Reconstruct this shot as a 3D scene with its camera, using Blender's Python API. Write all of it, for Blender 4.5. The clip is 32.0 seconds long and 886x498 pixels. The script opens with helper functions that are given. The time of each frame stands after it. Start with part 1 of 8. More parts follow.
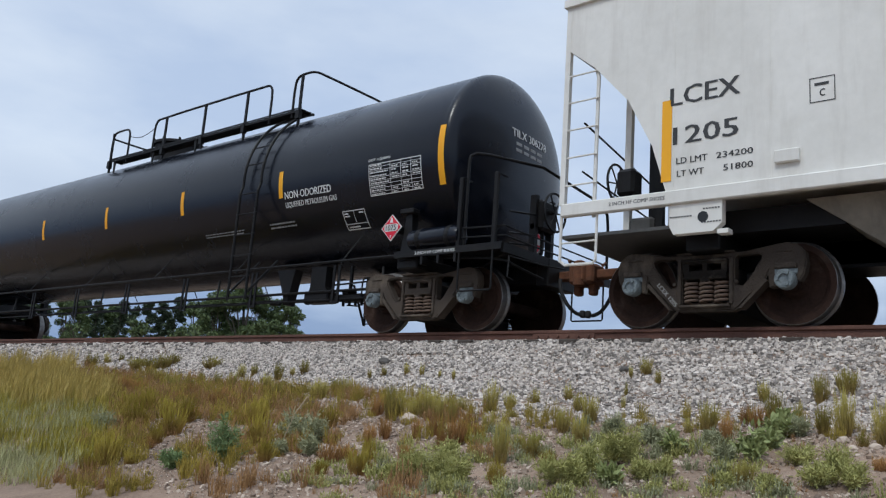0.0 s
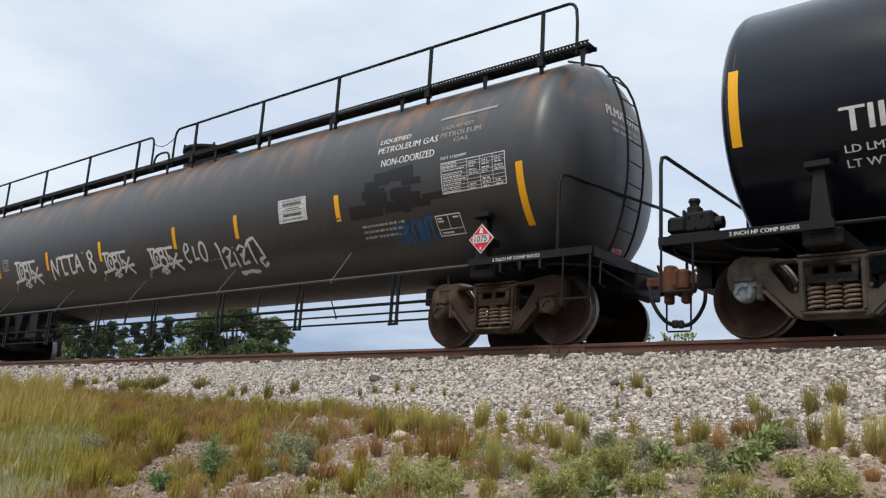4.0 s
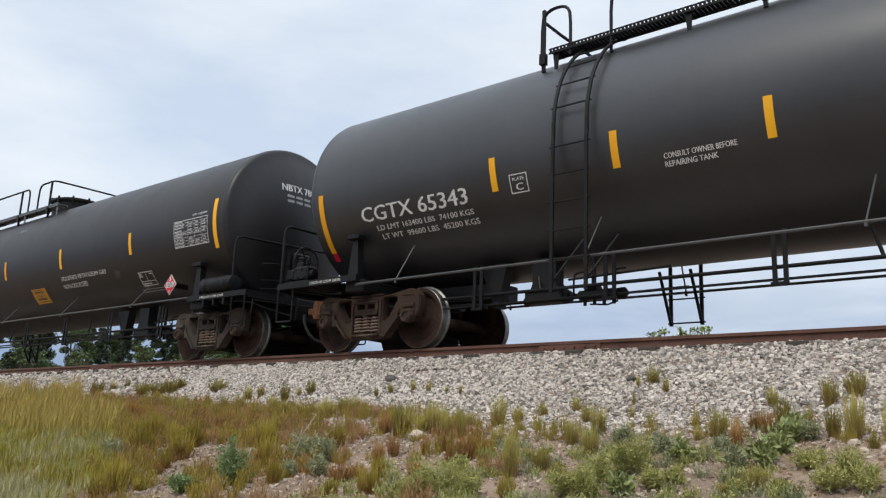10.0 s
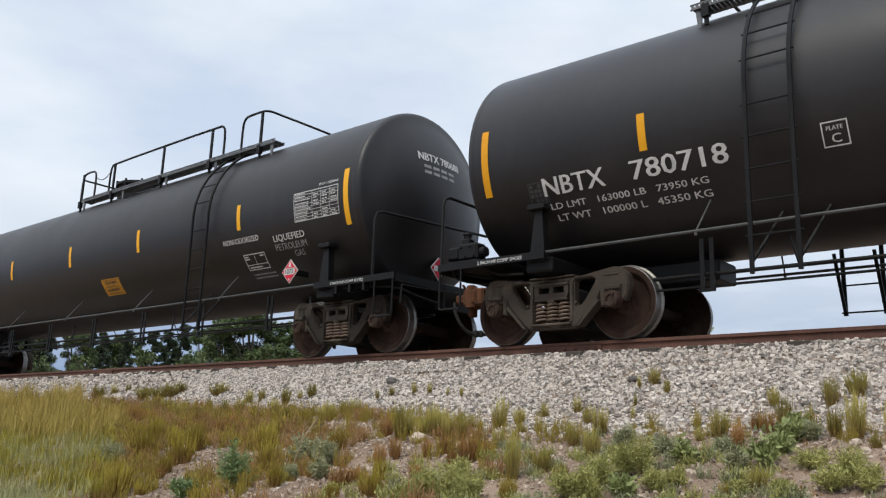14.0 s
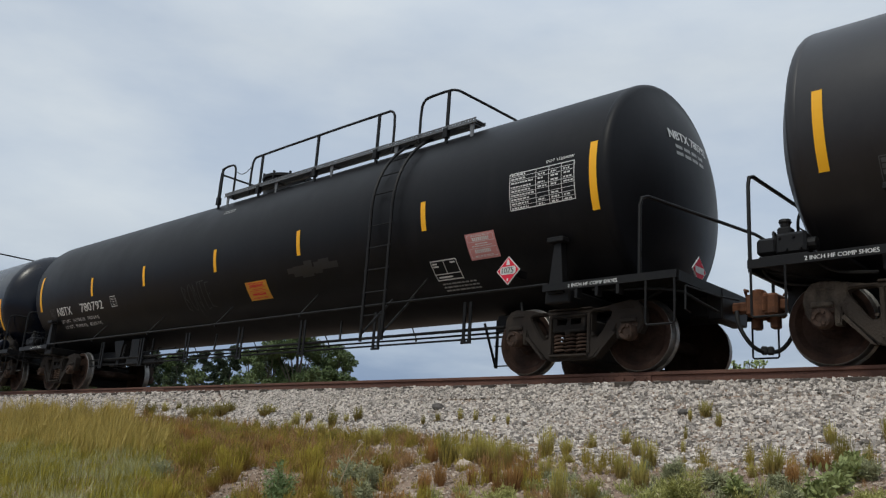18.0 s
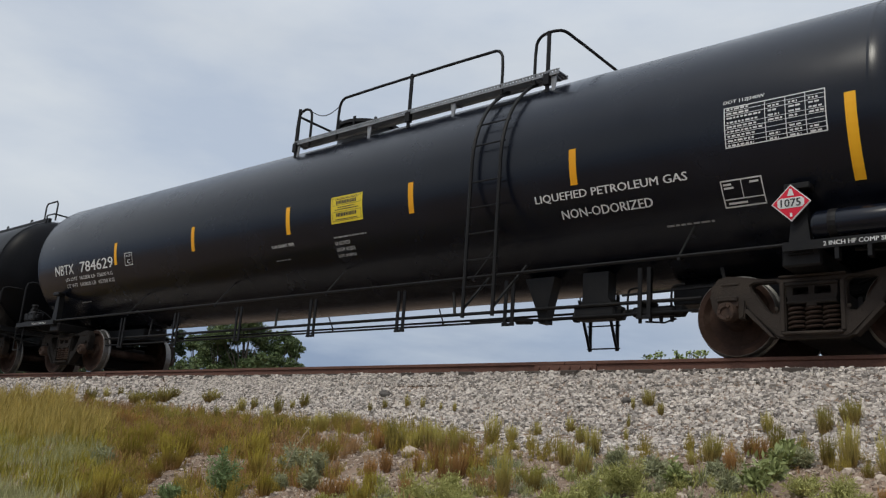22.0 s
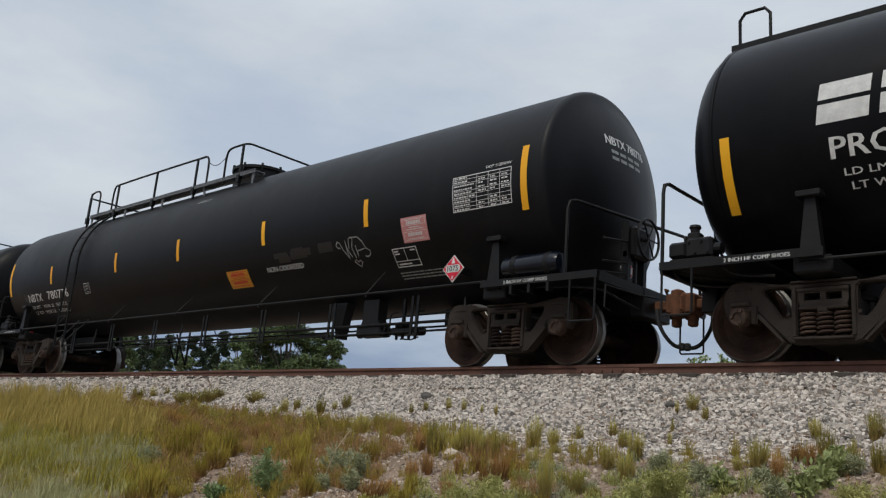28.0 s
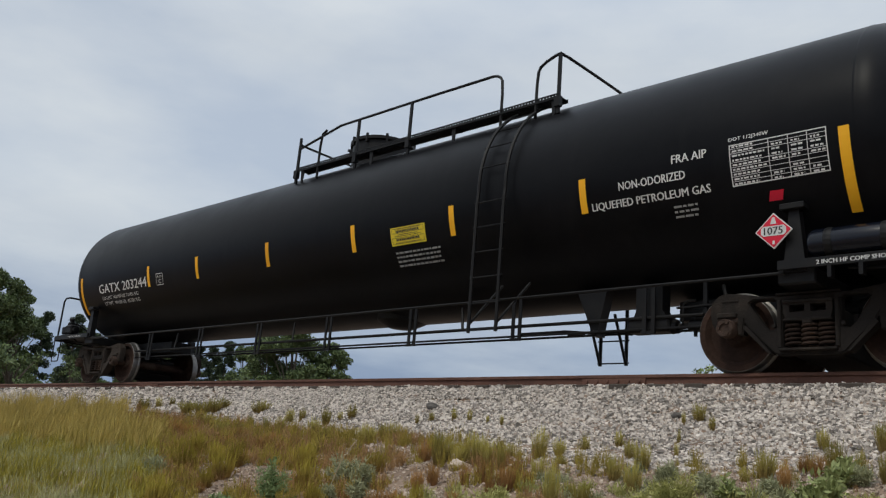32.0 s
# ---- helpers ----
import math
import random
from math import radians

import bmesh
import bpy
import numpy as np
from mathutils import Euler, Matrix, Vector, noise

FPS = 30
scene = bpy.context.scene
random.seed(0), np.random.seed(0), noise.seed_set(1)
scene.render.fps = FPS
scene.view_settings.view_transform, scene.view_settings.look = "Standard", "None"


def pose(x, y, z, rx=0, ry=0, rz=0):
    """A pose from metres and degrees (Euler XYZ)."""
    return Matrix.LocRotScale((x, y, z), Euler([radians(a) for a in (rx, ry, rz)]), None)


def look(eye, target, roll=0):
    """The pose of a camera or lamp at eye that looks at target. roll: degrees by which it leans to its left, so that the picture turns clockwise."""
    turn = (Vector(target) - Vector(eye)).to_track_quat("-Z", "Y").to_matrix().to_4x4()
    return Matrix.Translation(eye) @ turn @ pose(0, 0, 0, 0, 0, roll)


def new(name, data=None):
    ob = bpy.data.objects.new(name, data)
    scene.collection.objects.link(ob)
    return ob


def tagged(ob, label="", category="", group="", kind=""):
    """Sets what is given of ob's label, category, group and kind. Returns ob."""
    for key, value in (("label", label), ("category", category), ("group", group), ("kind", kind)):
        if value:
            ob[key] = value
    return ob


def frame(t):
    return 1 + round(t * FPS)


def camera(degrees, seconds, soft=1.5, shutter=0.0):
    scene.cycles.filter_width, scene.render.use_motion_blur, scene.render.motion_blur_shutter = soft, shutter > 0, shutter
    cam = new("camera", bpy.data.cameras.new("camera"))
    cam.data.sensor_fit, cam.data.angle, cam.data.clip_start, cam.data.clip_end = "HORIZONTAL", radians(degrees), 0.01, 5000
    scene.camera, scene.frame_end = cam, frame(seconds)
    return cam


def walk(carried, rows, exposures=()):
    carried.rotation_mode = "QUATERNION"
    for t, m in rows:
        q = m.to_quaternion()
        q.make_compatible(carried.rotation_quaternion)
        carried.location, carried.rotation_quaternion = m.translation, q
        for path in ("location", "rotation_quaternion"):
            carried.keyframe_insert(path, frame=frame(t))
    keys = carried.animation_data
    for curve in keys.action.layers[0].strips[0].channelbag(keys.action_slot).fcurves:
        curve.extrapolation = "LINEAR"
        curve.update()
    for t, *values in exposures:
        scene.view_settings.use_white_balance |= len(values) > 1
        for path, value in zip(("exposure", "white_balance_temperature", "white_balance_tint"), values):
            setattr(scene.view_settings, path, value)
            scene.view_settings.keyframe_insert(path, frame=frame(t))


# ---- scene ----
# The track runs along x, rail tops at z = 0; the camera is held by hand beside and below it.
EYE = (0.0, -10.077, -1.299)
VIEW = [  # seconds, yaw, pitch, roll
    (0, 40.50, 11.71, -4.23),
    (0.5, 40.70, 11.69, -3.75),
    (1, 40.70, 11.87, -3.55),
    (1.5, 40.05, 11.74, -3.78),
    (2, 40.04, 11.90, -3.69),
    (2.5, 40.17, 12.22, -3.50),
    (4.5, 39.75, 12.90, -3.35),
    (5, 39.71, 12.51, -3.32),
    (5.5, 39.74, 12.45, -3.08),
    (6, 39.34, 12.78, -2.85),
    (6.5, 39.43, 12.92, -2.97),
    (7, 40.19, 12.97, -2.88),
    (7.5, 40.41, 12.87, -2.64),
    (8, 40.94, 12.49, -2.88),
    (8.5, 40.70, 12.61, -2.86),
    (9, 40.98, 12.96, -3.08),
    (9.5, 40.89, 12.91, -2.78),
    (10, 40.72, 12.72, -2.35),
    (10.5, 40.60, 12.98, -2.23),
    (11, 40.83, 12.74, -2.18),
    (11.5, 40.77, 12.77, -2.51),
    (12, 40.70, 12.49, -2.38),
    (12.5, 40.58, 12.47, -2.34),
    (13, 40.77, 12.67, -2.12),
    (13.5, 40.33, 12.81, -1.92),
    (14, 40.74, 12.87, -1.99),
    (14.5, 41.17, 12.94, -2.35),
    (16.5, 42.72, 13.38, -4.01),
    (17, 44.60, 13.22, -4.63),
    (17.5, 44.41, 14.02, -4.52),
    (18, 44.24, 14.45, -3.86),
    (18.5, 44.34, 13.86, -3.52),
    (19, 43.69, 14.62, -4.16),
    (19.5, 40.97, 14.76, -4.70),
    (20, 38.85, 15.70, -3.92),
    (20.5, 38.06, 15.85, -3.72),
    (21, 38.98, 15.31, -3.65),
    (21.5, 39.81, 14.86, -3.75),
    (22, 40.68, 13.84, -3.98),
    (22.5, 41.25, 14.02, -4.18),
    (23, 41.75, 14.30, -4.20),
    (23.5, 43.32, 14.43, -3.93),
    (24, 43.98, 14.48, -3.61),
    (24.5, 45.72, 14.43, -3.76),
    (25, 45.33, 15.14, -3.59),
    (25.5, 45.11, 15.05, -3.51),
    (27.5, 44.08, 13.90, -4.14),
    (28, 43.56, 13.78, -4.65),
    (28.5, 44.62, 13.52, -4.74),
    (29, 45.48, 14.23, -4.59),
    (29.5, 45.39, 13.77, -4.39),
    (30, 45.00, 13.95, -4.36),
    (30.5, 45.24, 14.42, -4.62),
    (31, 44.76, 14.87, -4.81),
    (31.5, 44.79, 15.00, -4.62),
    (32, 44.00, 14.44, -4.73),
]
cam = camera(55.39, 32.0, soft=1.25)
EXPOSURE = [(0, 0.08, 5850, 6), (0.9, 0.22, 6250, 6), (1.5, 0.36, 6500, 6), (4, 0.35, 6450, 5), (14, 0.34, 6450, 6), (16, 0.12, 6400, 5), (18, -0.06, 6400, 4), (22, -0.06, 6500, 6), (32, -0.08, 6500, 5)]  # seconds, stops, kelvin, tint
walk(cam, [(t, pose(*EYE, 90 + pitch, 0, yaw) @ pose(0, 0, 0, 0, 0, -roll)) for t, yaw, pitch, roll in VIEW], EXPOSURE)
RUN = [  # seconds, metres that the train has gone
    (0, -0.00),
    (0.5, 2.78),
    (1, 5.63),
    (1.5, 8.48),
    (2, 11.30),
    (2.5, 14.14),
    (4.5, 25.55),
    (5, 28.42),
    (5.5, 31.31),
    (6, 34.18),
    (6.5, 37.06),
    (7, 39.95),
    (7.5, 43.08),
    (8, 45.98),
    (8.5, 48.91),
    (9, 51.87),
    (9.5, 54.80),
    (10, 57.74),
    (10.5, 60.65),
    (11, 63.60),
    (11.5, 66.56),
    (12, 69.53),
    (12.5, 72.54),
    (13, 75.46),
    (13.5, 78.44),
    (14, 81.37),
    (14.5, 84.40),
    (16.5, 96.52),
    (17, 99.55),
    (17.5, 102.55),
    (18, 105.52),
    (18.5, 108.52),
    (19, 111.53),
    (19.5, 114.59),
    (20, 117.58),
    (20.5, 120.46),
    (21, 123.45),
    (21.5, 126.44),
    (22, 129.46),
    (22.5, 132.49),
    (23, 135.53),
    (23.5, 138.55),
    (24, 141.56),
    (24.5, 144.61),
    (25, 147.59),
    (25.5, 150.62),
    (27.5, 162.67),
    (28, 165.66),
    (28.5, 168.69),
    (29, 171.77),
    (29.5, 174.81),
    (30, 177.86),
    (30.5, 180.88),
    (31, 183.89),
    (31.5, 186.93),
    (32, 189.93),
]


def smooth_run(t):
    return float(np.interp(t, [r[0] for r in RUN], [r[1] for r in RUN]))


# ---- light: a thin bright overcast with some blue in it, a soft high sun behind the camera
world = bpy.data.worlds.new("sky")
scene.world = world
world.use_nodes = True
wn, wl = world.node_tree.nodes, world.node_tree.links
sky = wn.new("ShaderNodeTexSky")
sky.sky_type, sky.sun_disc = "NISHITA", False
sky.sun_elevation, sky.sun_rotation = radians(54), radians(175)
sky.air_density, sky.dust_density = 1.0, 2.0
sky_gain = wn.new("ShaderNodeVectorMath")
sky_gain.operation = "SCALE"
sky_gain.inputs["Scale"].default_value = 0.11
wl.new(sky.outputs[0], sky_gain.inputs[0])
w_co = wn.new("ShaderNodeTexCoord")
w_map = wn.new("ShaderNodeMapping")
w_map.inputs["Scale"].default_value = (1.0, 1.0, 2.6)
w_noise = wn.new("ShaderNodeTexNoise")
w_noise.inputs["Scale"].default_value, w_noise.inputs["Detail"].default_value = 2.2, 6.0
w_noise.inputs["Roughness"].default_value = 0.52
w_ramp = wn.new("ShaderNodeValToRGB")
w_ramp.color_ramp.elements[0].position, w_ramp.color_ramp.elements[0].color = 0.36, (0.56, 0.62, 0.75, 1)
w_ramp.color_ramp.elements[1].position, w_ramp.color_ramp.elements[1].color = 0.62, (0.80, 0.82, 0.87, 1)
w_mix = wn.new("ShaderNodeMixRGB")
w_high = wn.new("ShaderNodeMapRange")
w_high.inputs["From Min"].default_value, w_high.inputs["From Max"].default_value = 0.40, 0.85
w_high.inputs["To Min"].default_value, w_high.inputs["To Max"].default_value = 0.82, 0.65
wl.new(w_high.outputs[0], w_mix.inputs[0])
wl.new(w_co.outputs["Generated"], w_map.inputs[0])
wl.new(w_map.outputs[0], w_noise.inputs["Vector"])
wl.new(w_noise.outputs["Fac"], w_ramp.inputs[0])
wl.new(sky_gain.outputs[0], w_mix.inputs[1])
wl.new(w_ramp.outputs[0], w_mix.inputs[2])
# a bluer, darker belt of cloud low down
w_sep = wn.new("ShaderNodeSeparateXYZ")
wl.new(w_co.outputs["Generated"], w_sep.inputs[0])
w_rng = wn.new("ShaderNodeMapRange")
w_rng.inputs["From Min"].default_value, w_rng.inputs["From Max"].default_value = 0.05, 0.27
w_rng.inputs["To Min"].default_value, w_rng.inputs["To Max"].default_value = 0.9, 0.0
wl.new(w_sep.outputs["Z"], w_rng.inputs["Value"])
wl.new(w_sep.outputs["Z"], w_high.inputs["Value"])
w_map2 = wn.new("ShaderNodeMapping")
w_map2.inputs["Scale"].default_value = (1.0, 1.0, 4.5)
w_noise2 = wn.new("ShaderNodeTexNoise")
w_noise2.inputs["Scale"].default_value, w_noise2.inputs["Detail"].default_value, w_noise2.inputs["Roughness"].default_value = 4.6, 7.0, 0.56
wl.new(w_co.outputs["Generated"], w_map2.inputs[0])
wl.new(w_map2.outputs[0], w_noise2.inputs["Vector"])
w_gap = wn.new("ShaderNodeMapRange")
w_gap.inputs["From Min"].default_value, w_gap.inputs["From Max"].default_value = 0.44, 0.68
w_gap.inputs["To Min"].default_value, w_gap.inputs["To Max"].default_value = 1.0, 0.55
wl.new(w_noise2.outputs["Fac"], w_gap.inputs["Value"])
w_cut = wn.new("ShaderNodeMath")
w_cut.operation = "MULTIPLY"
wl.new(w_rng.outputs[0], w_cut.inputs[0])
wl.new(w_gap.outputs[0], w_cut.inputs[1])
w_low = wn.new("ShaderNodeMixRGB")
w_low.inputs[2].default_value = (0.155, 0.235, 0.41, 1)
wl.new(w_cut.outputs[0], w_low.inputs[0])
wl.new(w_mix.outputs[0], w_low.inputs[1])
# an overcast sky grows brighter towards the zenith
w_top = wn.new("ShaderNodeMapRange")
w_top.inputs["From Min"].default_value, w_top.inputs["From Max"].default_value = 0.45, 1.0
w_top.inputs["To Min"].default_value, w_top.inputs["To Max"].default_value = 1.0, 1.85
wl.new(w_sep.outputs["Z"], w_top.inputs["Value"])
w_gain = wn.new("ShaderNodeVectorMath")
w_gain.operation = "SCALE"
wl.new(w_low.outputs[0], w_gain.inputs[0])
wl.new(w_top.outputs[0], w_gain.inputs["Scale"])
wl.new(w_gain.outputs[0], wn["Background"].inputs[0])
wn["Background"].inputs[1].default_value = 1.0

sun_data = bpy.data.lights.new("sun", "SUN")
sun_data.energy, sun_data.angle, sun_data.color = 1.05, radians(12), (1.0, 0.945, 0.85)
sun = new("sun", sun_data)
sun.matrix_basis = look((3, -34, 47), (0, 0, 0))


# ---- materials
def material(name, low, high, rough=0.6, metal=0.0, scale=3.0, fine=40.0, bump=0.0, streak=None, rand=None, spec=0.5, coat=0.0):
    """A surface that wanders between two colours at two scales, with fine relief. streak: (colour, amount) of stains that run down.
    rand: 'object' or 'island' for a shade of its own on each piece."""
    m = bpy.data.materials.new(name)
    m.use_nodes = True
    n, l = m.node_tree.nodes, m.node_tree.links
    b = n["Principled BSDF"]
    b.inputs["Roughness"].default_value, b.inputs["Metallic"].default_value = rough, metal
    b.inputs["Specular IOR Level"].default_value = spec
    b.inputs["Coat Weight"].default_value, b.inputs["Coat Roughness"].default_value = coat, 0.12
    co = n.new("ShaderNodeTexCoord")

    def noise_at(s, detail, rough_=0.6, squash=None):
        t = n.new("ShaderNodeTexNoise")
        t.inputs["Scale"].default_value, t.inputs["Detail"].default_value, t.inputs["Roughness"].default_value = s, detail, rough_
        if squash:
            mp = n.new("ShaderNodeMapping")
            mp.inputs["Scale"].default_value = squash
            l.new(co.outputs["Object"], mp.inputs[0])
            l.new(mp.outputs[0], t.inputs["Vector"])
        else:
            l.new(co.outputs["Object"], t.inputs["Vector"])
        return t.outputs["Fac"]

    big, small = noise_at(scale, 4), noise_at(fine, 3)
    add = n.new("ShaderNodeMath")
    add.operation = "MULTIPLY_ADD"
    l.new(small, add.inputs[0])
    add.inputs[1].default_value = 0.45
    sub = n.new("ShaderNodeMath")
    sub.operation = "SUBTRACT"
    l.new(big, sub.inputs[0])
    sub.inputs[1].default_value = 0.22
    l.new(sub.outputs[0], add.inputs[2])
    fac = add.outputs[0]
    if rand:
        src = n.new("ShaderNodeNewGeometry").outputs["Random Per Island"] if rand in ("island", "tuft") else n.new("ShaderNodeObjectInfo").outputs["Random"]
        mx = n.new("ShaderNodeMath")
        mx.operation = "MULTIPLY_ADD"
        l.new(src, mx.inputs[0])
        mx.inputs[1].default_value = 0.4 if rand == "tuft" else 0.85
        half = n.new("ShaderNodeMath")
        half.operation = "MULTIPLY"
        l.new(fac, half.inputs[0])
        half.inputs[1].default_value = 0.72 if rand == "tuft" else 0.3
        l.new(half.outputs[0], mx.inputs[2])
        fac = mx.outputs[0]
    ramp = n.new("ShaderNodeValToRGB")
    e = ramp.color_ramp.elements
    e[0].position, e[0].color = 0.2, (*low, 1)
    e[1].position, e[1].color = 0.8, (*high, 1)
    l.new(fac, ramp.inputs[0])
    col = ramp.outputs[0]
    if streak:
        s = noise_at(1.0, 5, 0.65, streak[2] if len(streak) > 2 else (3.2, 3.2, 0.35))
        r2 = n.new("ShaderNodeValToRGB")
        r2.color_ramp.elements[0].position, r2.color_ramp.elements[1].position = 0.52, 0.72
        r2.color_ramp.elements[1].color = (streak[1], streak[1], streak[1], 1)
        l.new(s, r2.inputs[0])
        mixer = n.new("ShaderNodeMixRGB")
        mixer.inputs[2].default_value = (*streak[0], 1)
        l.new(r2.outputs[0], mixer.inputs[0])
        l.new(col, mixer.inputs[1])
        col = mixer.outputs[0]
    l.new(col, b.inputs["Base Color"])
    rr = n.new("ShaderNodeMapRange")
    rr.inputs["To Min"].default_value, rr.inputs["To Max"].default_value = max(rough - 0.1, 0.03), min(rough + 0.12, 1)
    l.new(big, rr.inputs["Value"])
    l.new(rr.outputs[0], b.inputs["Roughness"])
    if bump:
        bp = n.new("ShaderNodeBump")
        bp.inputs["Strength"].default_value, bp.inputs["Distance"].default_value = bump, 0.02
        l.new(small, bp.inputs["Height"])
        l.new(bp.outputs[0], b.inputs["Normal"])
    return m


BLACK_GLOSS = material("black_gloss_paint", (0.0030, 0.0042, 0.0080), (0.0060, 0.0080, 0.0145), 0.24, scale=1.3, fine=9, streak=((0.024, 0.026, 0.030), 0.08), spec=0.32)
# darker copy of the matt jacket; the later, duller light is in its colour
DIMMED_BLACK = material("dimmed_black_jacket", (0.0040, 0.0040, 0.0048), (0.0088, 0.0086, 0.0098), 0.46, scale=1.1, fine=12, streak=((0.028, 0.025, 0.025), 0.14), spec=0.17)
BLACK_MATT = material("black_matt_jacket", (0.0105, 0.0093, 0.0097), (0.0205, 0.0180, 0.0185), 0.44, scale=1.1, fine=12, streak=((0.042, 0.035, 0.034), 0.2), spec=0.46)
BLACK_SATIN = material("black_satin_paint", (0.0032, 0.0034, 0.0042), (0.0072, 0.0072, 0.0085), 0.38, scale=1.2, fine=10, streak=((0.026, 0.025, 0.024), 0.10), spec=0.10)
GREY_JACKET = material("weathered_grey_black_jacket", (0.0150, 0.0153, 0.0165), (0.0280, 0.0280, 0.0300), 0.40, scale=0.9, fine=10, streak=((0.009, 0.009, 0.0095), 0.4), spec=0.75)
RUST_JACKET = material("rust_streaked_jacket", (0.021, 0.021, 0.022), (0.044, 0.043, 0.042), 0.42, scale=0.9, fine=10, streak=((0.060, 0.040, 0.028), 0.3), spec=0.75)
BLACK_STEEL = material("black_painted_steel", (0.005, 0.005, 0.006), (0.014, 0.013, 0.012), 0.5, scale=5, fine=50, bump=0.1, spec=0.2)
# the sheen on the pipes is put into the base colour as grey
PIPE_GREY = material("grey_sheen_pipe_paint", (0.035, 0.035, 0.036), (0.075, 0.074, 0.072), 0.5, scale=3, fine=30)
GREY_DECK = material("grey_painted_grating", (0.075, 0.08, 0.085), (0.17, 0.175, 0.18), 0.5, scale=5, fine=50)
GREY_STEEL = material("galvanized_steel", (0.17, 0.18, 0.19), (0.32, 0.33, 0.34), 0.5, metal=0.2, scale=5, fine=50)
TRUCK_GREY = material("dusty_cast_steel", (0.016, 0.013, 0.0105), (0.080, 0.064, 0.051), 0.9, scale=4, fine=45, bump=0.7, rand="object", spec=0.2, streak=((0.20, 0.165, 0.125), 0.7, (3.0, 3.0, 2.0)))
TRUCK_RUST = material("rusty_cast_steel", (0.017, 0.010, 0.0075), (0.082, 0.052, 0.038), 0.9, scale=4, fine=45, bump=0.7, rand="object", spec=0.2, streak=((0.19, 0.15, 0.11), 0.7, (3.0, 3.0, 2.0)))
TRUCK_DARK = material("dark_oiled_cast_steel", (0.012, 0.0095, 0.008), (0.042, 0.033, 0.027), 0.85, scale=4, fine=45, bump=0.5, rand="object", spec=0.25, streak=((0.075, 0.058, 0.042), 0.4, (3.0, 3.0, 2.0)))
SPRING_RUST = material("rusty_spring_steel", (0.09, 0.06, 0.042), (0.26, 0.18, 0.13), 0.8, scale=9, fine=45)
# the shade inside the truck openings is put into this near-black colour
BOLSTER_SHADE = material("shade_black_casting", (0.007, 0.006, 0.006), (0.022, 0.018, 0.016), 0.85, scale=6, fine=45, bump=0.3)
WHEEL_RUST = material("brown_wheel_plate", (0.013, 0.008, 0.006), (0.058, 0.033, 0.024), 0.9, scale=3, fine=30, bump=0.2, spec=0.15, streak=((0.15, 0.11, 0.085), 0.55, (2.2, 2.2, 2.2)))
WHEEL_RIM = material("worn_wheel_rim", (0.10, 0.095, 0.09), (0.30, 0.285, 0.265), 0.4, metal=0.7, scale=7, fine=30)
CAP_BLUE = material("grey_blue_bearing_cap", (0.07, 0.09, 0.10), (0.24, 0.275, 0.28), 0.6, scale=30, fine=90)
CAP_DARK = material("greasy_bearing_cap", (0.022, 0.014, 0.010), (0.085, 0.052, 0.037), 0.7, scale=14, fine=60, spec=0.25)
COUPLER = material("rust_orange_coupler", (0.06, 0.024, 0.012), (0.19, 0.076, 0.034), 0.9, scale=8, fine=40, bump=0.4)
RUBBER = material("black_rubber_hose", (0.012, 0.012, 0.012), (0.025, 0.025, 0.025), 0.7)
YELLOW = material("yellow_reflector_film", (0.79, 0.355, 0.010), (0.92, 0.46, 0.018), 0.45, scale=4, fine=30, rand="object", spec=0.3)
SIGN_ORANGE = material("orange_sign_film", (0.58, 0.27, 0.02), (0.70, 0.34, 0.03), 0.5)
SIGN_YELLOW = material("yellow_sign_film", (0.72, 0.55, 0.02), (0.80, 0.62, 0.03), 0.5)
WHITE = material("white_stencil_paint", (0.52, 0.52, 0.50), (0.80, 0.79, 0.76), 0.65, scale=9, fine=60)
WORN_WHITE = material("worn_white_stencil_paint", (0.20, 0.20, 0.195), (0.42, 0.42, 0.40), 0.7, scale=9, fine=60)
SPRAY = material("white_spray_paint", (0.50, 0.50, 0.50), (0.74, 0.74, 0.73), 0.6, scale=12, fine=60)
DIM_SPRAY = material("faded_spray_paint", (0.035, 0.035, 0.036), (0.085, 0.085, 0.085), 0.7, scale=12, fine=60)
BLUE_SPRAY = material("blue_spray_paint", (0.012, 0.06, 0.15), (0.03, 0.11, 0.24), 0.6, scale=12, fine=60)
PATCH_BLACK = material("fresh_black_patch_paint", (0.006, 0.006, 0.007), (0.011, 0.011, 0.012), 0.4)
RED = material("red_placard", (0.58, 0.012, 0.035), (0.72, 0.022, 0.055), 0.55, spec=0.25)
PINK = material("faded_red_label", (0.50, 0.19, 0.18), (0.66, 0.30, 0.28), 0.6)
DARK_INK = material("black_lettering", (0.02, 0.02, 0.02), (0.045, 0.045, 0.045), 0.6)
HOPPER = material("off_white_hopper_paint", (0.66, 0.64, 0.58), (0.82, 0.80, 0.74), 0.5, scale=0.8, fine=8, streak=((0.46, 0.42, 0.36), 0.35))
# grey steel of the car ends, with underside shade put into the colour
HOPPER_DARK = material("shaded_grey_steel", (0.045, 0.045, 0.043), (0.09, 0.087, 0.082), 0.7, scale=3, fine=20)
# dirt, and the shadow below the side sill, both put into the colour
HOPPER_DIRTY_SHADE = material("dirty_shaded_hopper_paint", (0.13, 0.115, 0.09), (0.26, 0.235, 0.19), 0.75, scale=1.4, fine=14, streak=((0.09, 0.075, 0.058), 0.5))
RAIL_STEEL = material("rusty_rail", (0.085, 0.038, 0.026), (0.175, 0.085, 0.058), 0.85, scale=2.5, fine=40, bump=0.2)
RAIL_TOP = material("worn_rail_head", (0.10, 0.085, 0.08), (0.20, 0.18, 0.17), 0.4, metal=0.5, scale=3, fine=30)
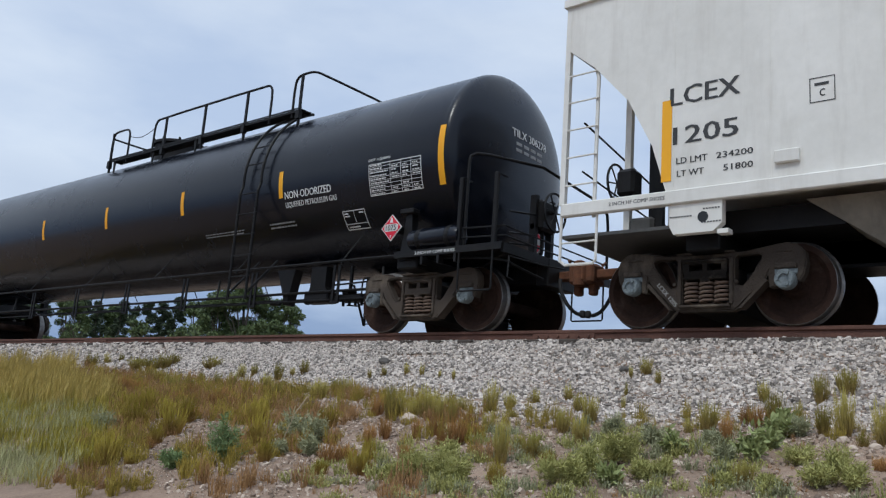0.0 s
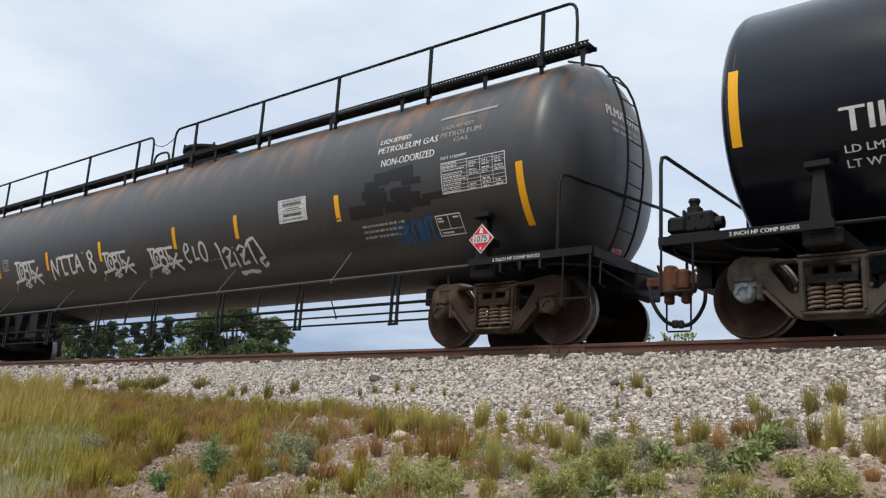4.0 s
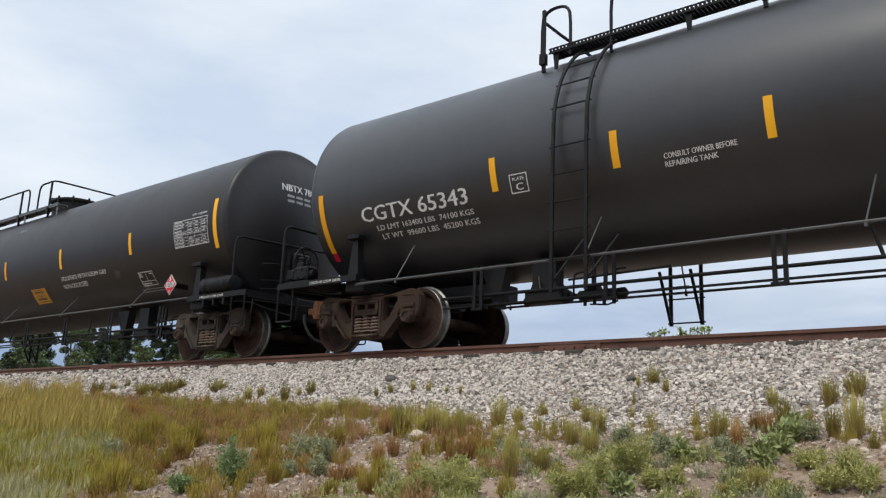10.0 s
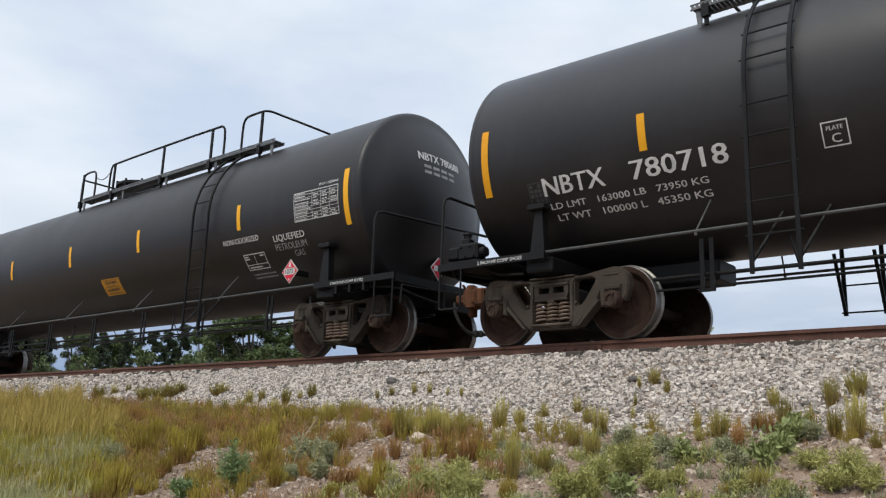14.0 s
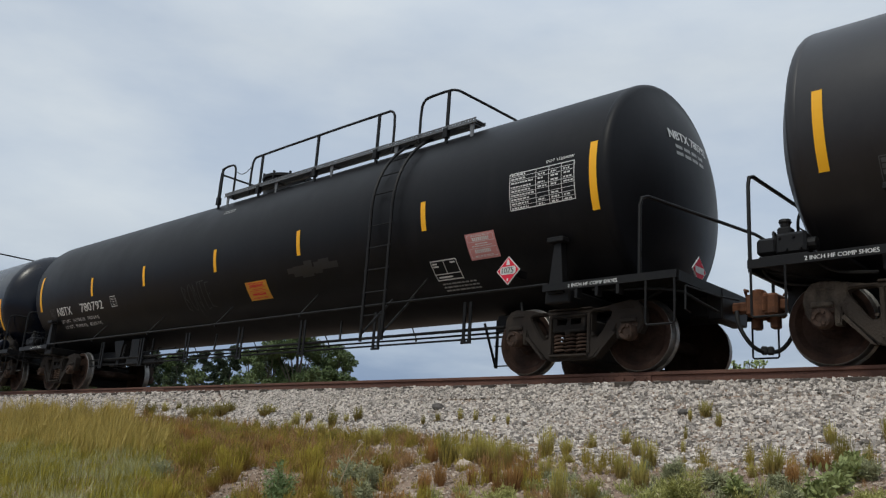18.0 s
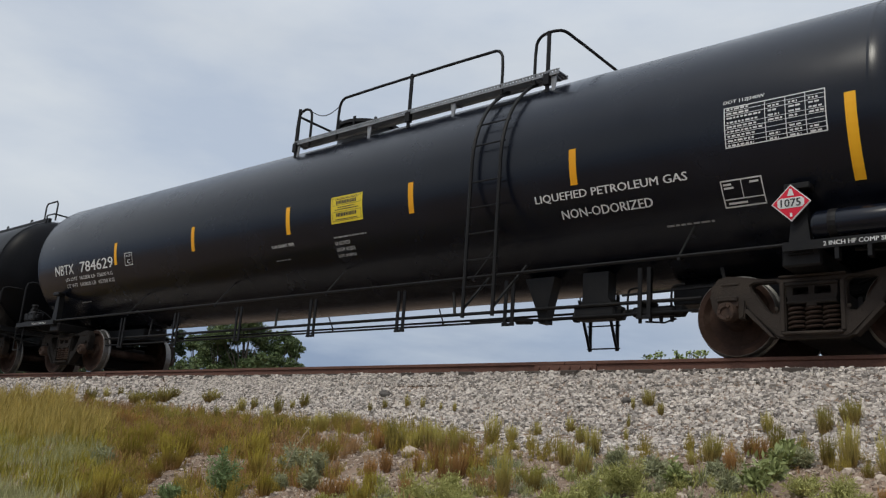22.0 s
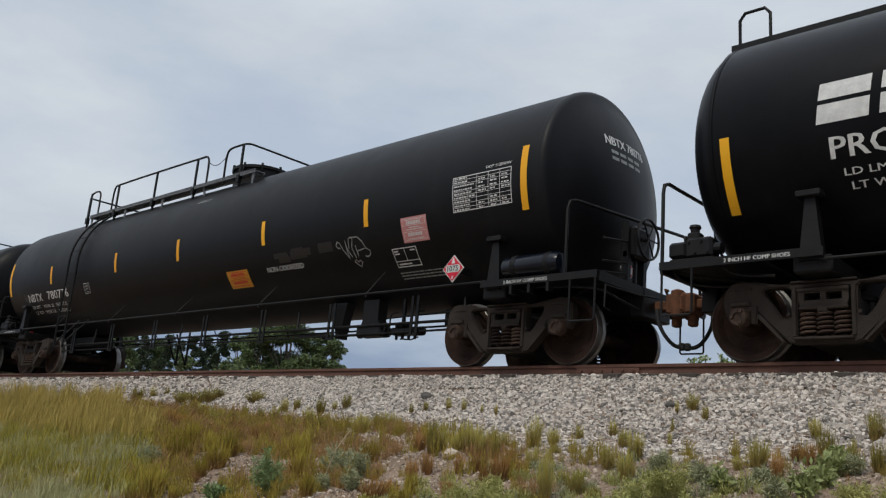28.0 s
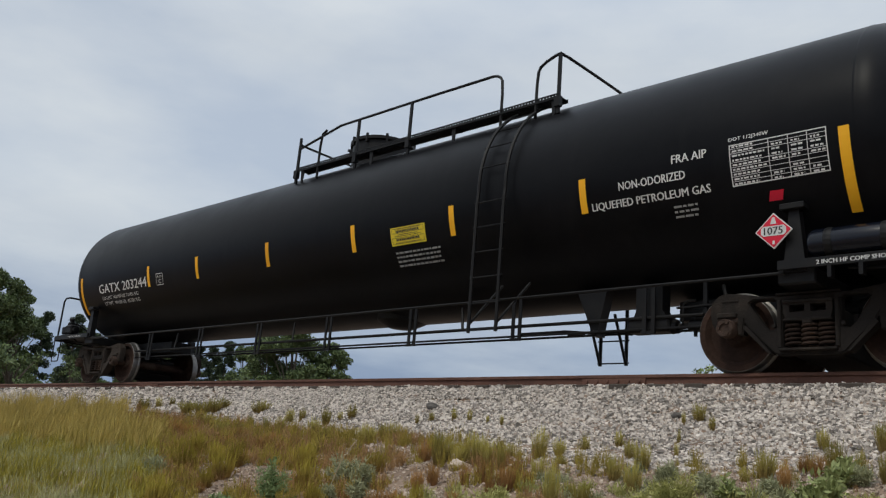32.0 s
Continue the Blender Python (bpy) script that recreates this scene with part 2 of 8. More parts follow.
TIE_WOOD = material("creosoted_wood", (0.035, 0.028, 0.022), (0.085, 0.068, 0.055), 0.9, scale=6, fine=40, bump=0.3)
STONE = material("crushed_limestone", (0.165, 0.146, 0.128), (0.70, 0.625, 0.550), 0.95, scale=20, fine=90, bump=0.25, rand="island", spec=0.2)
STONE_DARK = material("weathered_stone", (0.06, 0.055, 0.05), (0.16, 0.145, 0.13), 0.95, scale=20, fine=90, bump=0.3, spec=0.2)
EARTH = material("dry_earth_and_gravel", (0.145, 0.098, 0.070), (0.360, 0.262, 0.190), 0.95, scale=0.9, fine=28, bump=0.9, streak=((0.092, 0.070, 0.054), 0.6, (0.35, 0.35, 0.35)), spec=0.15)
PEBBLE = material("pale_chips", (0.17, 0.120, 0.085), (0.52, 0.42, 0.33), 0.9, scale=25, fine=80, rand="island")
GRASS_GOLD = material("ripe_yellow_grass", (0.19, 0.150, 0.022), (0.60, 0.45, 0.125), 0.7, scale=1.6, fine=7, rand="tuft")
GRASS_GREEN = material("yellow_green_grass", (0.12, 0.112, 0.009), (0.42, 0.345, 0.040), 0.7, scale=1.8, fine=8, rand="tuft")
GRASS_RED = material("russet_growth", (0.165, 0.086, 0.030), (0.46, 0.27, 0.110), 0.75, scale=2.2, fine=8, rand="tuft")
GRASS_OLIVE = material("olive_growth", (0.145, 0.112, 0.012), (0.42, 0.315, 0.050), 0.75, scale=2.2, fine=8, rand="tuft")
WEED_BLUE = material("blue_green_weed_leaves", (0.075, 0.120, 0.045), (0.24, 0.31, 0.13), 0.8, scale=2, fine=8, rand="tuft", spec=0.2)
WEED_GREY = material("grey_green_weed_leaves", (0.150, 0.160, 0.080), (0.42, 0.42, 0.245), 0.8, scale=2, fine=8, rand="tuft", spec=0.2)
WEED_GREEN = material("bright_weed_leaves", (0.175, 0.180, 0.045), (0.47, 0.455, 0.165), 0.75, scale=2, fine=8, rand="tuft", spec=0.2)
WEED_BROAD = material("broad_weed_leaves", (0.12, 0.145, 0.045), (0.33, 0.365, 0.14), 0.6, scale=2, fine=8, rand="tuft", spec=0.3)
GRASS_PALE = material("pale_grey_green_grass", (0.17, 0.168, 0.062), (0.50, 0.475, 0.235), 0.75, scale=1.6, fine=7, rand="tuft")
STRAW = material("dead_straw", (0.20, 0.145, 0.08), (0.50, 0.38, 0.24), 0.8, scale=2, fine=9, rand="tuft")


def plant_material(name, foot, low, high):
    """Stalks of one colour at the root that turn to another towards the tips, each plant with a shade of its own."""
    m = material(name, low, high, 0.75, scale=5, fine=14, rand="object", spec=0.2)
    n, l = m.node_tree.nodes, m.node_tree.links
    b = n["Principled BSDF"]
    old = b.inputs["Base Color"].links[0].from_socket
    co = n.new("ShaderNodeTexCoord")
    sep = n.new("ShaderNodeSeparateXYZ")
    l.new(co.outputs["Generated"], sep.inputs[0])
    rng = n.new("ShaderNodeMapRange")
    rng.inputs["From Min"].default_value, rng.inputs["From Max"].default_value = 0.05, 0.62
    l.new(sep.outputs["Z"], rng.inputs["Value"])
    mx = n.new("ShaderNodeMixRGB")
    mx.inputs[1].default_value = (*foot, 1)
    l.new(rng.outputs[0], mx.inputs[0])
    l.new(old, mx.inputs[2])
    l.new(mx.outputs[0], b.inputs["Base Color"])
    return m


TUFT_PLANT = plant_material("olive_tuft_stalks", (0.22, 0.145, 0.05), (0.20, 0.175, 0.030), (0.45, 0.39, 0.10))
OLIVE_PLANT = plant_material("olive_annual_stalks", (0.25, 0.135, 0.045), (0.22, 0.175, 0.02), (0.42, 0.34, 0.055))
RUSSET_PLANT = plant_material("russet_annual_stalks", (0.24, 0.12, 0.05), (0.24, 0.13, 0.038), (0.44, 0.24, 0.075))
LEAF = material("tree_leaves", (0.036, 0.062, 0.017), (0.115, 0.155, 0.046), 0.6, scale=2, fine=8, rand="island")
YOUNG_LEAF = material("young_bush_leaves", (0.10, 0.145, 0.045), (0.29, 0.35, 0.12), 0.6, scale=2, fine=8, rand="island")
NEEDLE = material("dark_conifer_needles", (0.017, 0.031, 0.013), (0.052, 0.075, 0.032), 0.7, scale=2, fine=8, rand="island")
BARK = material("grey_brown_bark", (0.05, 0.04, 0.03), (0.13, 0.105, 0.08), 0.95, scale=8, fine=40, bump=0.4)


# ---- mesh tools
class Build:
    """Collects boxes, tubes and prisms into one mesh."""

    def __init__(self):
        self.v, self.f, self.m = [], [], []

    def add(self, verts, faces, mi=0):
        k = len(self.v)
        self.v += [tuple(p) for p in verts]
        self.f += [tuple(i + k for i in q) for q in faces]
        self.m += [mi] * len(faces)
        return self

    def box(self, a, b, mi=0, bevel=0.0):
        (x0, y0, z0), (x1, y1, z1) = a, b
        if bevel <= 0:
            p = [(x, y, z) for z in (z0, z1) for y in (y0, y1) for x in (x0, x1)]
            return self.add(p, [(0, 2, 3, 1), (4, 5, 7, 6), (0, 1, 5, 4), (2, 6, 7, 3), (0, 4, 6, 2), (1, 3, 7, 5)], mi)
        bm = bmesh.new()
        bmesh.ops.create_cube(bm, size=1)
        for q in bm.verts:
            q.co = Vector(((x0 + x1) / 2 + q.co.x * (x1 - x0), (y0 + y1) / 2 + q.co.y * (y1 - y0), (z0 + z1) / 2 + q.co.z * (z1 - z0)))
        bmesh.ops.bevel(bm, geom=bm.edges[:], offset=bevel, segments=1, affect="EDGES")
        bm.verts.index_update()
        self.add([q.co[:] for q in bm.verts], [[q.index for q in f.verts] for f in bm.faces], mi)
        bm.free()
        return self

    def tube(self, path, r, seg=8, mi=0, closed=False, caps=True):
        path = [Vector(p) for p in path]
        n = len(path)
        rings, last = [], None
        for i, p in enumerate(path):
            a = path[(i - 1) % n] if (closed or i > 0) else p
            b = path[(i + 1) % n] if (closed or i < n - 1) else p
            d = (b - a).normalized()
            ref = last if last is not None else (Vector((0, 0, 1)) if abs(d.z) < 0.9 else Vector((0, 1, 0)))
            u = (ref - d * ref.dot(d)).normalized()
            last = u
            w = d.cross(u)
            rr = r[i] if isinstance(r, (list, tuple)) else r
            rings.append([p + (u * math.cos(2 * math.pi * k / seg) + w * math.sin(2 * math.pi * k / seg)) * rr for k in range(seg)])
        v = [q for ring in rings for q in ring]
        f = []
        for i in range(n if closed else n - 1):
            j = (i + 1) % n
            f += [(i * seg + k, i * seg + (k + 1) % seg, j * seg + (k + 1) % seg, j * seg + k) for k in range(seg)]
        if caps and not closed:
            f += [tuple(reversed(range(seg))), tuple(range((n - 1) * seg, n * seg))]
        return self.add(v, f, mi)

    def prism(self, outline, y0, y1, mi=0, holes=()):
        """An outline in x and z, with holes, carried from y0 to y1."""
        bm = bmesh.new()
        edges = []
        for loop in (outline, *holes):
            vs = [bm.verts.new((x, y0, z)) for x, z in loop]
            edges += [bm.edges.new((vs[i], vs[(i + 1) % len(vs)])) for i in range(len(vs))]
        bmesh.ops.triangle_fill(bm, use_beauty=True, edges=edges)
        ret = bmesh.ops.extrude_face_region(bm, geom=bm.faces[:])
        for q in ret["geom"]:
            if isinstance(q, bmesh.types.BMVert):
                q.co.y = y1
        bmesh.ops.recalc_face_normals(bm, faces=bm.faces[:])
        bm.verts.index_update()
        self.add([q.co[:] for q in bm.verts], [[q.index for q in f.verts] for f in bm.faces], mi)
        bm.free()
        return self

    def lathe(self, prof, axis="x", seg=32, mi=None, centre=(0, 0, 0), close=True):
        """Turns (along, radius) pairs round an axis; mi: a material index for each stretch."""
        v, f, k0 = [], [], len(self.v)
        for a, r in prof:
            for k in range(seg):
                c, s = math.cos(2 * math.pi * k / seg) * r, math.sin(2 * math.pi * k / seg) * r
                p = {"x": (a, c, s), "y": (s, a, c), "z": (c, s, a)}[axis]
                v.append((p[0] + centre[0], p[1] + centre[1], p[2] + centre[2]))
        self.v += v
        for i in range(len(prof) - 1):
            for k in range(seg):
                j = (k + 1) % seg
                self.f.append((k0 + i * seg + k, k0 + i * seg + j, k0 + (i + 1) * seg + j, k0 + (i + 1) * seg + k))
                self.m.append(mi[i] if mi else 0)
        if close:
            self.f += [tuple(k0 + k for k in reversed(range(seg))), tuple(k0 + (len(prof) - 1) * seg + k for k in range(seg))]
            self.m += [mi[0] if mi else 0, mi[-1] if mi else 0]
        return self

    def mesh(self, name, mats, smooth=False, angle=35):
        me = bpy.data.meshes.new(name)
        me.from_pydata(self.v, [], self.f)
        for mt in (mats if isinstance(mats, (list, tuple)) else [mats]):
            me.materials.append(mt)
        if any(self.m):
            me.polygons.foreach_set("material_index", self.m)
        bm = bmesh.new()
        bm.from_mesh(me)
        bmesh.ops.recalc_face_normals(bm, faces=bm.faces[:])
        if smooth:
            lim = radians(angle)
            for f in bm.faces:
                f.smooth = True
            for e in bm.edges:
                if len(e.link_faces) == 2 and e.calc_face_angle(0) > lim:
                    e.smooth = False
        bm.to_mesh(me)
        bm.free()
        return me


def child(name, me, parent, at=None, label=""):
    ob = new(name, me)
    ob.parent = parent
    if at is not None:
        ob.matrix_basis = at
    if label:
        tagged(ob, label)
    return ob


def part(name, b, mats, parent, label="", smooth=False, at=None):
    return child(name, b.mesh(name, mats, smooth), parent, at, label)


def thing(name, label, category, group="", kind="", at=None):
    ob = new(name)
    ob.empty_display_size = 0.3
    tagged(ob, label, category, group, kind)
    if at is not None:
        ob.matrix_basis = at
    return ob


def raw_mesh(name, v, tris, mat, smooth=False):
    """A mesh of triangles from arrays."""
    me = bpy.data.meshes.new(name)
    v, tris = np.asarray(v, np.float32), np.asarray(tris, np.int32)
    me.vertices.add(len(v))
    me.vertices.foreach_set("co", v.ravel())
    me.loops.add(tris.size)
    me.loops.foreach_set("vertex_index", tris.ravel())
    me.polygons.add(len(tris))
    me.polygons.foreach_set("loop_start", np.arange(len(tris), dtype=np.int32) * 3)
    me.polygons.foreach_set("use_smooth", np.full(len(tris), smooth))
    me.materials.append(mat)
    me.update()
    me.validate()
    return me


def rounded(path, times=2):
    """Cuts the corners of a path."""
    for _ in range(times):
        new_path = [path[0]]
        for p, q in zip(path, path[1:]):
            p, q = Vector(p), Vector(q)
            new_path += [(p * 0.75 + q * 0.25)[:], (p * 0.25 + q * 0.75)[:]]
        path = new_path + [path[-1]]
    return path


def arc(c, r, a0, a1, n, plane="xz", other=0.0):
    out = []
    for i in range(n + 1):
        a = radians(a0 + (a1 - a0) * i / n)
        p, q = c[0] + r * math.cos(a), c[1] + r * math.sin(a)
        out.append({"xz": (p, other, q), "xy": (p, q, other), "yz": (other, p, q)}[plane])
    return out


# ---- lettering that follows a surface
TEXT_CACHE = {}


def text_shape(words):
    """The letters as a flat mesh in a box of one by one."""
    if words not in TEXT_CACHE:
        cu = bpy.data.curves.new("words", "FONT")
        cu.body, cu.resolution_u, cu.offset = words, 2, 0.0
        ob = new("words", cu)
        bpy.context.view_layer.update()
        ev = ob.evaluated_get(bpy.context.evaluated_depsgraph_get())
        me = ev.to_mesh()
        v = np.array([q.co[:] for q in me.vertices])
        f = [tuple(p.vertices) for p in me.polygons]
        ev.to_mesh_clear()
        bpy.data.objects.remove(ob)
        bpy.data.curves.remove(cu)
        lo, hi = v.min(0), v.max(0)
        TEXT_CACHE[words] = ((v[:, :2] - lo[:2]) / (hi[:2] - lo[:2]), f)
    return TEXT_CACHE[words]


def laid_text(words, x0, x1, z0, z1, surf, mat, parent, label="white stencilled lettering", cuts=2):
    uv, f = text_shape(words)
    bm = bmesh.new()
    # three layers a hair apart, shifted sideways, make the strokes bold
    wide = 0.032 * (z1 - z0) / (x1 - x0)
    for layer in (-1, 0, 1):
        vs = [bm.verts.new((u + layer * wide, v, 0.0006 * layer)) for u, v in uv]
        for q in f:
            try:
                bm.faces.new([vs[i] for i in q])
            except ValueError:
                pass
    for k in range(1, cuts + 1):
        bmesh.ops.bisect_plane(bm, geom=bm.verts[:] + bm.edges[:] + bm.faces[:], plane_co=(0, k / (cuts + 1), 0), plane_no=(0, 1, 0))
    for q in bm.verts:
        q.co = Vector(surf(x0 + q.co.x * (x1 - x0), z0 + q.co.y * (z1 - z0), 0.006 + q.co.z))
    me = bpy.data.meshes.new("lettering")
    bm.to_mesh(me)
    bm.free()
    me.materials.append(mat)
    return child("lettering", me, parent, None, label)


def patch(b, x0, x1, z0, z1, surf, off=0.004, mi=0, n=4, shear=0.0):
    """A sheet laid on a surface."""
    v, f = [], []
    for i in range(n + 1):
        z = z0 + (z1 - z0) * i / n
        v += [surf(x0 + shear * (z - z0), z, off), surf(x1 + shear * (z - z0), z, off)]
    f = [(2 * i, 2 * i + 1, 2 * i + 3, 2 * i + 2) for i in range(n)]
    return b.add(v, f, mi)


def frame_lines(b, x0, x1, z0, z1, w, surf, mi=0, off=0.005):
    patch(b, x0, x1, z0, z0 + w, surf, off, mi, 1)
    patch(b, x0, x1, z1 - w, z1, surf, off, mi, 1)
    patch(b, x0, x0 + w, z0 + w, z1 - w, surf, off, mi)
    patch(b, x1 - w, x1, z0 + w, z1 - w, surf, off, mi)


def stroke(b, pts, w, surf, mi=0, off=0.006):
    """A painted line of width w along points in x and z."""
    p = [Vector(q) for q in pts]
    fine = []
    for i in range(len(p) - 1):
        k = max(1, int((p[i + 1] - p[i]).length / 0.06))
        fine += [p[i].lerp(p[i + 1], j / k) for j in range(k)]
    fine.append(p[-1])
    v = []
    for i, q in enumerate(fine):
        d = (fine[min(i + 1, len(fine) - 1)] - fine[max(i - 1, 0)])
        d = d.normalized() if d.length > 0 else Vector((1, 0))
        nrm = Vector((-d.y, d.x)) * w / 2 * (0.8 + 0.4 * random.random())
        v += [surf(*(q + nrm), off), surf(*(q - nrm), off)]
    b.add(v, [(2 * i, 2 * i + 1, 2 * i + 3, 2 * i + 2) for i in range(len(fine) - 1)], mi)


# ---- rolling stock: shared pieces
WHEEL_R = 0.457
GAUGE_Y = 0.757


def wheelset_mesh():
    b = Build()
    for s in (-1, 1):
        y = s * GAUGE_Y
        prof = [(y - s * 0.075, 0.10), (y - s * 0.075, 0.16), (y - s * 0.045, 0.30), (y - s * 0.075, 0.385), (y - s * 0.078, 0.484), (y - s * 0.052, 0.486),
                (y - s * 0.036, 0.460), (y + s * 0.068, 0.453), (y + s * 0.074, 0.445), (y + s * 0.074, 0.385), (y + s * 0.015, 0.33), (y + s * 0.010, 0.17), (y + s * 0.07, 0.13), (y + s * 0.07, 0.085)]
        b.lathe(prof, "y", 40, [0, 0, 0, 0, 1, 1, 1, 1, 0, 0, 0, 0, 0])
    b.lathe([(-1.08, 0.075), (-0.8, 0.085), (0.8, 0.085), (1.08, 0.075)], "y", 16)
    return b.mesh("wheelset", [WHEEL_RUST, WHEEL_RIM], True)


def side_frame_mesh(mat):
    """A cast side frame: pedestal jaws over the axles, two three-cornered windows, a deep belly with the spring seat."""
    half = [(0.0, 0.145), (0.31, 0.145), (0.37, 0.17), (0.66, 0.46), (0.695, 0.53), (0.71, 0.385), (0.775, 0.385), (0.785, 0.52), (0.80, 0.60), (0.975, 0.60), (0.99, 0.45), (1.03, 0.44), (1.075, 0.52),
            (1.10, 0.64), (1.08, 0.76), (1.0, 0.845), (0.90, 0.87), (0.78, 0.855), (0.45, 0.80), (0.0, 0.79)]
    outline = half + [(-x, z) for x, z in reversed(half)][1:-1]
    win = [(0.335, 0.735), (0.37, 0.765), (0.59, 0.765), (0.635, 0.74), (0.62, 0.69), (0.48, 0.48), (0.42, 0.42), (0.36, 0.43), (0.335, 0.47)]
    mid = [(-0.27, 0.215), (0.27, 0.215), (0.27, 0.735), (-0.27, 0.735)]
    bm = bmesh.new()
    edges = []
    for loop in (outline, win, [(-x, z) for x, z in reversed(win)], mid):
        vs = [bm.verts.new((x, -1.06, z)) for x, z in loop]
        edges += [bm.edges.new((vs[i], vs[(i + 1) % len(vs)])) for i in range(len(vs))]
    bmesh.ops.triangle_fill(bm, use_beauty=True, edges=edges)
    ret = bmesh.ops.extrude_face_region(bm, geom=bm.faces[:])
    for q in ret["geom"]:
        if isinstance(q, bmesh.types.BMVert):
            q.co.y = -0.935
    bmesh.ops.recalc_face_normals(bm, faces=bm.faces[:])
    rim = [e for e in bm.edges if len(e.link_faces) == 2 and e.calc_face_angle(0) > 1.2 and all(q.co.y < -1.0 for q in e.verts)]
    bmesh.ops.bevel(bm, geom=rim, offset=0.016, segments=2, affect="EDGES")
    bm.verts.index_update()
    b = Build().add([q.co[:] for q in bm.verts], [[q.index for q in f.verts] for f in bm.faces])
    bm.free()
    # spring seat lip, window ribs, pads over the bearings, brake wear plates, casting marks
    b.box((-0.30, -1.115, 0.185), (0.30, -0.92, 0.215), 0, 0.008)
    b.box((-0.34, -1.075, 0.80), (0.34, -0.95, 0.825), 0, 0.008)
    for s in (-1, 1):
        b.box((s * 0.30 - 0.022, -1.082, 0.22), (s * 0.30 + 0.022, -0.93, 0.74), 0, 0.008)
        b.prism([(s * 0.39, 0.165), (s * 0.42, 0.165), (s * 0.70, 0.455), (s * 0.665, 0.485)], -1.092, -0.93)
        b.box((s * 0.889 - 0.115, -1.10, 0.575), (s * 0.889 + 0.115, -0.93, 0.64), 0, 0.014)
        b.box((s * 0.86 - 0.10, -1.072, 0.76), (s * 0.86 + 0.10, -1.05, 0.785), 0, 0.006)
        b.lathe([(-1.078, 0.02), (-1.05, 0.024)], "y", 8, centre=(s * 0.36, 0, 0.465))
    return b.mesh("side_frame", mat, True, 30)


def bolster_end_mesh(mat):
    """The hollow end of the bolster, seen in the middle opening above the springs."""
    b = Build()
    b.prism([(-0.235, 0.535), (0.235, 0.535), (0.255, 0.60), (0.255, 0.725), (-0.255, 0.725), (-0.255, 0.60)], -1.075, -0.86, 0,
            [[(-0.19, 0.605), (-0.03, 0.605), (-0.03, 0.685), (-0.19, 0.685)], [(0.03, 0.605), (0.19, 0.605), (0.19, 0.685), (0.03, 0.685)]])
    b.box((-0.262, -1.10, 0.70), (0.262, -0.86, 0.735), 0, 0.008)
    b.box((-0.25, -1.095, 0.505), (0.25, -0.86, 0.54), 0, 0.01)
    b.box((-0.05, -1.10, 0.47), (0.05, -1.02, 0.53), 0, 0.012)
    return b.mesh("bolster_end", mat)


def bolster_mesh(mat):
    b = Build()
    b.box((-0.25, -0.88, 0.46), (0.25, 0.88, 0.69), 0, 0.025)
    b.lathe([(0.69, 0.24), (0.78, 0.22)], "z", 20)
    for s in (-1, 1):
        b.box((s * 0.36 - 0.05, -0.66, 0.33), (s * 0.36 + 0.05, 0.66, 0.44), 0, 0.01)
        b.tube([(s * 0.45, -0.70, 0.42), (s * 0.45, 0.70, 0.42)], 0.05)
        for y in (-0.757, 0.757):
            b.box((s * 0.38, y - 0.05, 0.33), (s * 0.425, y + 0.05, 0.60))
    b.tube([(-0.9, 0.12, 0.62), (0.9, 0.12, 0.62)], 0.02)
    # added filler block, so that it is black behind the springs
    b.box((-0.27, -0.86, 0.17), (0.27, 0.86, 0.47), 0, 0.02)
    return b.mesh("bolster", mat)


def spring_mesh(mat):
    path = []
    for i in range(61):
        a = 2 * math.pi * 5.5 * i / 60
        path.append((0.072 * math.cos(a), 0.072 * math.sin(a), 0.232 + 0.265 * i / 60))
    return Build().tube(path, 0.017, 6).mesh("spring", mat, True)


def cap_mesh(mat):
    b = Build()
    b.lathe([(-1.02, 0.108), (-1.125, 0.108), (-1.14, 0.098), (-1.143, 0.056), (-1.128, 0.05), (-1.125, 0.02)], "y", 24)
    for k in range(3):
        a = radians(30 + 120 * k)
        b.lathe([(-1.139, 0.02), (-1.165, 0.02)], "y", 6, centre=(0.068 * math.sin(a), 0, 0.068 * math.cos(a)))
        b.prism([(0.055 * math.sin(a + q), 0.055 * math.cos(a + q)) for q in (0.4, 0.8, 1.2, 1.6)] + [(0.092 * math.sin(a + q), 0.092 * math.cos(a + q)) for q in (1.6, 1.2, 0.8, 0.4)], -1.15, -1.135)
    b.box((-0.12, -1.07, 0.06), (0.12, -0.95, 0.125), 0, 0.01)
    return b.mesh("bearing_cap", mat, True, 40)


WHEELSET = wheelset_mesh()
KIT = {}
for key, mat, capmat in (("grey", TRUCK_GREY, CAP_BLUE), ("dust", TRUCK_GREY, CAP_DARK), ("rust", TRUCK_RUST, CAP_DARK), ("dark", TRUCK_DARK, CAP_DARK)):
    KIT[key] = (side_frame_mesh(mat), bolster_mesh(BOLSTER_SHADE), spring_mesh(SPRING_RUST if key != "dark" else TRUCK_RUST), cap_mesh(capmat), bolster_end_mesh(mat))
TURN = Matrix.Rotation(math.pi, 4, "Z")
SPIN = []
CARS = []


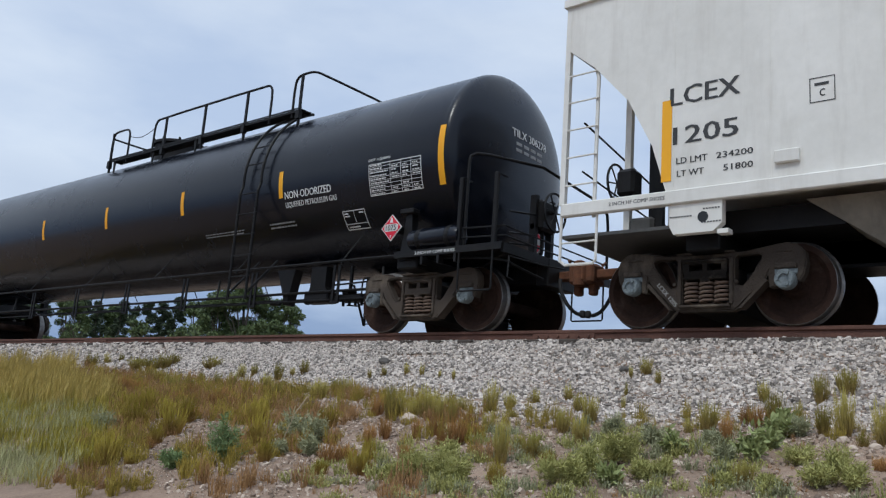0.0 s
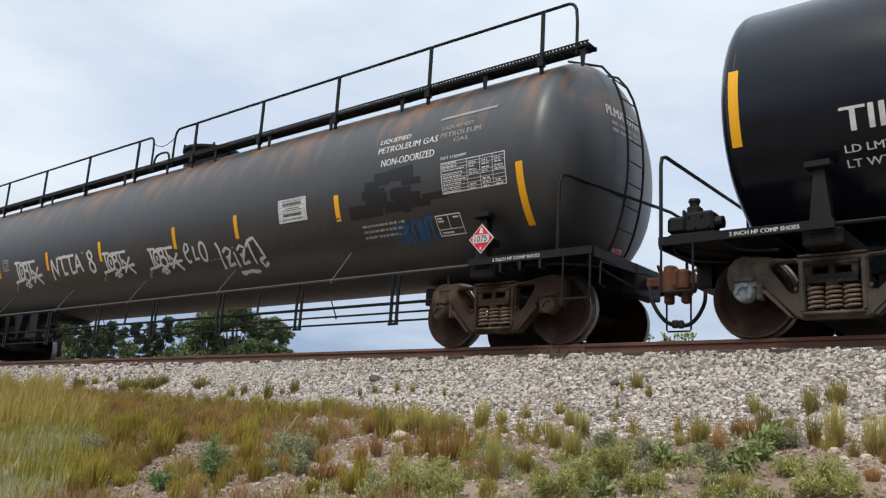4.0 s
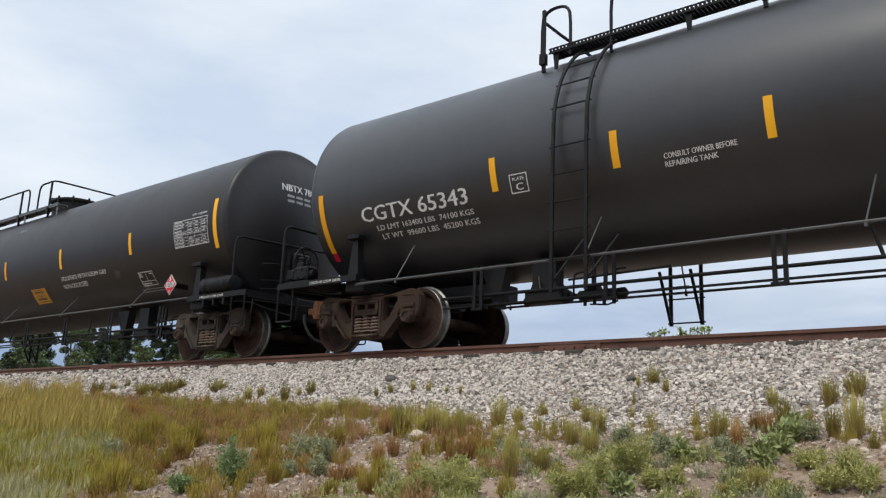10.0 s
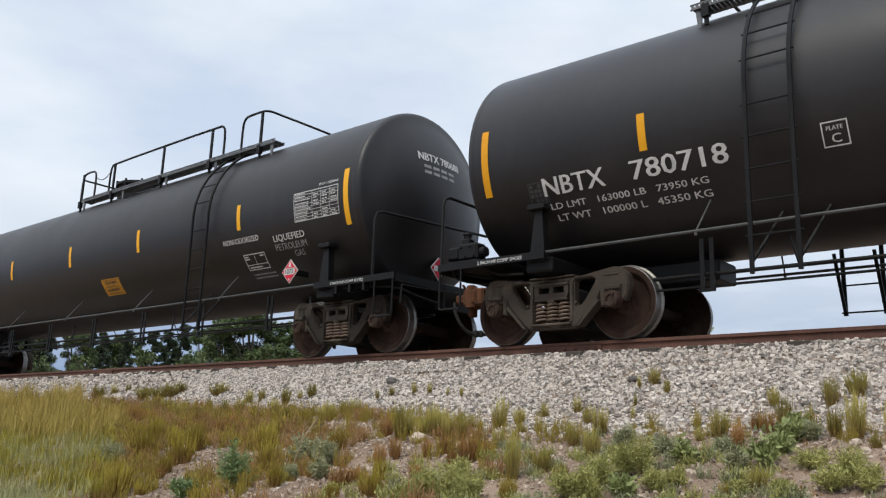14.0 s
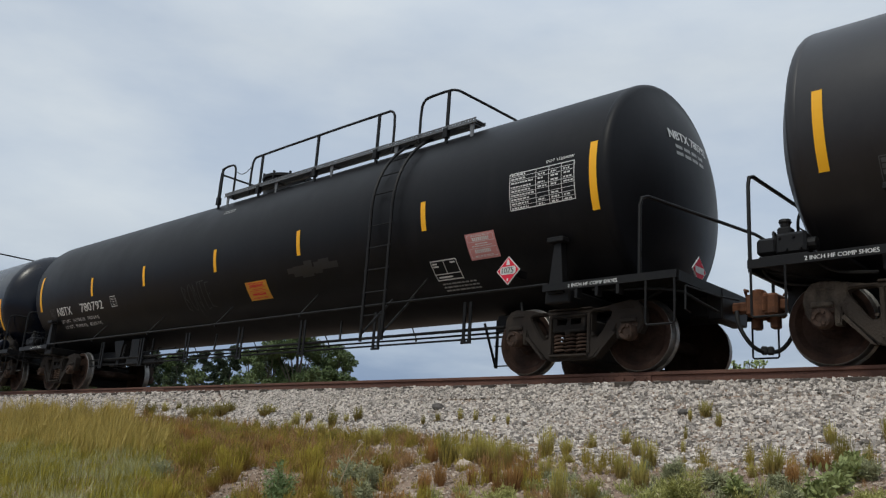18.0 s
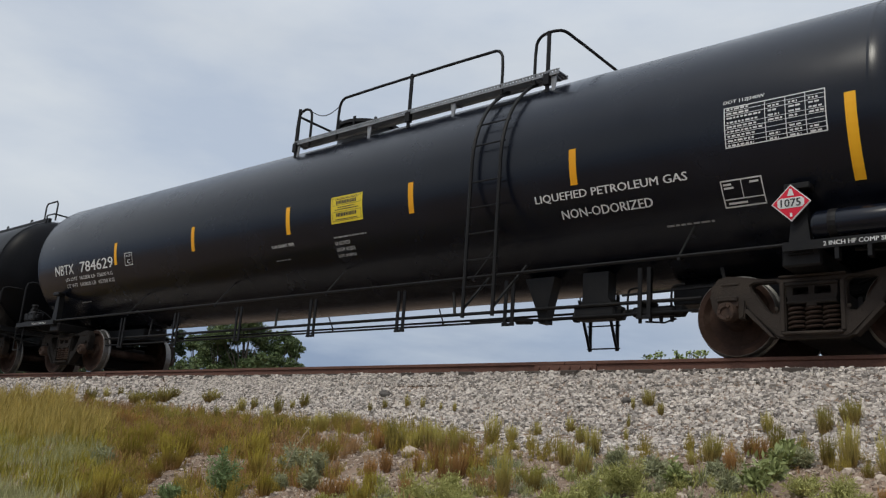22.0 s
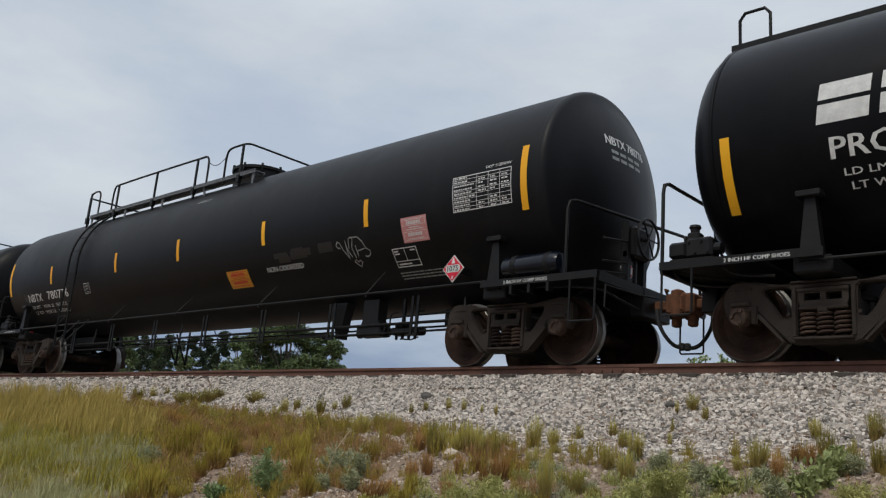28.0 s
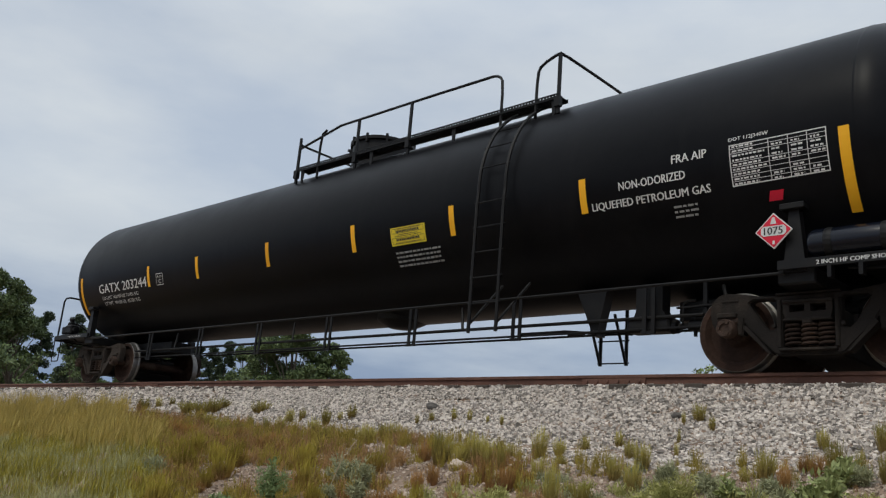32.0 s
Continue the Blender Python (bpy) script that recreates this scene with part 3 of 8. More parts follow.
def add_truck(car, x, kit):
    frame_me, bolster_me, spring_me, cap_me, end_me = KIT[kit]
    tr = child("truck", bolster_me, car, pose(x, 0, 0), "cast steel truck with coil springs and two axles")
    for m in (Matrix(), TURN):
        child("side_frame", frame_me, tr, m)
        child("bolster_end", end_me, tr, m)
        for sx in (-0.175, 0.0, 0.175):
            child("spring", spring_me, tr, m @ Matrix.Translation((sx, -1.012, 0)))
        for ax in (-0.889, 0.889):
            child("bearing_cap", cap_me, tr, m @ Matrix.Translation((ax, 0, WHEEL_R)))
    for ax in (-0.889, 0.889):
        w = child("wheelset", WHEELSET, tr, pose(ax, 0, WHEEL_R), "brown steel wheels with bright worn rims")
        SPIN.append((w, ax))
    return tr


def coupler_mesh():
    """Knuckle coupler: shank, head, knuckle, guard arm, pointing along x from its pivot."""
    b = Build()
    b.box((-0.55, -0.075, 0.80), (0.0, 0.075, 0.93), 0, 0.02)
    b.box((-0.08, -0.17, 0.73), (0.13, 0.17, 1.0), 0, 0.03)
    b.box((0.05, -0.21, 0.75), (0.20, -0.09, 0.98), 0, 0.03)
    b.box((0.02, 0.10, 0.72), (0.24, 0.19, 1.01), 0, 0.03)
    b.lathe([(0.69, 0.05), (0.70, 0.085), (1.03, 0.085), (1.05, 0.04)], "z", 14, centre=(0.09, -0.15, 0))
    b.box((-0.05, -0.06, 0.58), (0.06, 0.06, 0.75), 0, 0.02)
    b.tube([(-0.12, 0.0, 0.99), (-0.08, -0.16, 1.06), (-0.02, -0.2, 1.03)], 0.018)
    return b.mesh("coupler", COUPLER)


COUPLER_ME = coupler_mesh()
HOSE_ME = Build().tube(rounded([(-0.12, -0.28, 0.78), (-0.11, -0.29, 0.64), (-0.06, -0.26, 0.50), (0.0, -0.20, 0.38), (0.05, -0.10, 0.315), (0.11, -0.02, 0.31)]), 0.027, 8).lathe(
    [(0.27, 0.03), (0.29, 0.045), (0.35, 0.045), (0.37, 0.03)], "z", 10, centre=(0.10, -0.02, 0)).mesh("air_hose", RUBBER, True)


def end_gear(car, sx, truck_x, knuckle_x, steel, brake, grab_posts=False, deck_top=1.06):
    """Stub sill, end deck, corner steps, hand rail, coupler and hose at one end; sx: +1 or -1."""
    turn = Matrix() if sx > 0 else TURN
    inner = abs(truck_x)
    reach = abs(knuckle_x) - inner
    at = turn @ Matrix.Translation((inner, 0, 0))
    e = reach - 0.42
    b = Build()
    b.box((-1.9, -0.27, 0.74), (e, 0.27, deck_top - 0.06), 0, 0.015)
    b.box((e - 0.18, -0.36, 0.68), (e + 0.02, 0.36, deck_top + 0.02), 0, 0.015)
    b.box((-0.2, -1.36, 0.84), (0.2, 1.36, 1.02), 0, 0.02)
    b.box((-0.32, -0.4, 0.70), (0.32, 0.4, 0.76), 0, 0.01)
    part("stub_sill", b, steel, car, "black steel stub sill and bolster", at=at)
    b = Build()
    b.box((0.55, -1.44, deck_top - 0.035), (e, 1.44, deck_top))
    b.box((-0.15, -1.475, deck_top - 0.08), (e, -1.43, deck_top + 0.015))
    b.box((-0.15, 1.43, deck_top - 0.08), (e, 1.475, deck_top + 0.015))
    b.box((e - 0.03, -1.43, deck_top - 0.11), (e + 0.012, 1.43, deck_top + 0.012))
    deck = part("end_deck", b, steel, car, "black steel end platform", at=at)
    for k in range(9):
        y = -1.35 + k * 0.3375
        part("tread_bar", Build().box((0.58, y - 0.012, deck_top - 0.004), (e - 0.06, y + 0.012, deck_top + 0.018)), steel, deck)
    for s in (-1, 1):
        part("deck_brace", Build().tube([(e - 0.1, s * 1.2, deck_top - 0.06), (0.3, s * 0.4, 0.82)], 0.02, 6), steel, deck)
    for s in (-1, 1):
        b = Build()
        x0, x1 = (e - 0.70, e - 0.14) if grab_posts else (e - 0.40, e - 0.03)
        y = s * 1.46
        b.tube([(x0, y, deck_top), (x0, y, 0.47), (x0 + 0.02, y, 0.45), (x1 - 0.02, y, 0.45), (x1, y, 0.47), (x1, y, deck_top)], 0.014, 6)
        part("step", b, steel, car, "bent rod corner step", at=at)
    x, xn = e - 0.06, (e - 0.52 if sx > 0 else e + 0.0)
    if grab_posts:
        for px in (e - 0.76, e - 0.16):
            b = Build().box((px - 0.03, -1.45, deck_top), (px + 0.03, -1.39, 2.05), 0, 0.008)
            b.tube([(px, -1.42, 2.04), (px, -1.2, 2.04)], 0.014, 6)
            part("grab_post", b, steel, car, "square upright grab post on the end deck", at=at)
        for z in (1.20, 1.33):
            part("deck_rail", Build().tube([(e - 0.76, -1.40, z), (e - 0.02, -1.38, z - 0.02), (e - 0.02, 1.3, z - 0.05)], 0.013, 6), steel, car, at=at)
        xn = e - 0.70
        rail_path = [(xn, -1.37, deck_top), (xn, -1.37, 2.28), (xn + 0.01, -1.36, 2.37), (xn + 0.06, -1.30, 2.42), (xn + 0.18, -1.15, 2.42), (x, -0.5, 2.36), (x, 0.9, 2.26), (x, 1.27, 2.2), (x, 1.37, 2.1), (x, 1.40, 1.9), (x, 1.40, deck_top)]
    elif sx > 0:
        rail_path = [(xn, -1.40, deck_top), (xn, -1.40, 1.95), (xn + 0.01, -1.37, 2.05), (xn + 0.03, -1.27, 2.09), (x - 0.02, 0.9, 2.08), (x, 1.27, 2.06), (x, 1.37, 2.0), (x, 1.40, 1.9), (x, 1.40, deck_top)]
    else:
        rail_path = [(xn, -1.40, deck_top), (xn, -1.40, 1.95), (xn, -1.37, 2.05), (xn, -1.27, 2.09), (xn, 1.27, 2.09), (xn, 1.37, 2.05), (xn, 1.40, 1.95), (xn, 1.40, deck_top)]
    part("hand_rail", Build().tube(rail_path, 0.023, 8), steel, car, "bent pipe end hand rail", True, at)
    # small brackets and lines along the deck edge
    for k in range(3):
        part("deck_bracket", Build().box((0.35 + 0.3 * k, -1.47, deck_top - 0.20), (0.39 + 0.3 * k, -1.36, deck_top - 0.08)), steel, car, at=at)
    b = Build()
    b.tube(rounded([(0.5, -1.30, 0.98), (e - 0.1, -1.28, 0.90), (e + 0.02, -1.1, 0.80), (e + 0.03, -0.5, 0.74)]), 0.017, 6)
    part("end_air_line", b, steel, car, "thin air line under the end deck", at=at)
    child("coupler", COUPLER_ME, car, turn @ Matrix.Translation((abs(knuckle_x) - 0.12, 0, 0)), "rust orange knuckle coupler")
    child("air_hose", HOSE_ME, car, turn @ Matrix.Translation((abs(knuckle_x) - 0.13, 0, 0)), "hanging rubber brake hose")
    lev = Build().tube([(e + 0.05, -1.35, 0.90), (e + 0.05, -0.5, 0.93), (e + 0.12, -0.1, 0.95)], 0.012, 6).tube([(e + 0.05, -1.35, 0.90), (e + 0.06, -1.38, 0.62), (e + 0.06, -1.25, 0.60)], 0.012, 6)
    part("cut_lever", lev, steel, car, "thin uncoupling lever", at=at)
    if sx > 0:
        p, c = Vector((e - 0.50, 0.08, 1.44)), 0.19
        face = lambda r, off: [(p.x + off, p.y, p.z - r), (p.x + off, p.y + r, p.z), (p.x + off, p.y, p.z + r), (p.x + off, p.y - r, p.z)]
        b = Build().box((p.x - 0.05, p.y - 0.03, deck_top), (p.x - 0.02, p.y + 0.03, p.z + 0.05), 2)
        b.add(face(c, -0.012) + face(c, 0.0), [(3, 2, 1, 0), (4, 5, 6, 7), (0, 1, 5, 4), (1, 2, 6, 5), (2, 3, 7, 6), (3, 0, 4, 7)], 0)
        b.add(face(c * 0.92, 0.004), [(0, 1, 2, 3)], 1)
        b.add([(p.x + 0.008, p.y + u, p.z + v) for u, v in ((-0.12, -0.045), (0.12, -0.045), (0.12, 0.045), (-0.12, 0.045))], [(0, 1, 2, 3)], 0)
        part("end_placard", b, [WHITE, RED, steel], car, "red diamond hazard placard on the car end", at=at)
    if sx < 0:
        x, y = e - 0.32, 1.26
        b = Build()
        b.box((x - 0.30, y - 0.13, deck_top + 0.002), (x + 0.24, y + 0.12, deck_top + 0.06), 0, 0.012)
        b.box((x - 0.27, y - 0.12, deck_top + 0.06), (x + 0.06, y + 0.11, deck_top + 0.30), 0, 0.03)
        b.box((x + 0.05, y - 0.10, deck_top + 0.08), (x + 0.27, y + 0.10, deck_top + 0.27), 0, 0.03)
        b.box((x - 0.10, y - 0.07, deck_top + 0.28), (x + 0.05, y + 0.07, deck_top + 0.38), 0, 0.02)
        b.lathe([(deck_top + 0.37, 0.05), (deck_top + 0.42, 0.055), (deck_top + 0.44, 0.07), (deck_top + 0.47, 0.06), (deck_top + 0.48, 0.02)], "z", 12, centre=(x - 0.02, y, 0))
        b.lathe([(x - 0.36, 0.03), (x - 0.35, 0.07), (x - 0.26, 0.075), (x - 0.25, 0.03)], "x", 12, centre=(0, y, deck_top + 0.17))
        for k in range(4):
            b.lathe([(y + 0.105, 0.016), (y + 0.135, 0.014)], "y", 6, centre=(x - 0.22 + 0.075 * k, 0, deck_top + 0.11 + 0.13 * (k % 2)))
        part("end_valve", b, steel, car, "black brake valve with bent pipes on the end deck", at=at)
        b = Build()
        b.tube(rounded([(x + 0.1, y, deck_top + 0.25), (x + 0.16, y - 0.1, deck_top + 0.42), (x + 0.22, y - 0.5, deck_top + 0.3), (x + 0.2, y - 0.7, deck_top)]), 0.018, 6)
        b.tube(rounded([(x - 0.2, y, deck_top + 0.1), (x - 0.35, y + 0.02, deck_top - 0.05), (x - 0.5, y - 0.05, deck_top - 0.16), (x - 0.9, y - 0.1, deck_top - 0.18)]), 0.018, 6)
        b.tube(rounded([(x + 0.2, y, deck_top + 0.1), (x + 0.26, y, deck_top - 0.1), (x + 0.1, y - 0.2, deck_top - 0.2), (x - 0.5, y - 0.4, deck_top - 0.22)]), 0.015, 6)
        part("valve_pipe", b, steel, car, at=at)
    if brake:
        x = e - 0.25
        b = Build()
        b.box((x - 0.05, -0.42, deck_top), (x + 0.05, -0.34, 2.0))
        b.box((x - 0.05, 0.0, deck_top), (x + 0.05, 0.08, 2.0))
        b.box((x - 0.03, -0.42, 1.5), (x + 0.03, 0.08, 1.58))
        b.box((x - 0.12, -0.36, 1.50), (x + 0.12, 0.06, 1.95), 0, 0.04)
        b.tube([(x, -0.15, 1.5), (x, -0.15, 1.2), (x - 0.3, -0.2, 0.9)], 0.03, 6)
        b.tube(arc((-0.15, 1.78), 0.28, 0, 345, 23, "yz", x + 0.2), 0.018, 6, closed=True)
        for k in range(6):
            a = radians(60 * k)
            b.tube([(x + 0.2, -0.15, 1.78), (x + 0.2, -0.15 + 0.28 * math.cos(a), 1.78 + 0.28 * math.sin(a))], 0.011, 5)
        b.tube([(x, -0.15, 1.78), (x + 0.21, -0.15, 1.78)], 0.03, 8)
        for z in (1.25, 1.4, 1.7):
            b.tube([(x + 0.04, -0.42, z), (x + 0.02, -1.0, z - 0.08)], 0.016, 5)
        part("hand_brake", b, steel, car, "hand brake housing with wheel and chain", at=at)


# ---- tank cars
def tank_car(spec):
    xc, half, R, zc = spec["xc"], spec["half"], spec.get("r", 1.53), spec.get("zc", 2.57)
    steel, paint = spec.get("steel", BLACK_STEEL), spec["paint"]
    car = thing("tank_car", spec["label"], "tank car", "cars of the train")
    CARS.append((car, xc))
    L = lambda x: x - xc

    def surf(x, z, off):
        a = (z - zc) / R
        a = math.asin(max(-1, min(1, a)))
        return (x, -(R + off) * math.cos(a), zc + (R + off) * math.sin(a))

    # tank shell with its heads
    depth = spec.get("head", 0.8)
    prof = []
    if spec.get("flat"):
        k = 0.10
        for i in range(9):
            r = (R - k) * i / 8
            prof.append((half + depth - (depth - k) * (r / (R - k)) ** 2, max(r, 0.01)))
        for i in range(1, 5):
            a = radians(90 * i / 4)
            prof.append((half + k * math.cos(a), R - k + k * math.sin(a)))
    else:
        for i in range(15):
            a = math.pi / 2 * i / 14
            prof.append((half + depth * math.cos(a), max(R * math.sin(a), 0.01)))
    right = prof
    left = [(-x, r) for x, r in reversed(prof)]
    n = 12
    midp = [(half - 2 * half * i / n, R) for i in range(1, n)]
    tank = part("tank", Build().lathe(list(right) + midp + left, "x", 96, centre=(0, 0, zc)), paint, car, spec["tank_label"], True)
    for wx in spec.get("welds", (-half + 0.02, half - 0.02)):
        part("weld_band", Build().lathe([(wx - 0.02, R + 0.0005), (wx - 0.008, R + 0.0022), (wx + 0.008, R + 0.0022), (wx + 0.02, R + 0.0005)], "x", 96, centre=(0, 0, zc), close=False), paint, tank, smooth=True)

    tl, trr = L(spec["trucks"][0]), L(spec["trucks"][1])
    add_truck(car, tl, spec["kit"])
    add_truck(car, trr, spec["kit"])
    end_gear(car, -1, tl, L(spec["ends"][0]), steel, "l" in spec.get("brake", ""))
    end_gear(car, 1, trr, L(spec["ends"][1]), steel, "r" in spec.get("brake", ""), spec.get("grab_posts", False))

    # pipes along both sides with their struts
    for s in (-1, 1):
        p0, p1 = tl + 0.1, trr - 0.1
        pz = spec["pz"]
        part("side_pipe", Build().tube([(p0, s * 1.42, pz), (p1, s * 1.42, pz)], 0.02, 8), spec.get("pipe", steel), car, "long thin safety pipe under the tank", True)
        first, step = spec.get("struts", (xc, 99.0))
        first = L(first)
        for x in [first + step * i for i in range(-8, 9) if p0 + 0.3 < first + step * i < p1 - 0.3 and step < 50]:
            b = Build().tube([(x, s * 1.42, pz), (x + 0.05, s * 1.10, 1.49)], 0.012, 6)
            b.box((x - 0.015, s * 1.42 - 0.015, pz - 0.05), (x + 0.015, s * 1.42 + 0.015, pz))
            part("strut", b, spec.get("pipe", steel), car)
        for tx in (tl, trr):
            b = Build()
            sg = s
            v = [(tx - 0.12, sg * 1.40, 0.96), (tx + 0.12, sg * 1.40, 0.96), (tx + 0.05, sg * 1.38, 1.66), (tx - 0.05, sg * 1.38, 1.66),
                 (tx - 0.12, sg * 1.28, 0.96), (tx + 0.12, sg * 1.28, 0.96), (tx + 0.05, sg * 1.26, 1.66), (tx - 0.05, sg * 1.26, 1.66)]
            b.add(v, [(0, 1, 2, 3), (5, 4, 7, 6), (4, 0, 3, 7), (1, 5, 6, 2), (3, 2, 6, 7), (4, 5, 1, 0)])
            b.box((tx - 0.13, sg * 1.36 - 0.09, 1.64), (tx + 0.13, sg * 1.36 + 0.07, 1.71), 0, 0.01)
            part("jacking_bracket", b, steel, car, "tapered black jacking bracket")

    # ladder(s)
    for lx in spec.get("ladders", ()):
        x0 = L(lx) + 0.1
        for xs in (x0 - 0.24, x0 + 0.24):
            path = [(xs, -1.63, 0.48), (xs, -1.63, 2.35)]
            a0, a1 = -0.06, 1.18
            path += [(xs, -(R + 0.09) * math.cos(a0 + (a1 - a0) * i / 12), zc + (R + 0.09) * math.sin(a0 + (a1 - a0) * i / 12)) for i in range(13)]
            part("ladder_stringer", Build().tube(path, 0.026, 6), steel, car)
        for k in range(11):
            z = 0.52 + 0.36 * k
            if z < 2.4:
                y = -1.63
            else:
                a = 0.02 + (k - 5.3) * 0.36 / (R + 0.09)
                y, z = -(R + 0.09) * math.cos(a), zc + (R + 0.09) * math.sin(a)
                if a > 1.15:
                    break
            part("rung", Build().tube([(x0 - 0.29, y, z), (x0 + 0.29, y, z)], 0.012, 6), steel, car)
        for dx in (-0.24, 0.24):
            part("ladder_brace", Build().tube([(x0 + dx, -1.62, 0.60), (x0 + dx + 0.2, -1.20, 1.20)], 0.02, 6), steel, car)
        # the same ladder on the far side
        for xs in (x0 - 0.24, x0 + 0.24):
            part("ladder_stringer", Build().tube([(xs, 1.63, 0.48), (xs, 1.63, 2.5)], 0.03, 6), steel, car)
            part("ladder_brace", Build().tube([(xs, 1.62, 0.50), (xs, 1.26, 1.24)], 0.024, 6), steel, car)
        for k in range(5):
            part("rung", Build().tube([(x0 - 0.29, 1.63, 0.52 + 0.36 * k), (x0 + 0.29, 1.63, 0.52 + 0.36 * k)], 0.012, 6), steel, car)

    # walkway, hand rails and manway
    if "walk" in spec:
        w0, w1 = L(spec["walk"][0]), L(spec["walk"][1])
        b = Build()
        yo, zd = spec.get("rail_y", -1.04), spec.get("deck_z", 3.975)
        yi = yo + 0.19
        # a perforated kick channel along the edge, a close grating and short gusseted legs
        b.box((w0, yo - 0.03, zd + 0.016), (w1, yo - 0.012, zd + 0.032))
        b.box((w0, yo - 0.03, zd - 0.048), (w1, yo - 0.012, zd - 0.030))
        b.box((w0, yi, zd - 0.045), (w1, yi + 0.02, zd + 0.01))
        k = int((w1 - w0) / 0.055)
        for i in range(k):
            x = w0 + (w1 - w0) * (i + 0.5) / k
            b.box((x - 0.017, yo - 0.026, zd - 0.030), (x + 0.017, yo - 0.016, zd + 0.016))
            b.box((x - 0.022, yo - 0.012, zd - 0.016), (x + 0.022, yi, zd))
        for i in range(int((w1 - w0) / 1.6) + 1):
            x = w0 + 0.1 + i * (w1 - w0 - 0.2) / int((w1 - w0) / 1.6)
            b.prism([(x - 0.05, zd - 0.03), (x + 0.05, zd - 0.03), (x + 0.018, zd - 0.31), (x - 0.018, zd - 0.31)], yo, yo + 0.02)
            b.box((x - 0.025, yo, zd - 0.06), (x + 0.025, yi, zd - 0.03))
        part("walkway", b, spec.get("deck", BLACK_STEEL), car, spec.get("deck_label", "black grated walkway along the tank top"))
    y = spec.get("rail_y", -1.04)
    foot = 3.9 if y < -0.9 else 4.0
    for rail in spec.get("rails", ()):
        pts = [(L(q[0]), q[2] if len(q) > 2 else y, q[1]) for q in rail]
        part("top_hand_rail", Build().tube(rounded(pts, 1), 0.023, 8), steel, car, "bent pipe hand rail", True)
    for px in spec.get("posts", ()):
        part("rail_post", Build().box((L(px) - 0.024, y - 0.018, foot - 0.2), (L(px) + 0.024, y + 0.018, foot + 0.73 if y < -0.9 else 4.91)).box((L(px) - 0.045, y - 0.05, foot - 0.1), (L(px) + 0.045, y + 0.03, foot + 0.06)), steel, car)
    for c0, c1 in spec.get("chains", ()):
        pts = [(L(c0[0]) + (c1[0] - c0[0]) * i / 8, y, c0[1] + (c1[1] - c0[1]) * i / 8 - 0.12 * math.sin(math.pi * i / 8)) for i in range(9)]
        part("chain", Build().tube([tuple(np.interp(k / 4, range(9), [q[a] for q in pts]) for a in range(3)) for k in range(33)], [0.011 if k % 2 else 0.005 for k in range(33)], 5), steel, car, "slack safety chain")
    dx, dr, dz = L(spec["dome"][0]), spec["dome"][1] * 0.9, spec["dome"][2] - 0.08
    b = Build()
    b.lathe([(3.9, dr), (dz - 0.10, dr), (dz - 0.09, dr + 0.05), (dz - 0.03, dr + 0.05), (dz, dr - 0.04), (dz + 0.035, dr * 0.5), (dz + 0.04, 0.02)], "z", 36, centre=(dx, 0.06, 0))
    manway = part("manway", b, steel, car, "round protective housing with a hinged lid", True)
    for k in range(10):
        a = 2 * math.pi * k / 10
        cx, cy = dx + (dr + 0.035) * math.cos(a), 0.06 + (dr + 0.035) * math.sin(a)
        part("lid_bolt", Build().box((cx - 0.022, cy - 0.022, dz - 0.16), (cx + 0.022, cy + 0.022, dz + 0.02), 0, 0.006), steel, manway)
    hb = Build().box((dx - dr - 0.18, -0.16, dz - 0.12), (dx - dr + 0.02, 0.06, dz + 0.0), 0, 0.02)
    hb.tube([(dx - dr - 0.14, -0.2, dz - 0.04), (dx - dr - 0.14, 0.12, dz - 0.04)], 0.035, 8)
    part("lid_hinge", hb, steel, manway)

    # piping and brake gear under the tank
    for yy in (-0.80,):
        z1, z2 = 0.70, spec.get("rod", 0.56)
        x0, x1 = tl + 1.3, trr - 1.3
        part("brake_pipe", Build().tube([(x0, yy, z1), (x1, yy, z1)], 0.024, 8), steel, car, "train brake pipe", True)
        part("brake_rod", Build().tube([(x0, yy, z2), (x1, yy, z2)], 0.016, 6), steel, car, "brake rod")
    k = 7
    for i in range(k):
        x = tl + 2.0 + (trr - tl - 4.0) * i / (k - 1)
        b = Build()
        for d in (-0.07, 0.05):
            b.box((x + d - 0.026, yy - 0.05, z2 - 0.06), (x + d + 0.026, yy - 0.03, 1.12))
        b.box((x - 0.12, yy - 0.045, z2 - 0.07), (x + 0.08, yy - 0.025, z2 - 0.03))
        part("pipe_hanger", b, steel, car, "paired strap hanger")
        if i % 2 == 0:
            part("brace", Build().tube([(x + 0.9, yy + 0.1, 1.06), (x + 1.02, yy, 0.70)], 0.022, 6), steel, car)
    bx, gy = L(spec["valve"]), -0.66
    b = Build()
    b.box((bx - 0.36, gy - 0.13, 0.53), (bx + 0.24, gy + 0.13, 0.72), 0, 0.03)
    b.prism([(bx - 0.28, 0.70), (bx + 0.20, 0.70), (bx + 0.13, 0.80), (bx + 0.13, 1.14), (bx - 0.24, 1.14), (bx - 0.24, 0.80)], gy - 0.10, gy + 0.10)
    b.lathe([(bx + 0.22, 0.09), (bx + 0.30, 0.085), (bx + 0.31, 0.04), (bx + 0.48, 0.035)], "x", 14, centre=(0, gy, 0.60))
    b.lathe([(bx - 0.62, 0.022), (bx - 0.42, 0.022), (bx - 0.41, 0.06), (bx - 0.35, 0.065)], "x", 12, centre=(0, gy, 0.58))
    part("brake_cylinder", b, steel, car, "black brake cylinder on its bracket")
    b = Build()
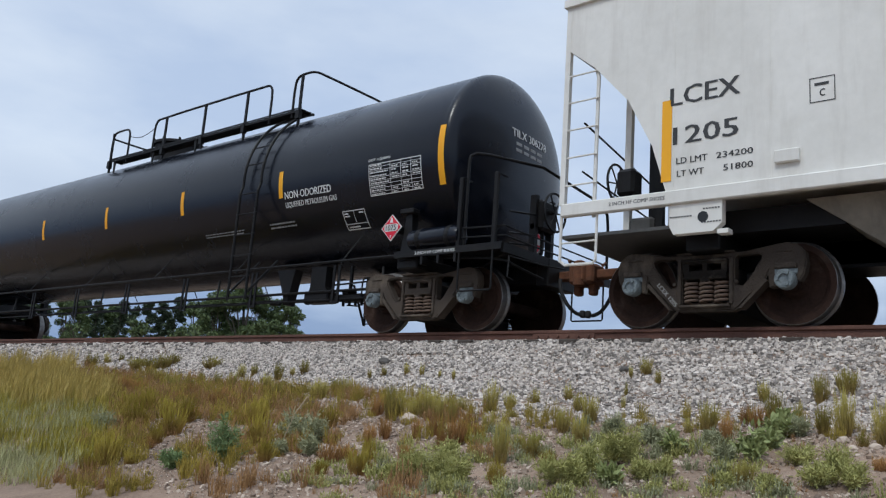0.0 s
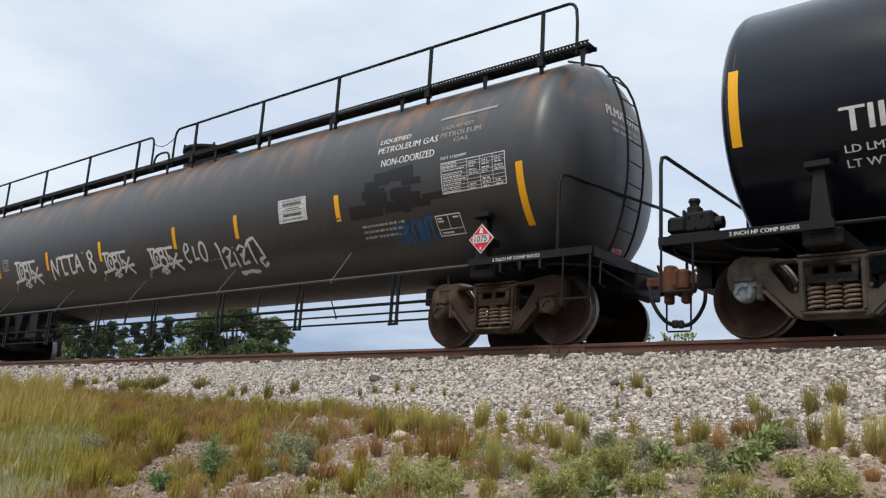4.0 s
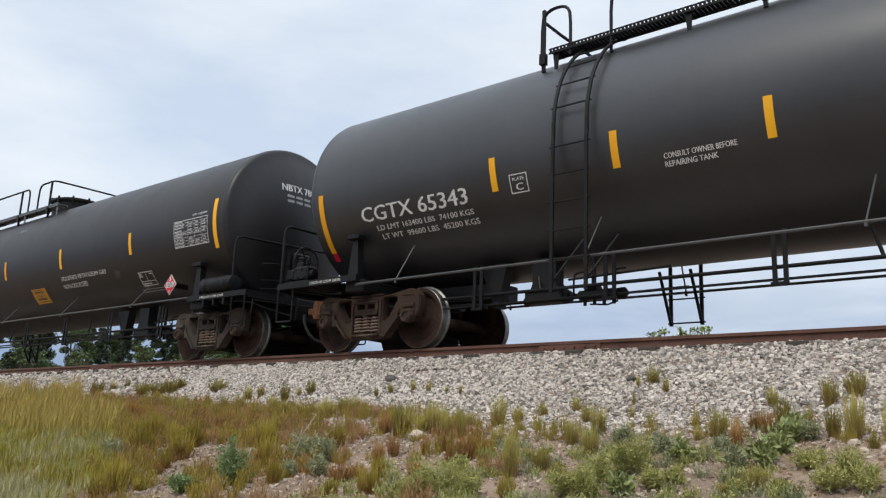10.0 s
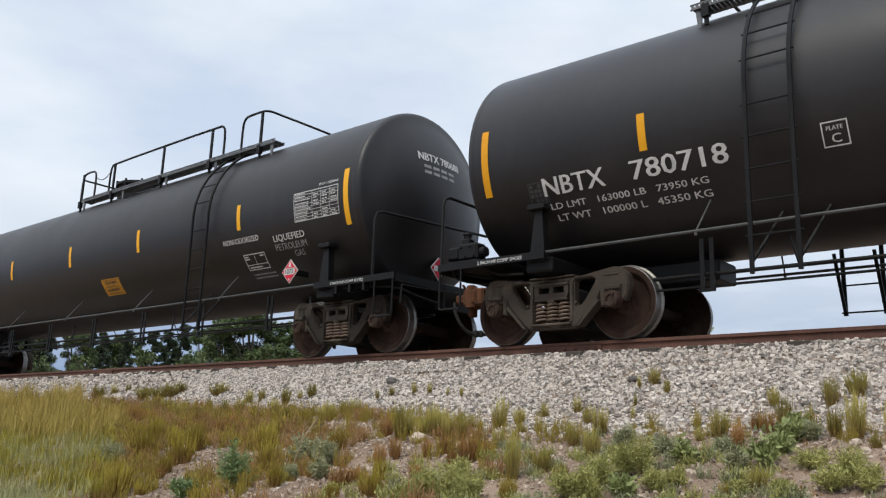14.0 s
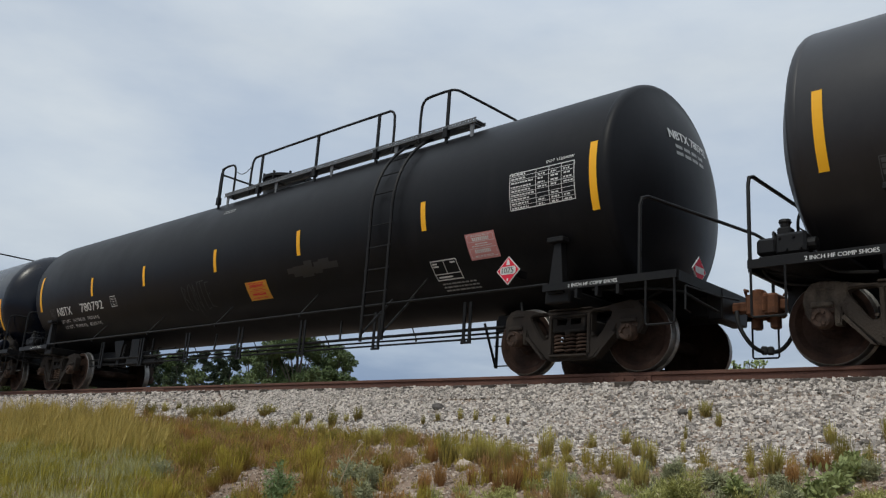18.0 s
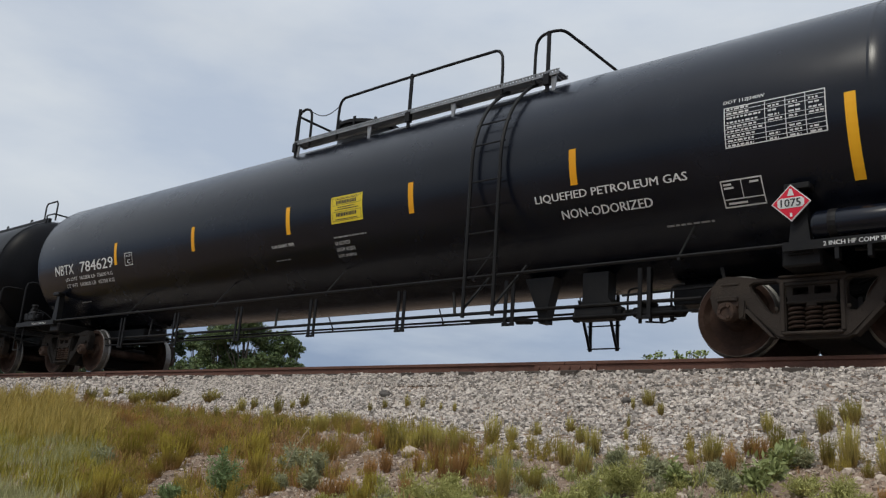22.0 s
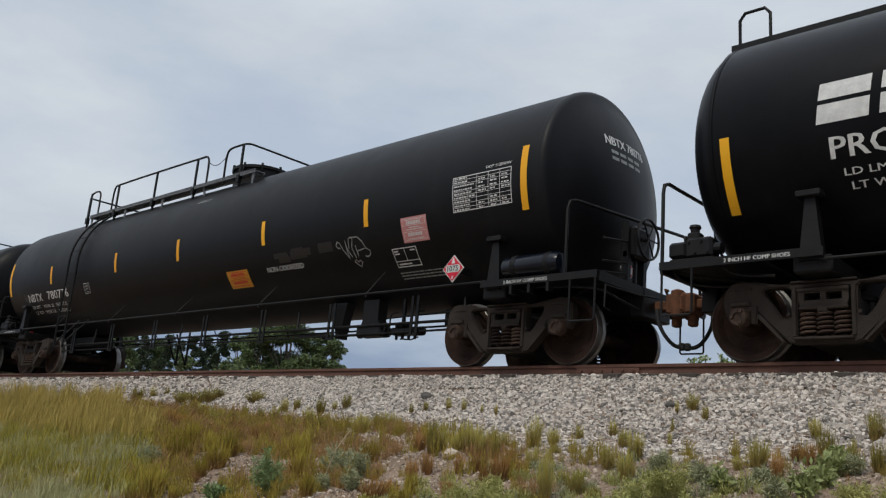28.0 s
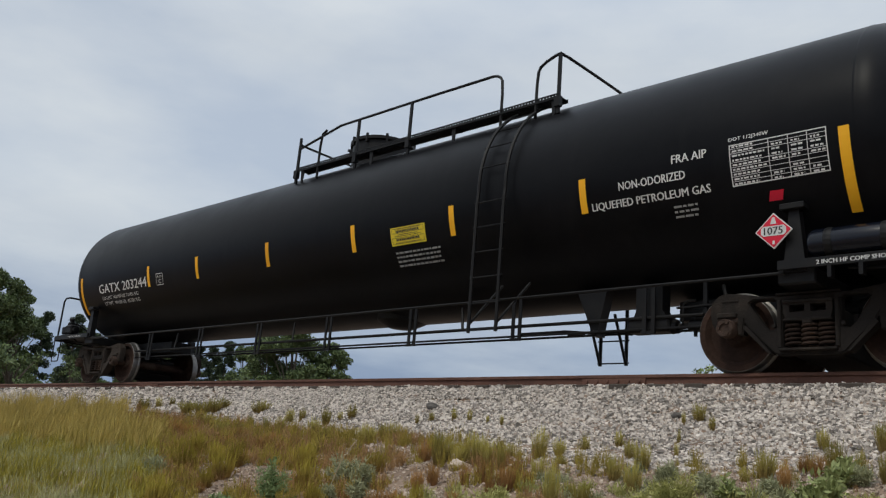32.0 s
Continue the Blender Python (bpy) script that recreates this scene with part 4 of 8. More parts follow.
    b.prism([(bx - 1.15, 1.14), (bx - 0.68, 1.14), (bx - 0.80, 0.62), (bx - 0.81, 0.52), (bx - 0.91, 0.52), (bx - 0.93, 0.64)], gy - 0.09, gy + 0.09)
    b.lathe([(gy - 0.11, 0.03), (gy + 0.11, 0.03)], "y", 8, centre=(bx - 0.86, 0, 0.56))
    part("lever_bracket", b, steel, car, "tapered black lever bracket")
    b = Build()
    b.tube([(bx - 1.42, gy, 0.62), (bx - 0.90, gy, 0.57), (bx - 0.55, gy, 0.58)], 0.020, 6)
    b.tube([(bx - 1.30, gy - 0.04, 0.56), (bx - 1.05, gy - 0.04, 0.55)], 0.032, 8)
    b.tube([(bx - 1.42, gy, 0.62), (bx - 2.3, gy + 0.2, 0.66)], 0.016, 6)
    part("slack_adjuster", b, steel, car)
    b = Build()
    b.box((bx + 0.46, gy - 0.11, 0.53), (bx + 1.02, gy + 0.10, 0.65), 0, 0.025)
    b.box((bx + 0.56, gy - 0.12, 0.64), (bx + 0.74, gy + 0.08, 0.72), 0, 0.02)
    b.lathe([(bx + 1.0, 0.03), (bx + 1.01, 0.075), (bx + 1.10, 0.075), (bx + 1.14, 0.03)], "x", 12, centre=(0, gy, 0.59))
    for k in range(4):
        b.lathe([(0.46, 0.022), (0.53, 0.026)], "z", 8, centre=(bx + 0.54 + 0.14 * k, gy - 0.03, 0))
    b.tube([(bx + 0.6, gy, 0.48), (bx + 0.86, gy - 0.02, 0.455), (bx + 1.0, gy, 0.50)], 0.012, 6)
    part("control_valve", b, steel, car, "black brake control valve")
    b = Build()
    for d in (0.38, 0.96):
        b.tube(rounded([(bx + d, gy - 0.05, 0.60), (bx + d, gy - 0.05, 0.86), (bx + d + 0.05, gy - 0.05, 0.90), (bx + d + 0.18, gy - 0.05, 0.90)]), 0.014, 6)
    b.tube([(bx + 0.30, gy - 0.05, 0.82), (bx + 1.75, gy - 0.05, 0.86)], 0.016, 6)
    b.box((bx + 0.64, gy - 0.04, 0.70), (bx + 0.69, gy, 1.12))
    b.tube([(bx + 1.12, gy, 0.59), (bx + 1.9, gy + 0.1, 0.62)], 0.015, 6)
    part("valve_pipe", b, steel, car)
    if "outlet" in spec:
        ox = L(spec["outlet"])
        part("bottom_outlet", Build().lathe([(0.84, 0.02), (0.85, 0.22), (0.95, 0.42), (1.1, 0.48)], "z", 24, centre=(ox, -0.1, 0.1)), steel, car, "shallow housing under the tank belly", True)
    if "reservoir" in spec:
        rx = L(spec["reservoir"])
        b = Build().lathe([(rx, 0.03), (rx + 0.02, 0.13), (rx + 0.06, 0.155), (rx + 0.86, 0.155), (rx + 0.92, 0.13), (rx + 0.94, 0.03)], "x", 20, centre=(0, -1.36, 1.24))
        part("air_reservoir", b, BLACK_GLOSS if spec["paint"] is not BLACK_MATT else steel, car, "black cylindrical air reservoir", True)
        b = Build()
        for d in (0.18, 0.72):
            b.lathe([(rx + d, 0.158), (rx + d + 0.04, 0.162), (rx + d + 0.08, 0.158)], "x", 20, centre=(0, -1.36, 1.24), close=False)
            b.box((rx + d, -1.40, 1.04), (rx + d + 0.06, -1.32, 1.12))
        part("reservoir_strap", b, steel, car)

    # markings
    for sx in spec["stripes"]:
        part("reflector", patch(Build(), L(sx) - 0.05, L(sx) + 0.05, spec["sz"][0], spec["sz"][1], surf, 0.005, 0, 4), YELLOW, car, "yellow reflector stripe")
    for sx in spec["end_stripes"]:
        part("reflector", patch(Build(), L(sx) - 0.055, L(sx) + 0.055, spec["esz"][0], spec["esz"][1], surf, 0.005, 0, 8), YELLOW, car, "tall yellow reflector stripe")
    for words, x0, x1, z0, z1, *rest in spec["text"]:
        laid_text(words, L(x0), L(x1), z0, z1, surf, rest[0] if rest else WHITE, car)
    for x0, x1, z0, z1, cols, rows in spec.get("bars", ()):
        b = Build()
        rnd = random.Random(int(abs(x0) * 100))
        for r in range(rows):
            za = z1 - (z1 - z0) * (r + 0.8) / rows
            x = L(x0)
            while x < L(x1) - 0.02:
                wd = rnd.uniform(0.03, 0.11)
                patch(b, x, min(x + wd, L(x1)), za, za + 0.42 * (z1 - z0) / rows, surf, 0.005, 0, 1)
                x += wd + 0.018
        part("small_lettering", b, WORN_WHITE, car, "small worn white lettering")
    if "table" in spec:
        x0, x1, z0, z1 = spec["table"]
        x0, x1 = L(x0), L(x1)
        b = Build()
        w = 0.012
        frame_lines(b, x0, x1, z0, z1, w, surf)
        rows = 9
        for i in range(1, rows):
            if i != 6:
                z = z0 + (z1 - z0) * i / rows
                patch(b, x0 + w, x1 - w, z - 0.003, z + 0.003, surf, 0.0055, 0, 1)
        for cx in (0.42, 0.62, 0.81):
            patch(b, x0 + (x1 - x0) * cx - 0.004, x0 + (x1 - x0) * cx + 0.004, z0 + w, z1 - w, surf, 0.006)
        rnd = random.Random(7)
        for i in range(rows):
            z = z0 + (z1 - z0) * (i + 0.28) / rows
            for c0, c1 in ((0.02, 0.40), (0.44, 0.60), (0.64, 0.79), (0.83, 0.98)):
                if c0 > 0.1 and i in (3, 8) or i == 2 and c0 > 0.1 and rnd.random() < 0.3:
                    continue
                q, stop = x0 + (x1 - x0) * (c0 + 0.01), x0 + (x1 - x0) * (c0 + (c1 - c0) * rnd.uniform(0.6, 0.98))
                while q < stop:
                    word = min(rnd.uniform(0.02, 0.06), stop - q)
                    patch(b, q, q + word, z, z + (z1 - z0) / rows * 0.38, surf, 0.0052, 0, 1)
                    q += word + 0.014
        part("data_table", b, WHITE, car, "white stencilled inspection table with ruled rows")
        laid_text("DOT 112J340W", x0 + spec.get("dot", 0.0), x0 + spec.get("dot", 0.0) + 0.45, z1 + 0.03, z1 + 0.085, surf, WHITE, car, "small white heading", 0)
    if "box" in spec:
        x0, x1, z0, z1 = spec["box"]
        x0, x1 = L(x0), L(x1)
        b = Build()
        frame_lines(b, x0, x1, z0, z1, 0.014, surf)
        patch(b, x0 + 0.014, x1 - 0.014, z0 + 0.075, z0 + 0.086, surf, 0.006, 0, 1)
        patch(b, (x0 + x1) / 2 - 0.005, (x0 + x1) / 2 + 0.005, z0 + 0.086, z1 - 0.014, surf, 0.0065)
        patch(b, x0 + 0.03, x0 + 0.12, z1 - 0.055, z1 - 0.035, surf, 0.005, 0, 1)
        patch(b, x0 + 0.03, x0 + 0.14, z1 - 0.09, z1 - 0.07, surf, 0.005, 0, 1)
        patch(b, x1 - 0.14, x1 - 0.04, z1 - 0.055, z1 - 0.035, surf, 0.005, 0, 1)
        patch(b, x0 + 0.05, x1 - 0.2, z0 + 0.03, z0 + 0.05, surf, 0.005, 0, 1)
        part("stencil_panel", b, WHITE, car, "white outlined stencil panel")
    if spec.get("flat") and spec.get("square", 1):
        b = Build()
        for r in range(4):
            for q in range(4):
                if (r * 3 + q * 5) % 7:
                    patch(b, tl - 0.13 + 0.062 * q, tl - 0.082 + 0.062 * q, 1.77 + 0.055 * r, 1.812 + 0.055 * r, surf, 0.005, 0, 1)
        frame_lines(b, tl - 0.15, tl + 0.13, 1.75, 2.0, 0.01, surf)
        part("stencil_square", b, DIM_SPRAY, car, "small worn grey stencil square")
    if "plate" in spec:
        x0, x1, z0, z1 = spec["plate"]
        x0, x1 = L(x0), L(x1)
        b = Build()
        frame_lines(b, x0, x1, z0, z1, 0.013, surf)
        part("plate_mark", b, WHITE, car, "white outlined square mark")
        laid_text("PLATE", x0 + 0.05, x1 - 0.05, z1 - 0.085, z1 - 0.045, surf, WHITE, car, "small white word", 0)
        laid_text("C", x0 + 0.09, x1 - 0.08, z0 + 0.035, z0 + 0.12, surf, WHITE, car, "white letter", 0)
    if "placard" in spec:
        px, pz = L(spec["placard"][0]), spec["placard"][1]
        c = 0.20

        def flat(u, v, off):
            p, up, out = Vector((px, -1.475, pz)), Vector((0, 0, 1)), Vector((0, -1, 0))
            return (p + Vector((1, 0, 0)) * u + up * v + out * off)[:]

        def diamond(r, off, mi, b):
            b.add([flat(0, -r, off), flat(r, 0, off), flat(0, r, off), flat(-r, 0, off)], [(0, 1, 2, 3)], mi)

        b = Build().box((px - 0.03, -1.47, pz - 0.05), (px + 0.03, -1.1, pz + 0.05), 2)
        diamond(c, 0.0, 0, b)
        diamond(c, -0.012, 0, b)
        diamond(c * 0.92, 0.004, 1, b)
        b.add([flat(-0.108, -0.055, 0.008), flat(0.108, -0.055, 0.008), flat(0.135, -0.03, 0.008), flat(0.135, 0.03, 0.008), flat(0.108, 0.055, 0.008), flat(-0.108, 0.055, 0.008), flat(-0.135, 0.03, 0.008), flat(-0.135, -0.03, 0.008)],
              [(0, 1, 2, 3, 4, 5, 6, 7)], 0)
        b.add([flat(-0.035, 0.075, 0.008), flat(0.035, 0.075, 0.008), flat(0.012, 0.15, 0.008), flat(-0.012, 0.15, 0.008)], [(0, 1, 2, 3)], 0)
        b.add([flat(-0.012, -0.15, 0.008), flat(0.012, -0.15, 0.008), flat(0.012, -0.11, 0.008), flat(-0.012, -0.11, 0.008)], [(0, 1, 2, 3)], 0)
        pl = part("placard", b, [WHITE, RED, steel], car, "red diamond hazard placard with white number panel")
        laid_text("1075", -0.10, 0.10, -0.042, 0.042, lambda u, v, off: flat(u, v, 0.006 + off), DARK_INK, pl, "black number", 0)
    for x0, x1, z0, z1, mat, ink in spec.get("signs", ()):
        b = Build()
        patch(b, L(x0), L(x1), z0, z1, surf, 0.006, 0, 6)
        h, rnd = z1 - z0, random.Random(int(abs(x0) * 10))
        for lo, tall, edge in ((0.87, 0.03, 0.10), (0.70, 0.13, 0.12), (0.56, 0.035, 0.16), (0.48, 0.035, 0.09), (0.24, 0.13, 0.12), (0.12, 0.03, 0.10)):
            x = L(x0) + edge
            while x < L(x1) - edge - 0.01:
                wd = rnd.uniform(0.018, 0.032) if tall > 0.1 else rnd.uniform(0.02, 0.06)
                patch(b, x, min(x + wd, L(x1) - edge), z0 + h * lo, z0 + h * (lo + tall), surf, 0.009, 1, 1)
                x += wd + 0.010
        for lo, hi in ((0.66, 0.94), (0.08, 0.42)):
            frame_lines(b, L(x0) + 0.03, L(x1) - 0.03, z0 + h * lo, z0 + h * hi, 0.005, surf, 1, 0.008)
        part("sign", b, [mat, ink], car, "rectangular emergency notice with lines of small print")
    for fn in spec.get("extra", ()):
        fn(car, L, surf, R, zc, steel)
    # reporting marks on the heads
    for sgn in (1, -1):
        if "head_text" not in spec:
            break

        def head(u, v, off, sgn=sgn):
            yy, zz = u, v
            r2 = (yy * yy + (zz - zc) ** 2) / (R * R)
            if spec.get("flat"):
                x = half + depth - (depth - 0.1) * r2 / ((R - 0.1) / R) ** 2
            else:
                x = half + depth * math.sqrt(max(0, 1 - r2))
            return (sgn * (x + off + 0.004), sgn * yy, zz)

        hy0, hy1, hz0, hz1 = spec.get("head_at", (-0.52, 0.48, 3.16, 3.30))
        laid_text(spec["head_text"], hy0, hy1, hz0, hz1, head, WHITE, car, "white lettering on the tank head", 1)
        b = Build()
        for r in range(2):
            for k in range(4):
                patch(b, hy0 + 0.1 + k * 0.19, hy0 + 0.25 + k * 0.19, hz0 - 0.12 - r * 0.1, hz0 - 0.07 - r * 0.1, head, 0.0, 0, 1)
        part("small_lettering", b, WORN_WHITE, car)
    shoe = L(spec["trucks"][1]) + 0.25
    laid_text("2 INCH HF COMP SHOES", shoe, shoe + 0.72, 1.0, 1.045, lambda x, z, off: (x, -1.473 - off, z), WHITE, car, "small white lettering on the platform edge", 0)
    shoe = L(spec["trucks"][0]) - 0.9
    laid_text("2 INCH HF COMP SHOES", shoe, shoe + 0.72, 1.0, 1.045, lambda x, z, off: (x, -1.473 - off, z), WHITE, car, "small white lettering on the platform edge", 0)
    return car


def hoop(x0, x1, z=4.64, low=3.85):
    """A bent pipe standing on the walkway from x0 to x1."""
    r = 0.16 if x1 > x0 else -0.16
    return [(x0, low), (x0, z - 0.16), (x0 + r * 0.35, z - 0.04), (x0 + r, z), (x1 - r, z), (x1 - r * 0.35, z - 0.04), (x1, z - 0.16), (x1, low)]


def long_rail(x0, x1, z=4.64):
    """A pipe that rises at x0, runs to x1 and turns across the tank to the far side."""
    r = 0.16
    return [(x0, 3.85), (x0, z - 0.16), (x0 + r * 0.35, z - 0.04), (x0 + r, z), (x1 - 0.12, z), (x1 - 0.03, z, -0.99), (x1, z, -0.88), (x1, z, 0.88), (x1, z - 0.05, 1.0), (x1, z - 0.16, 1.04), (x1, 3.80, 1.04)]


def cross_rail(x, z=4.52):
    """A pipe from the near rail across to the far side, with its far post."""
    return [(x + 0.02, z, -1.04), (x - 0.06, z, -0.93), (x - 0.06, z, 0.93), (x - 0.05, z - 0.06, 1.03), (x - 0.05, 3.80, 1.04)]


def rust_top(m, z0, z1):
    """Lets rust run down from the top of a jacket."""
    n, l = m.node_tree.nodes, m.node_tree.links
    b = n["Principled BSDF"]
    old = b.inputs["Base Color"].links[0].from_socket
    co = n.new("ShaderNodeTexCoord")
    sep = n.new("ShaderNodeSeparateXYZ")
    l.new(co.outputs["Object"], sep.inputs[0])
    rng = n.new("ShaderNodeMapRange")
    rng.inputs["From Min"].default_value, rng.inputs["From Max"].default_value = z0, z1
    l.new(sep.outputs["Z"], rng.inputs["Value"])
    mp = n.new("ShaderNodeMapping")
    mp.inputs["Scale"].default_value = (2.6, 0.7, 0.7)
    l.new(co.outputs["Object"], mp.inputs[0])
    no = n.new("ShaderNodeTexNoise")
    no.inputs["Scale"].default_value, no.inputs["Detail"].default_value, no.inputs["Roughness"].default_value = 1.4, 6, 0.62
    l.new(mp.outputs[0], no.inputs["Vector"])
    rp = n.new("ShaderNodeValToRGB")
    rp.color_ramp.elements[0].position, rp.color_ramp.elements[1].position = 0.46, 0.66
    l.new(no.outputs["Fac"], rp.inputs[0])
    mu = n.new("ShaderNodeMath")
    mu.operation = "MULTIPLY"
    l.new(rng.outputs[0], mu.inputs[0])
    l.new(rp.outputs[0], mu.inputs[1])
    mx = n.new("ShaderNodeMixRGB")
    mx.inputs[2].default_value = (0.25, 0.105, 0.036, 1)
    l.new(mu.outputs[0], mx.inputs[0])
    l.new(old, mx.inputs[1])
    l.new(mx.outputs[0], b.inputs["Base Color"])


rust_top(RUST_JACKET, 2.7, 3.7)


# ---- spray-painted tags: strokes in a box of one by one
def letter(ch):
    ring = [(0.5 + 0.42 * math.cos(a * math.pi / 8), 0.5 + 0.48 * math.sin(a * math.pi / 8)) for a in range(17)]
    table = {
        "G": [[(0.07, 0.98), (0.30, 0.97)], [(0.15, 0.97), (0.16, 0.30)], [(-0.02, 0.27), (0.30, 0.35)],
              [(0.31 + 0.09 * math.cos(a * math.pi / 8), 0.62 + 0.27 * math.sin(a * math.pi / 8)) for a in range(17)], [(0.31, 0.72), (0.31, 0.52)], [(0.34, 0.93), (0.84, 0.93)],
              [(0.47 + 0.065 * math.cos(a * math.pi / 6), 0.77 + 0.13 * math.sin(a * math.pi / 6)) for a in range(13)], [(0.48 + 0.10 * math.cos(a * math.pi / 6), 0.46 + 0.19 * math.sin(a * math.pi / 6)) for a in range(13)],
              [(0.62, 0.93), (0.66, 0.45)], [(0.60, 0.35), (1.02, 0.42)], [(0.68, 0.64), (0.97, 0.10)], [(0.93, 0.70), (0.66, 0.18)],
              [(0.30, 0.10), (0.36, 0.21), (0.46, 0.21), (0.53, 0.08)], [(0.37, 0.04), (0.41, 0.11), (0.46, 0.04)], [(-0.12, 0.0), (-0.105, 0.015)], [(-0.07, 0.09), (-0.055, 0.105)], [(-0.01, 0.17), (0.005, 0.185)]],
        "8": [[(0.75, 0.95), (0.5, 1.12), (0.25, 0.95), (0.35, 0.7), (0.7, 0.5), (0.95, 0.25), (0.85, -0.05), (0.55, -0.12), (0.3, 0.08), (0.35, 0.4), (0.7, 0.62), (0.85, 0.8), (0.75, 0.95)]],
        "e": [[(0.1, 0.5), (0.75, 0.72), (0.7, 0.98), (0.4, 1.05), (0.12, 0.75), (0.1, 0.35), (0.35, 0.05), (0.7, 0.12)]],
        "L": [[(0.35, 0.85), (0.25, 0.15), (0.8, 0.2)]],
        "Z": [[(0.0, 0.75), (0.45, 0.95), (0.9, 0.8), (0.35, 0.35), (0.2, 0.1), (0.9, 0.2)], [(0.2, 0.5), (0.7, 0.55)]],
        "P": [[(0.3, 1.15), (0.45, 0.05)], [(0.0, 0.85), (0.3, 1.1), (0.95, 1.2), (1.3, 0.75), (1.5, 0.3), (0.9, 0.2)], [(0.9, 0.2), (1.1, -0.1), (1.6, 0.05)]],
        "y": [[(-0.25, -0.05), (0.6, 0.1), (1.1, -0.05)], [(0.2, 0.1), (-0.1, -0.3)], [(0.55, 0.05), (0.9, -0.2)]],
        "N": [[(0.05, -0.25), (0.12, 1.0), (0.75, 0.0), (0.95, 1.05)]],
        "T": [[(0.0, 1.0), (1.1, 1.04)], [(0.45, 1.0), (0.5, 0.0), (0.95, 0.05)]],
        "t": [[(-0.15, 0.02), (0.55, 0.1)], [(0.1, 0.02), (0.12, 1.0), (1.3, 0.98)]],
        "A": [[(0.0, 0.0), (0.45, 1.05), (0.9, 0.0)], [(0.1, 0.35), (0.85, 0.4)]],
        "S": [[(0.9, 0.85), (0.55, 1.15), (0.15, 0.9), (0.3, 0.6), (0.8, 0.5), (1.05, 0.2), (0.7, -0.1), (0.3, 0.1), (0.5, 0.3)]],
        "O": [ring],
        "B": [[(0.1, 0.95), (0.2, 0.1)], [(0.1, 0.95), (0.7, 0.8), (0.3, 0.5), (0.85, 0.3), (0.55, 0.02), (0.2, 0.1)]],
        "E": [[(0.9, 0.95), (0.2, 0.95), (0.3, 0.1), (0.95, 0.05)], [(0.25, 0.5), (0.8, 0.55)]],
        "X": [[(0.0, 0.35), (1.1, 0.25)], [(0.2, 0.7), (0.75, -0.15)], [(0.75, 0.65), (0.15, -0.1)]],
        "K": [[(0.15, 1.0), (0.2, 0.0)], [(0.8, 0.9), (0.2, 0.45), (0.9, -0.05)]],
        "u": [[(0.2, -0.25), (0.35, 0.0), (0.6, 0.05), (0.8, -0.2)], [(0.35, -0.25), (0.5, -0.12), (0.68, -0.25)]],
        ".": [[(0.3, 0.0), (0.36, 0.03)]],
        ":": [[(0.0, -0.3), (0.05, -0.27)], [(0.22, -0.18), (0.26, -0.15)], [(0.42, -0.05), (0.46, -0.03)]],
        "'": [[(0.3, 1.05), (0.38, 1.1)]],
        "l": [[(-0.1, 1.25), (0.4, 0.95), (0.25, 0.0)]],
        "i": [[(0.3, 0.7), (0.35, 0.0)], [(0.3, 0.9), (0.34, 0.93)]],
        "@": [[(0.13, 0.66), (0.05, 0.68), (0.01, 0.78), (0.06, 0.88), (0.13, 0.83), (0.2, 0.6), (0.33, 0.28), (0.3, 0.9), (0.33, 0.6), (0.42, 0.33)],
              [(0.38, 0.6), (0.41, 0.92), (0.48, 0.98), (0.53, 0.9), (0.47, 0.62), (0.53, 0.28)],
              [(0.44, 0.95), (0.68, 0.95), (0.8, 0.78), (0.87, 0.55), (0.72, 0.52), (0.62, 0.5), (0.6, 0.3), (0.59, 0.68)],
              [(0.87, 0.55), (0.98, 0.45), (0.95, 0.33), (0.88, 0.28), (0.8, 0.31)],
              [(0.44, 0.18), (0.5, 0.23), (0.55, 0.16), (0.62, 0.2), (0.66, 0.15), (0.58, 0.0), (0.44, 0.18)]],
    }
    return table[ch]


def tag(glyphs, x0, x1, z0, z1, w, mat, name="graffiti", label="white spray-painted scrawl"):
    def go(car, L, surf, R, zc, steel):
        b = Build()
        n = sum(0.45 if g in ":.'il" else 1 for g in glyphs)
        x, step = L(x0), (x1 - x0) / n
        for g in glyphs:
            adv = step * (0.45 if g in ":.'il" else 1)
            if g == "u":
                x -= step * 1.6
            for line in letter(g):
                stroke(b, [(x + px * adv * 0.95, z0 + pz * (z1 - z0)) for px, pz in line], w, surf)
            x += adv if g != "u" else step * 1.6
        part(name, b, mat, car, label)
    return go


def blot(x0, x1, z0, z1, mat, label, seed=1):
    def go(car, L, surf, R, zc, steel):
        rnd = random.Random(seed)
        b = Build()
        for k in range(9):
            cx, cz = rnd.uniform(x0, x1), rnd.uniform(z0, z1)
            w, h = rnd.uniform(0.08, 0.24), rnd.uniform(0.04, 0.10)
            patch(b, L(cx) - w, L(cx) + w, cz - h, cz + h, surf, 0.003 + 0.0003 * k, 0, 3)
        part("paint_patch", b, mat, car, label)
    return go


def end_ladder(y0, y1, depth):
    """A ladder that follows the curve of a tank head."""
    def go(car, L, surf, R, zc, steel):
        xe = half_of[car.name]

        def at(y, z, off=0.11):
            return (xe + depth * math.sqrt(max(0.0, 1 - (y * y + (z - zc) ** 2) / (R * R))) + off, y, z)

        zs = [1.2 + 0.2 * k for k in range(15)]
        for y in (y0, y1):
            part("ladder_stringer", Build().tube([at(y, z) for z in zs] + [(xe - 0.25, y, 4.22)], 0.018, 6), steel, car)
        for k in range(9):
            z = 1.3 + 0.31 * k
            part("rung", Build().tube([at(y0, z), at(y1, z)], 0.011, 6), steel, car)
    return go


half_of = {}


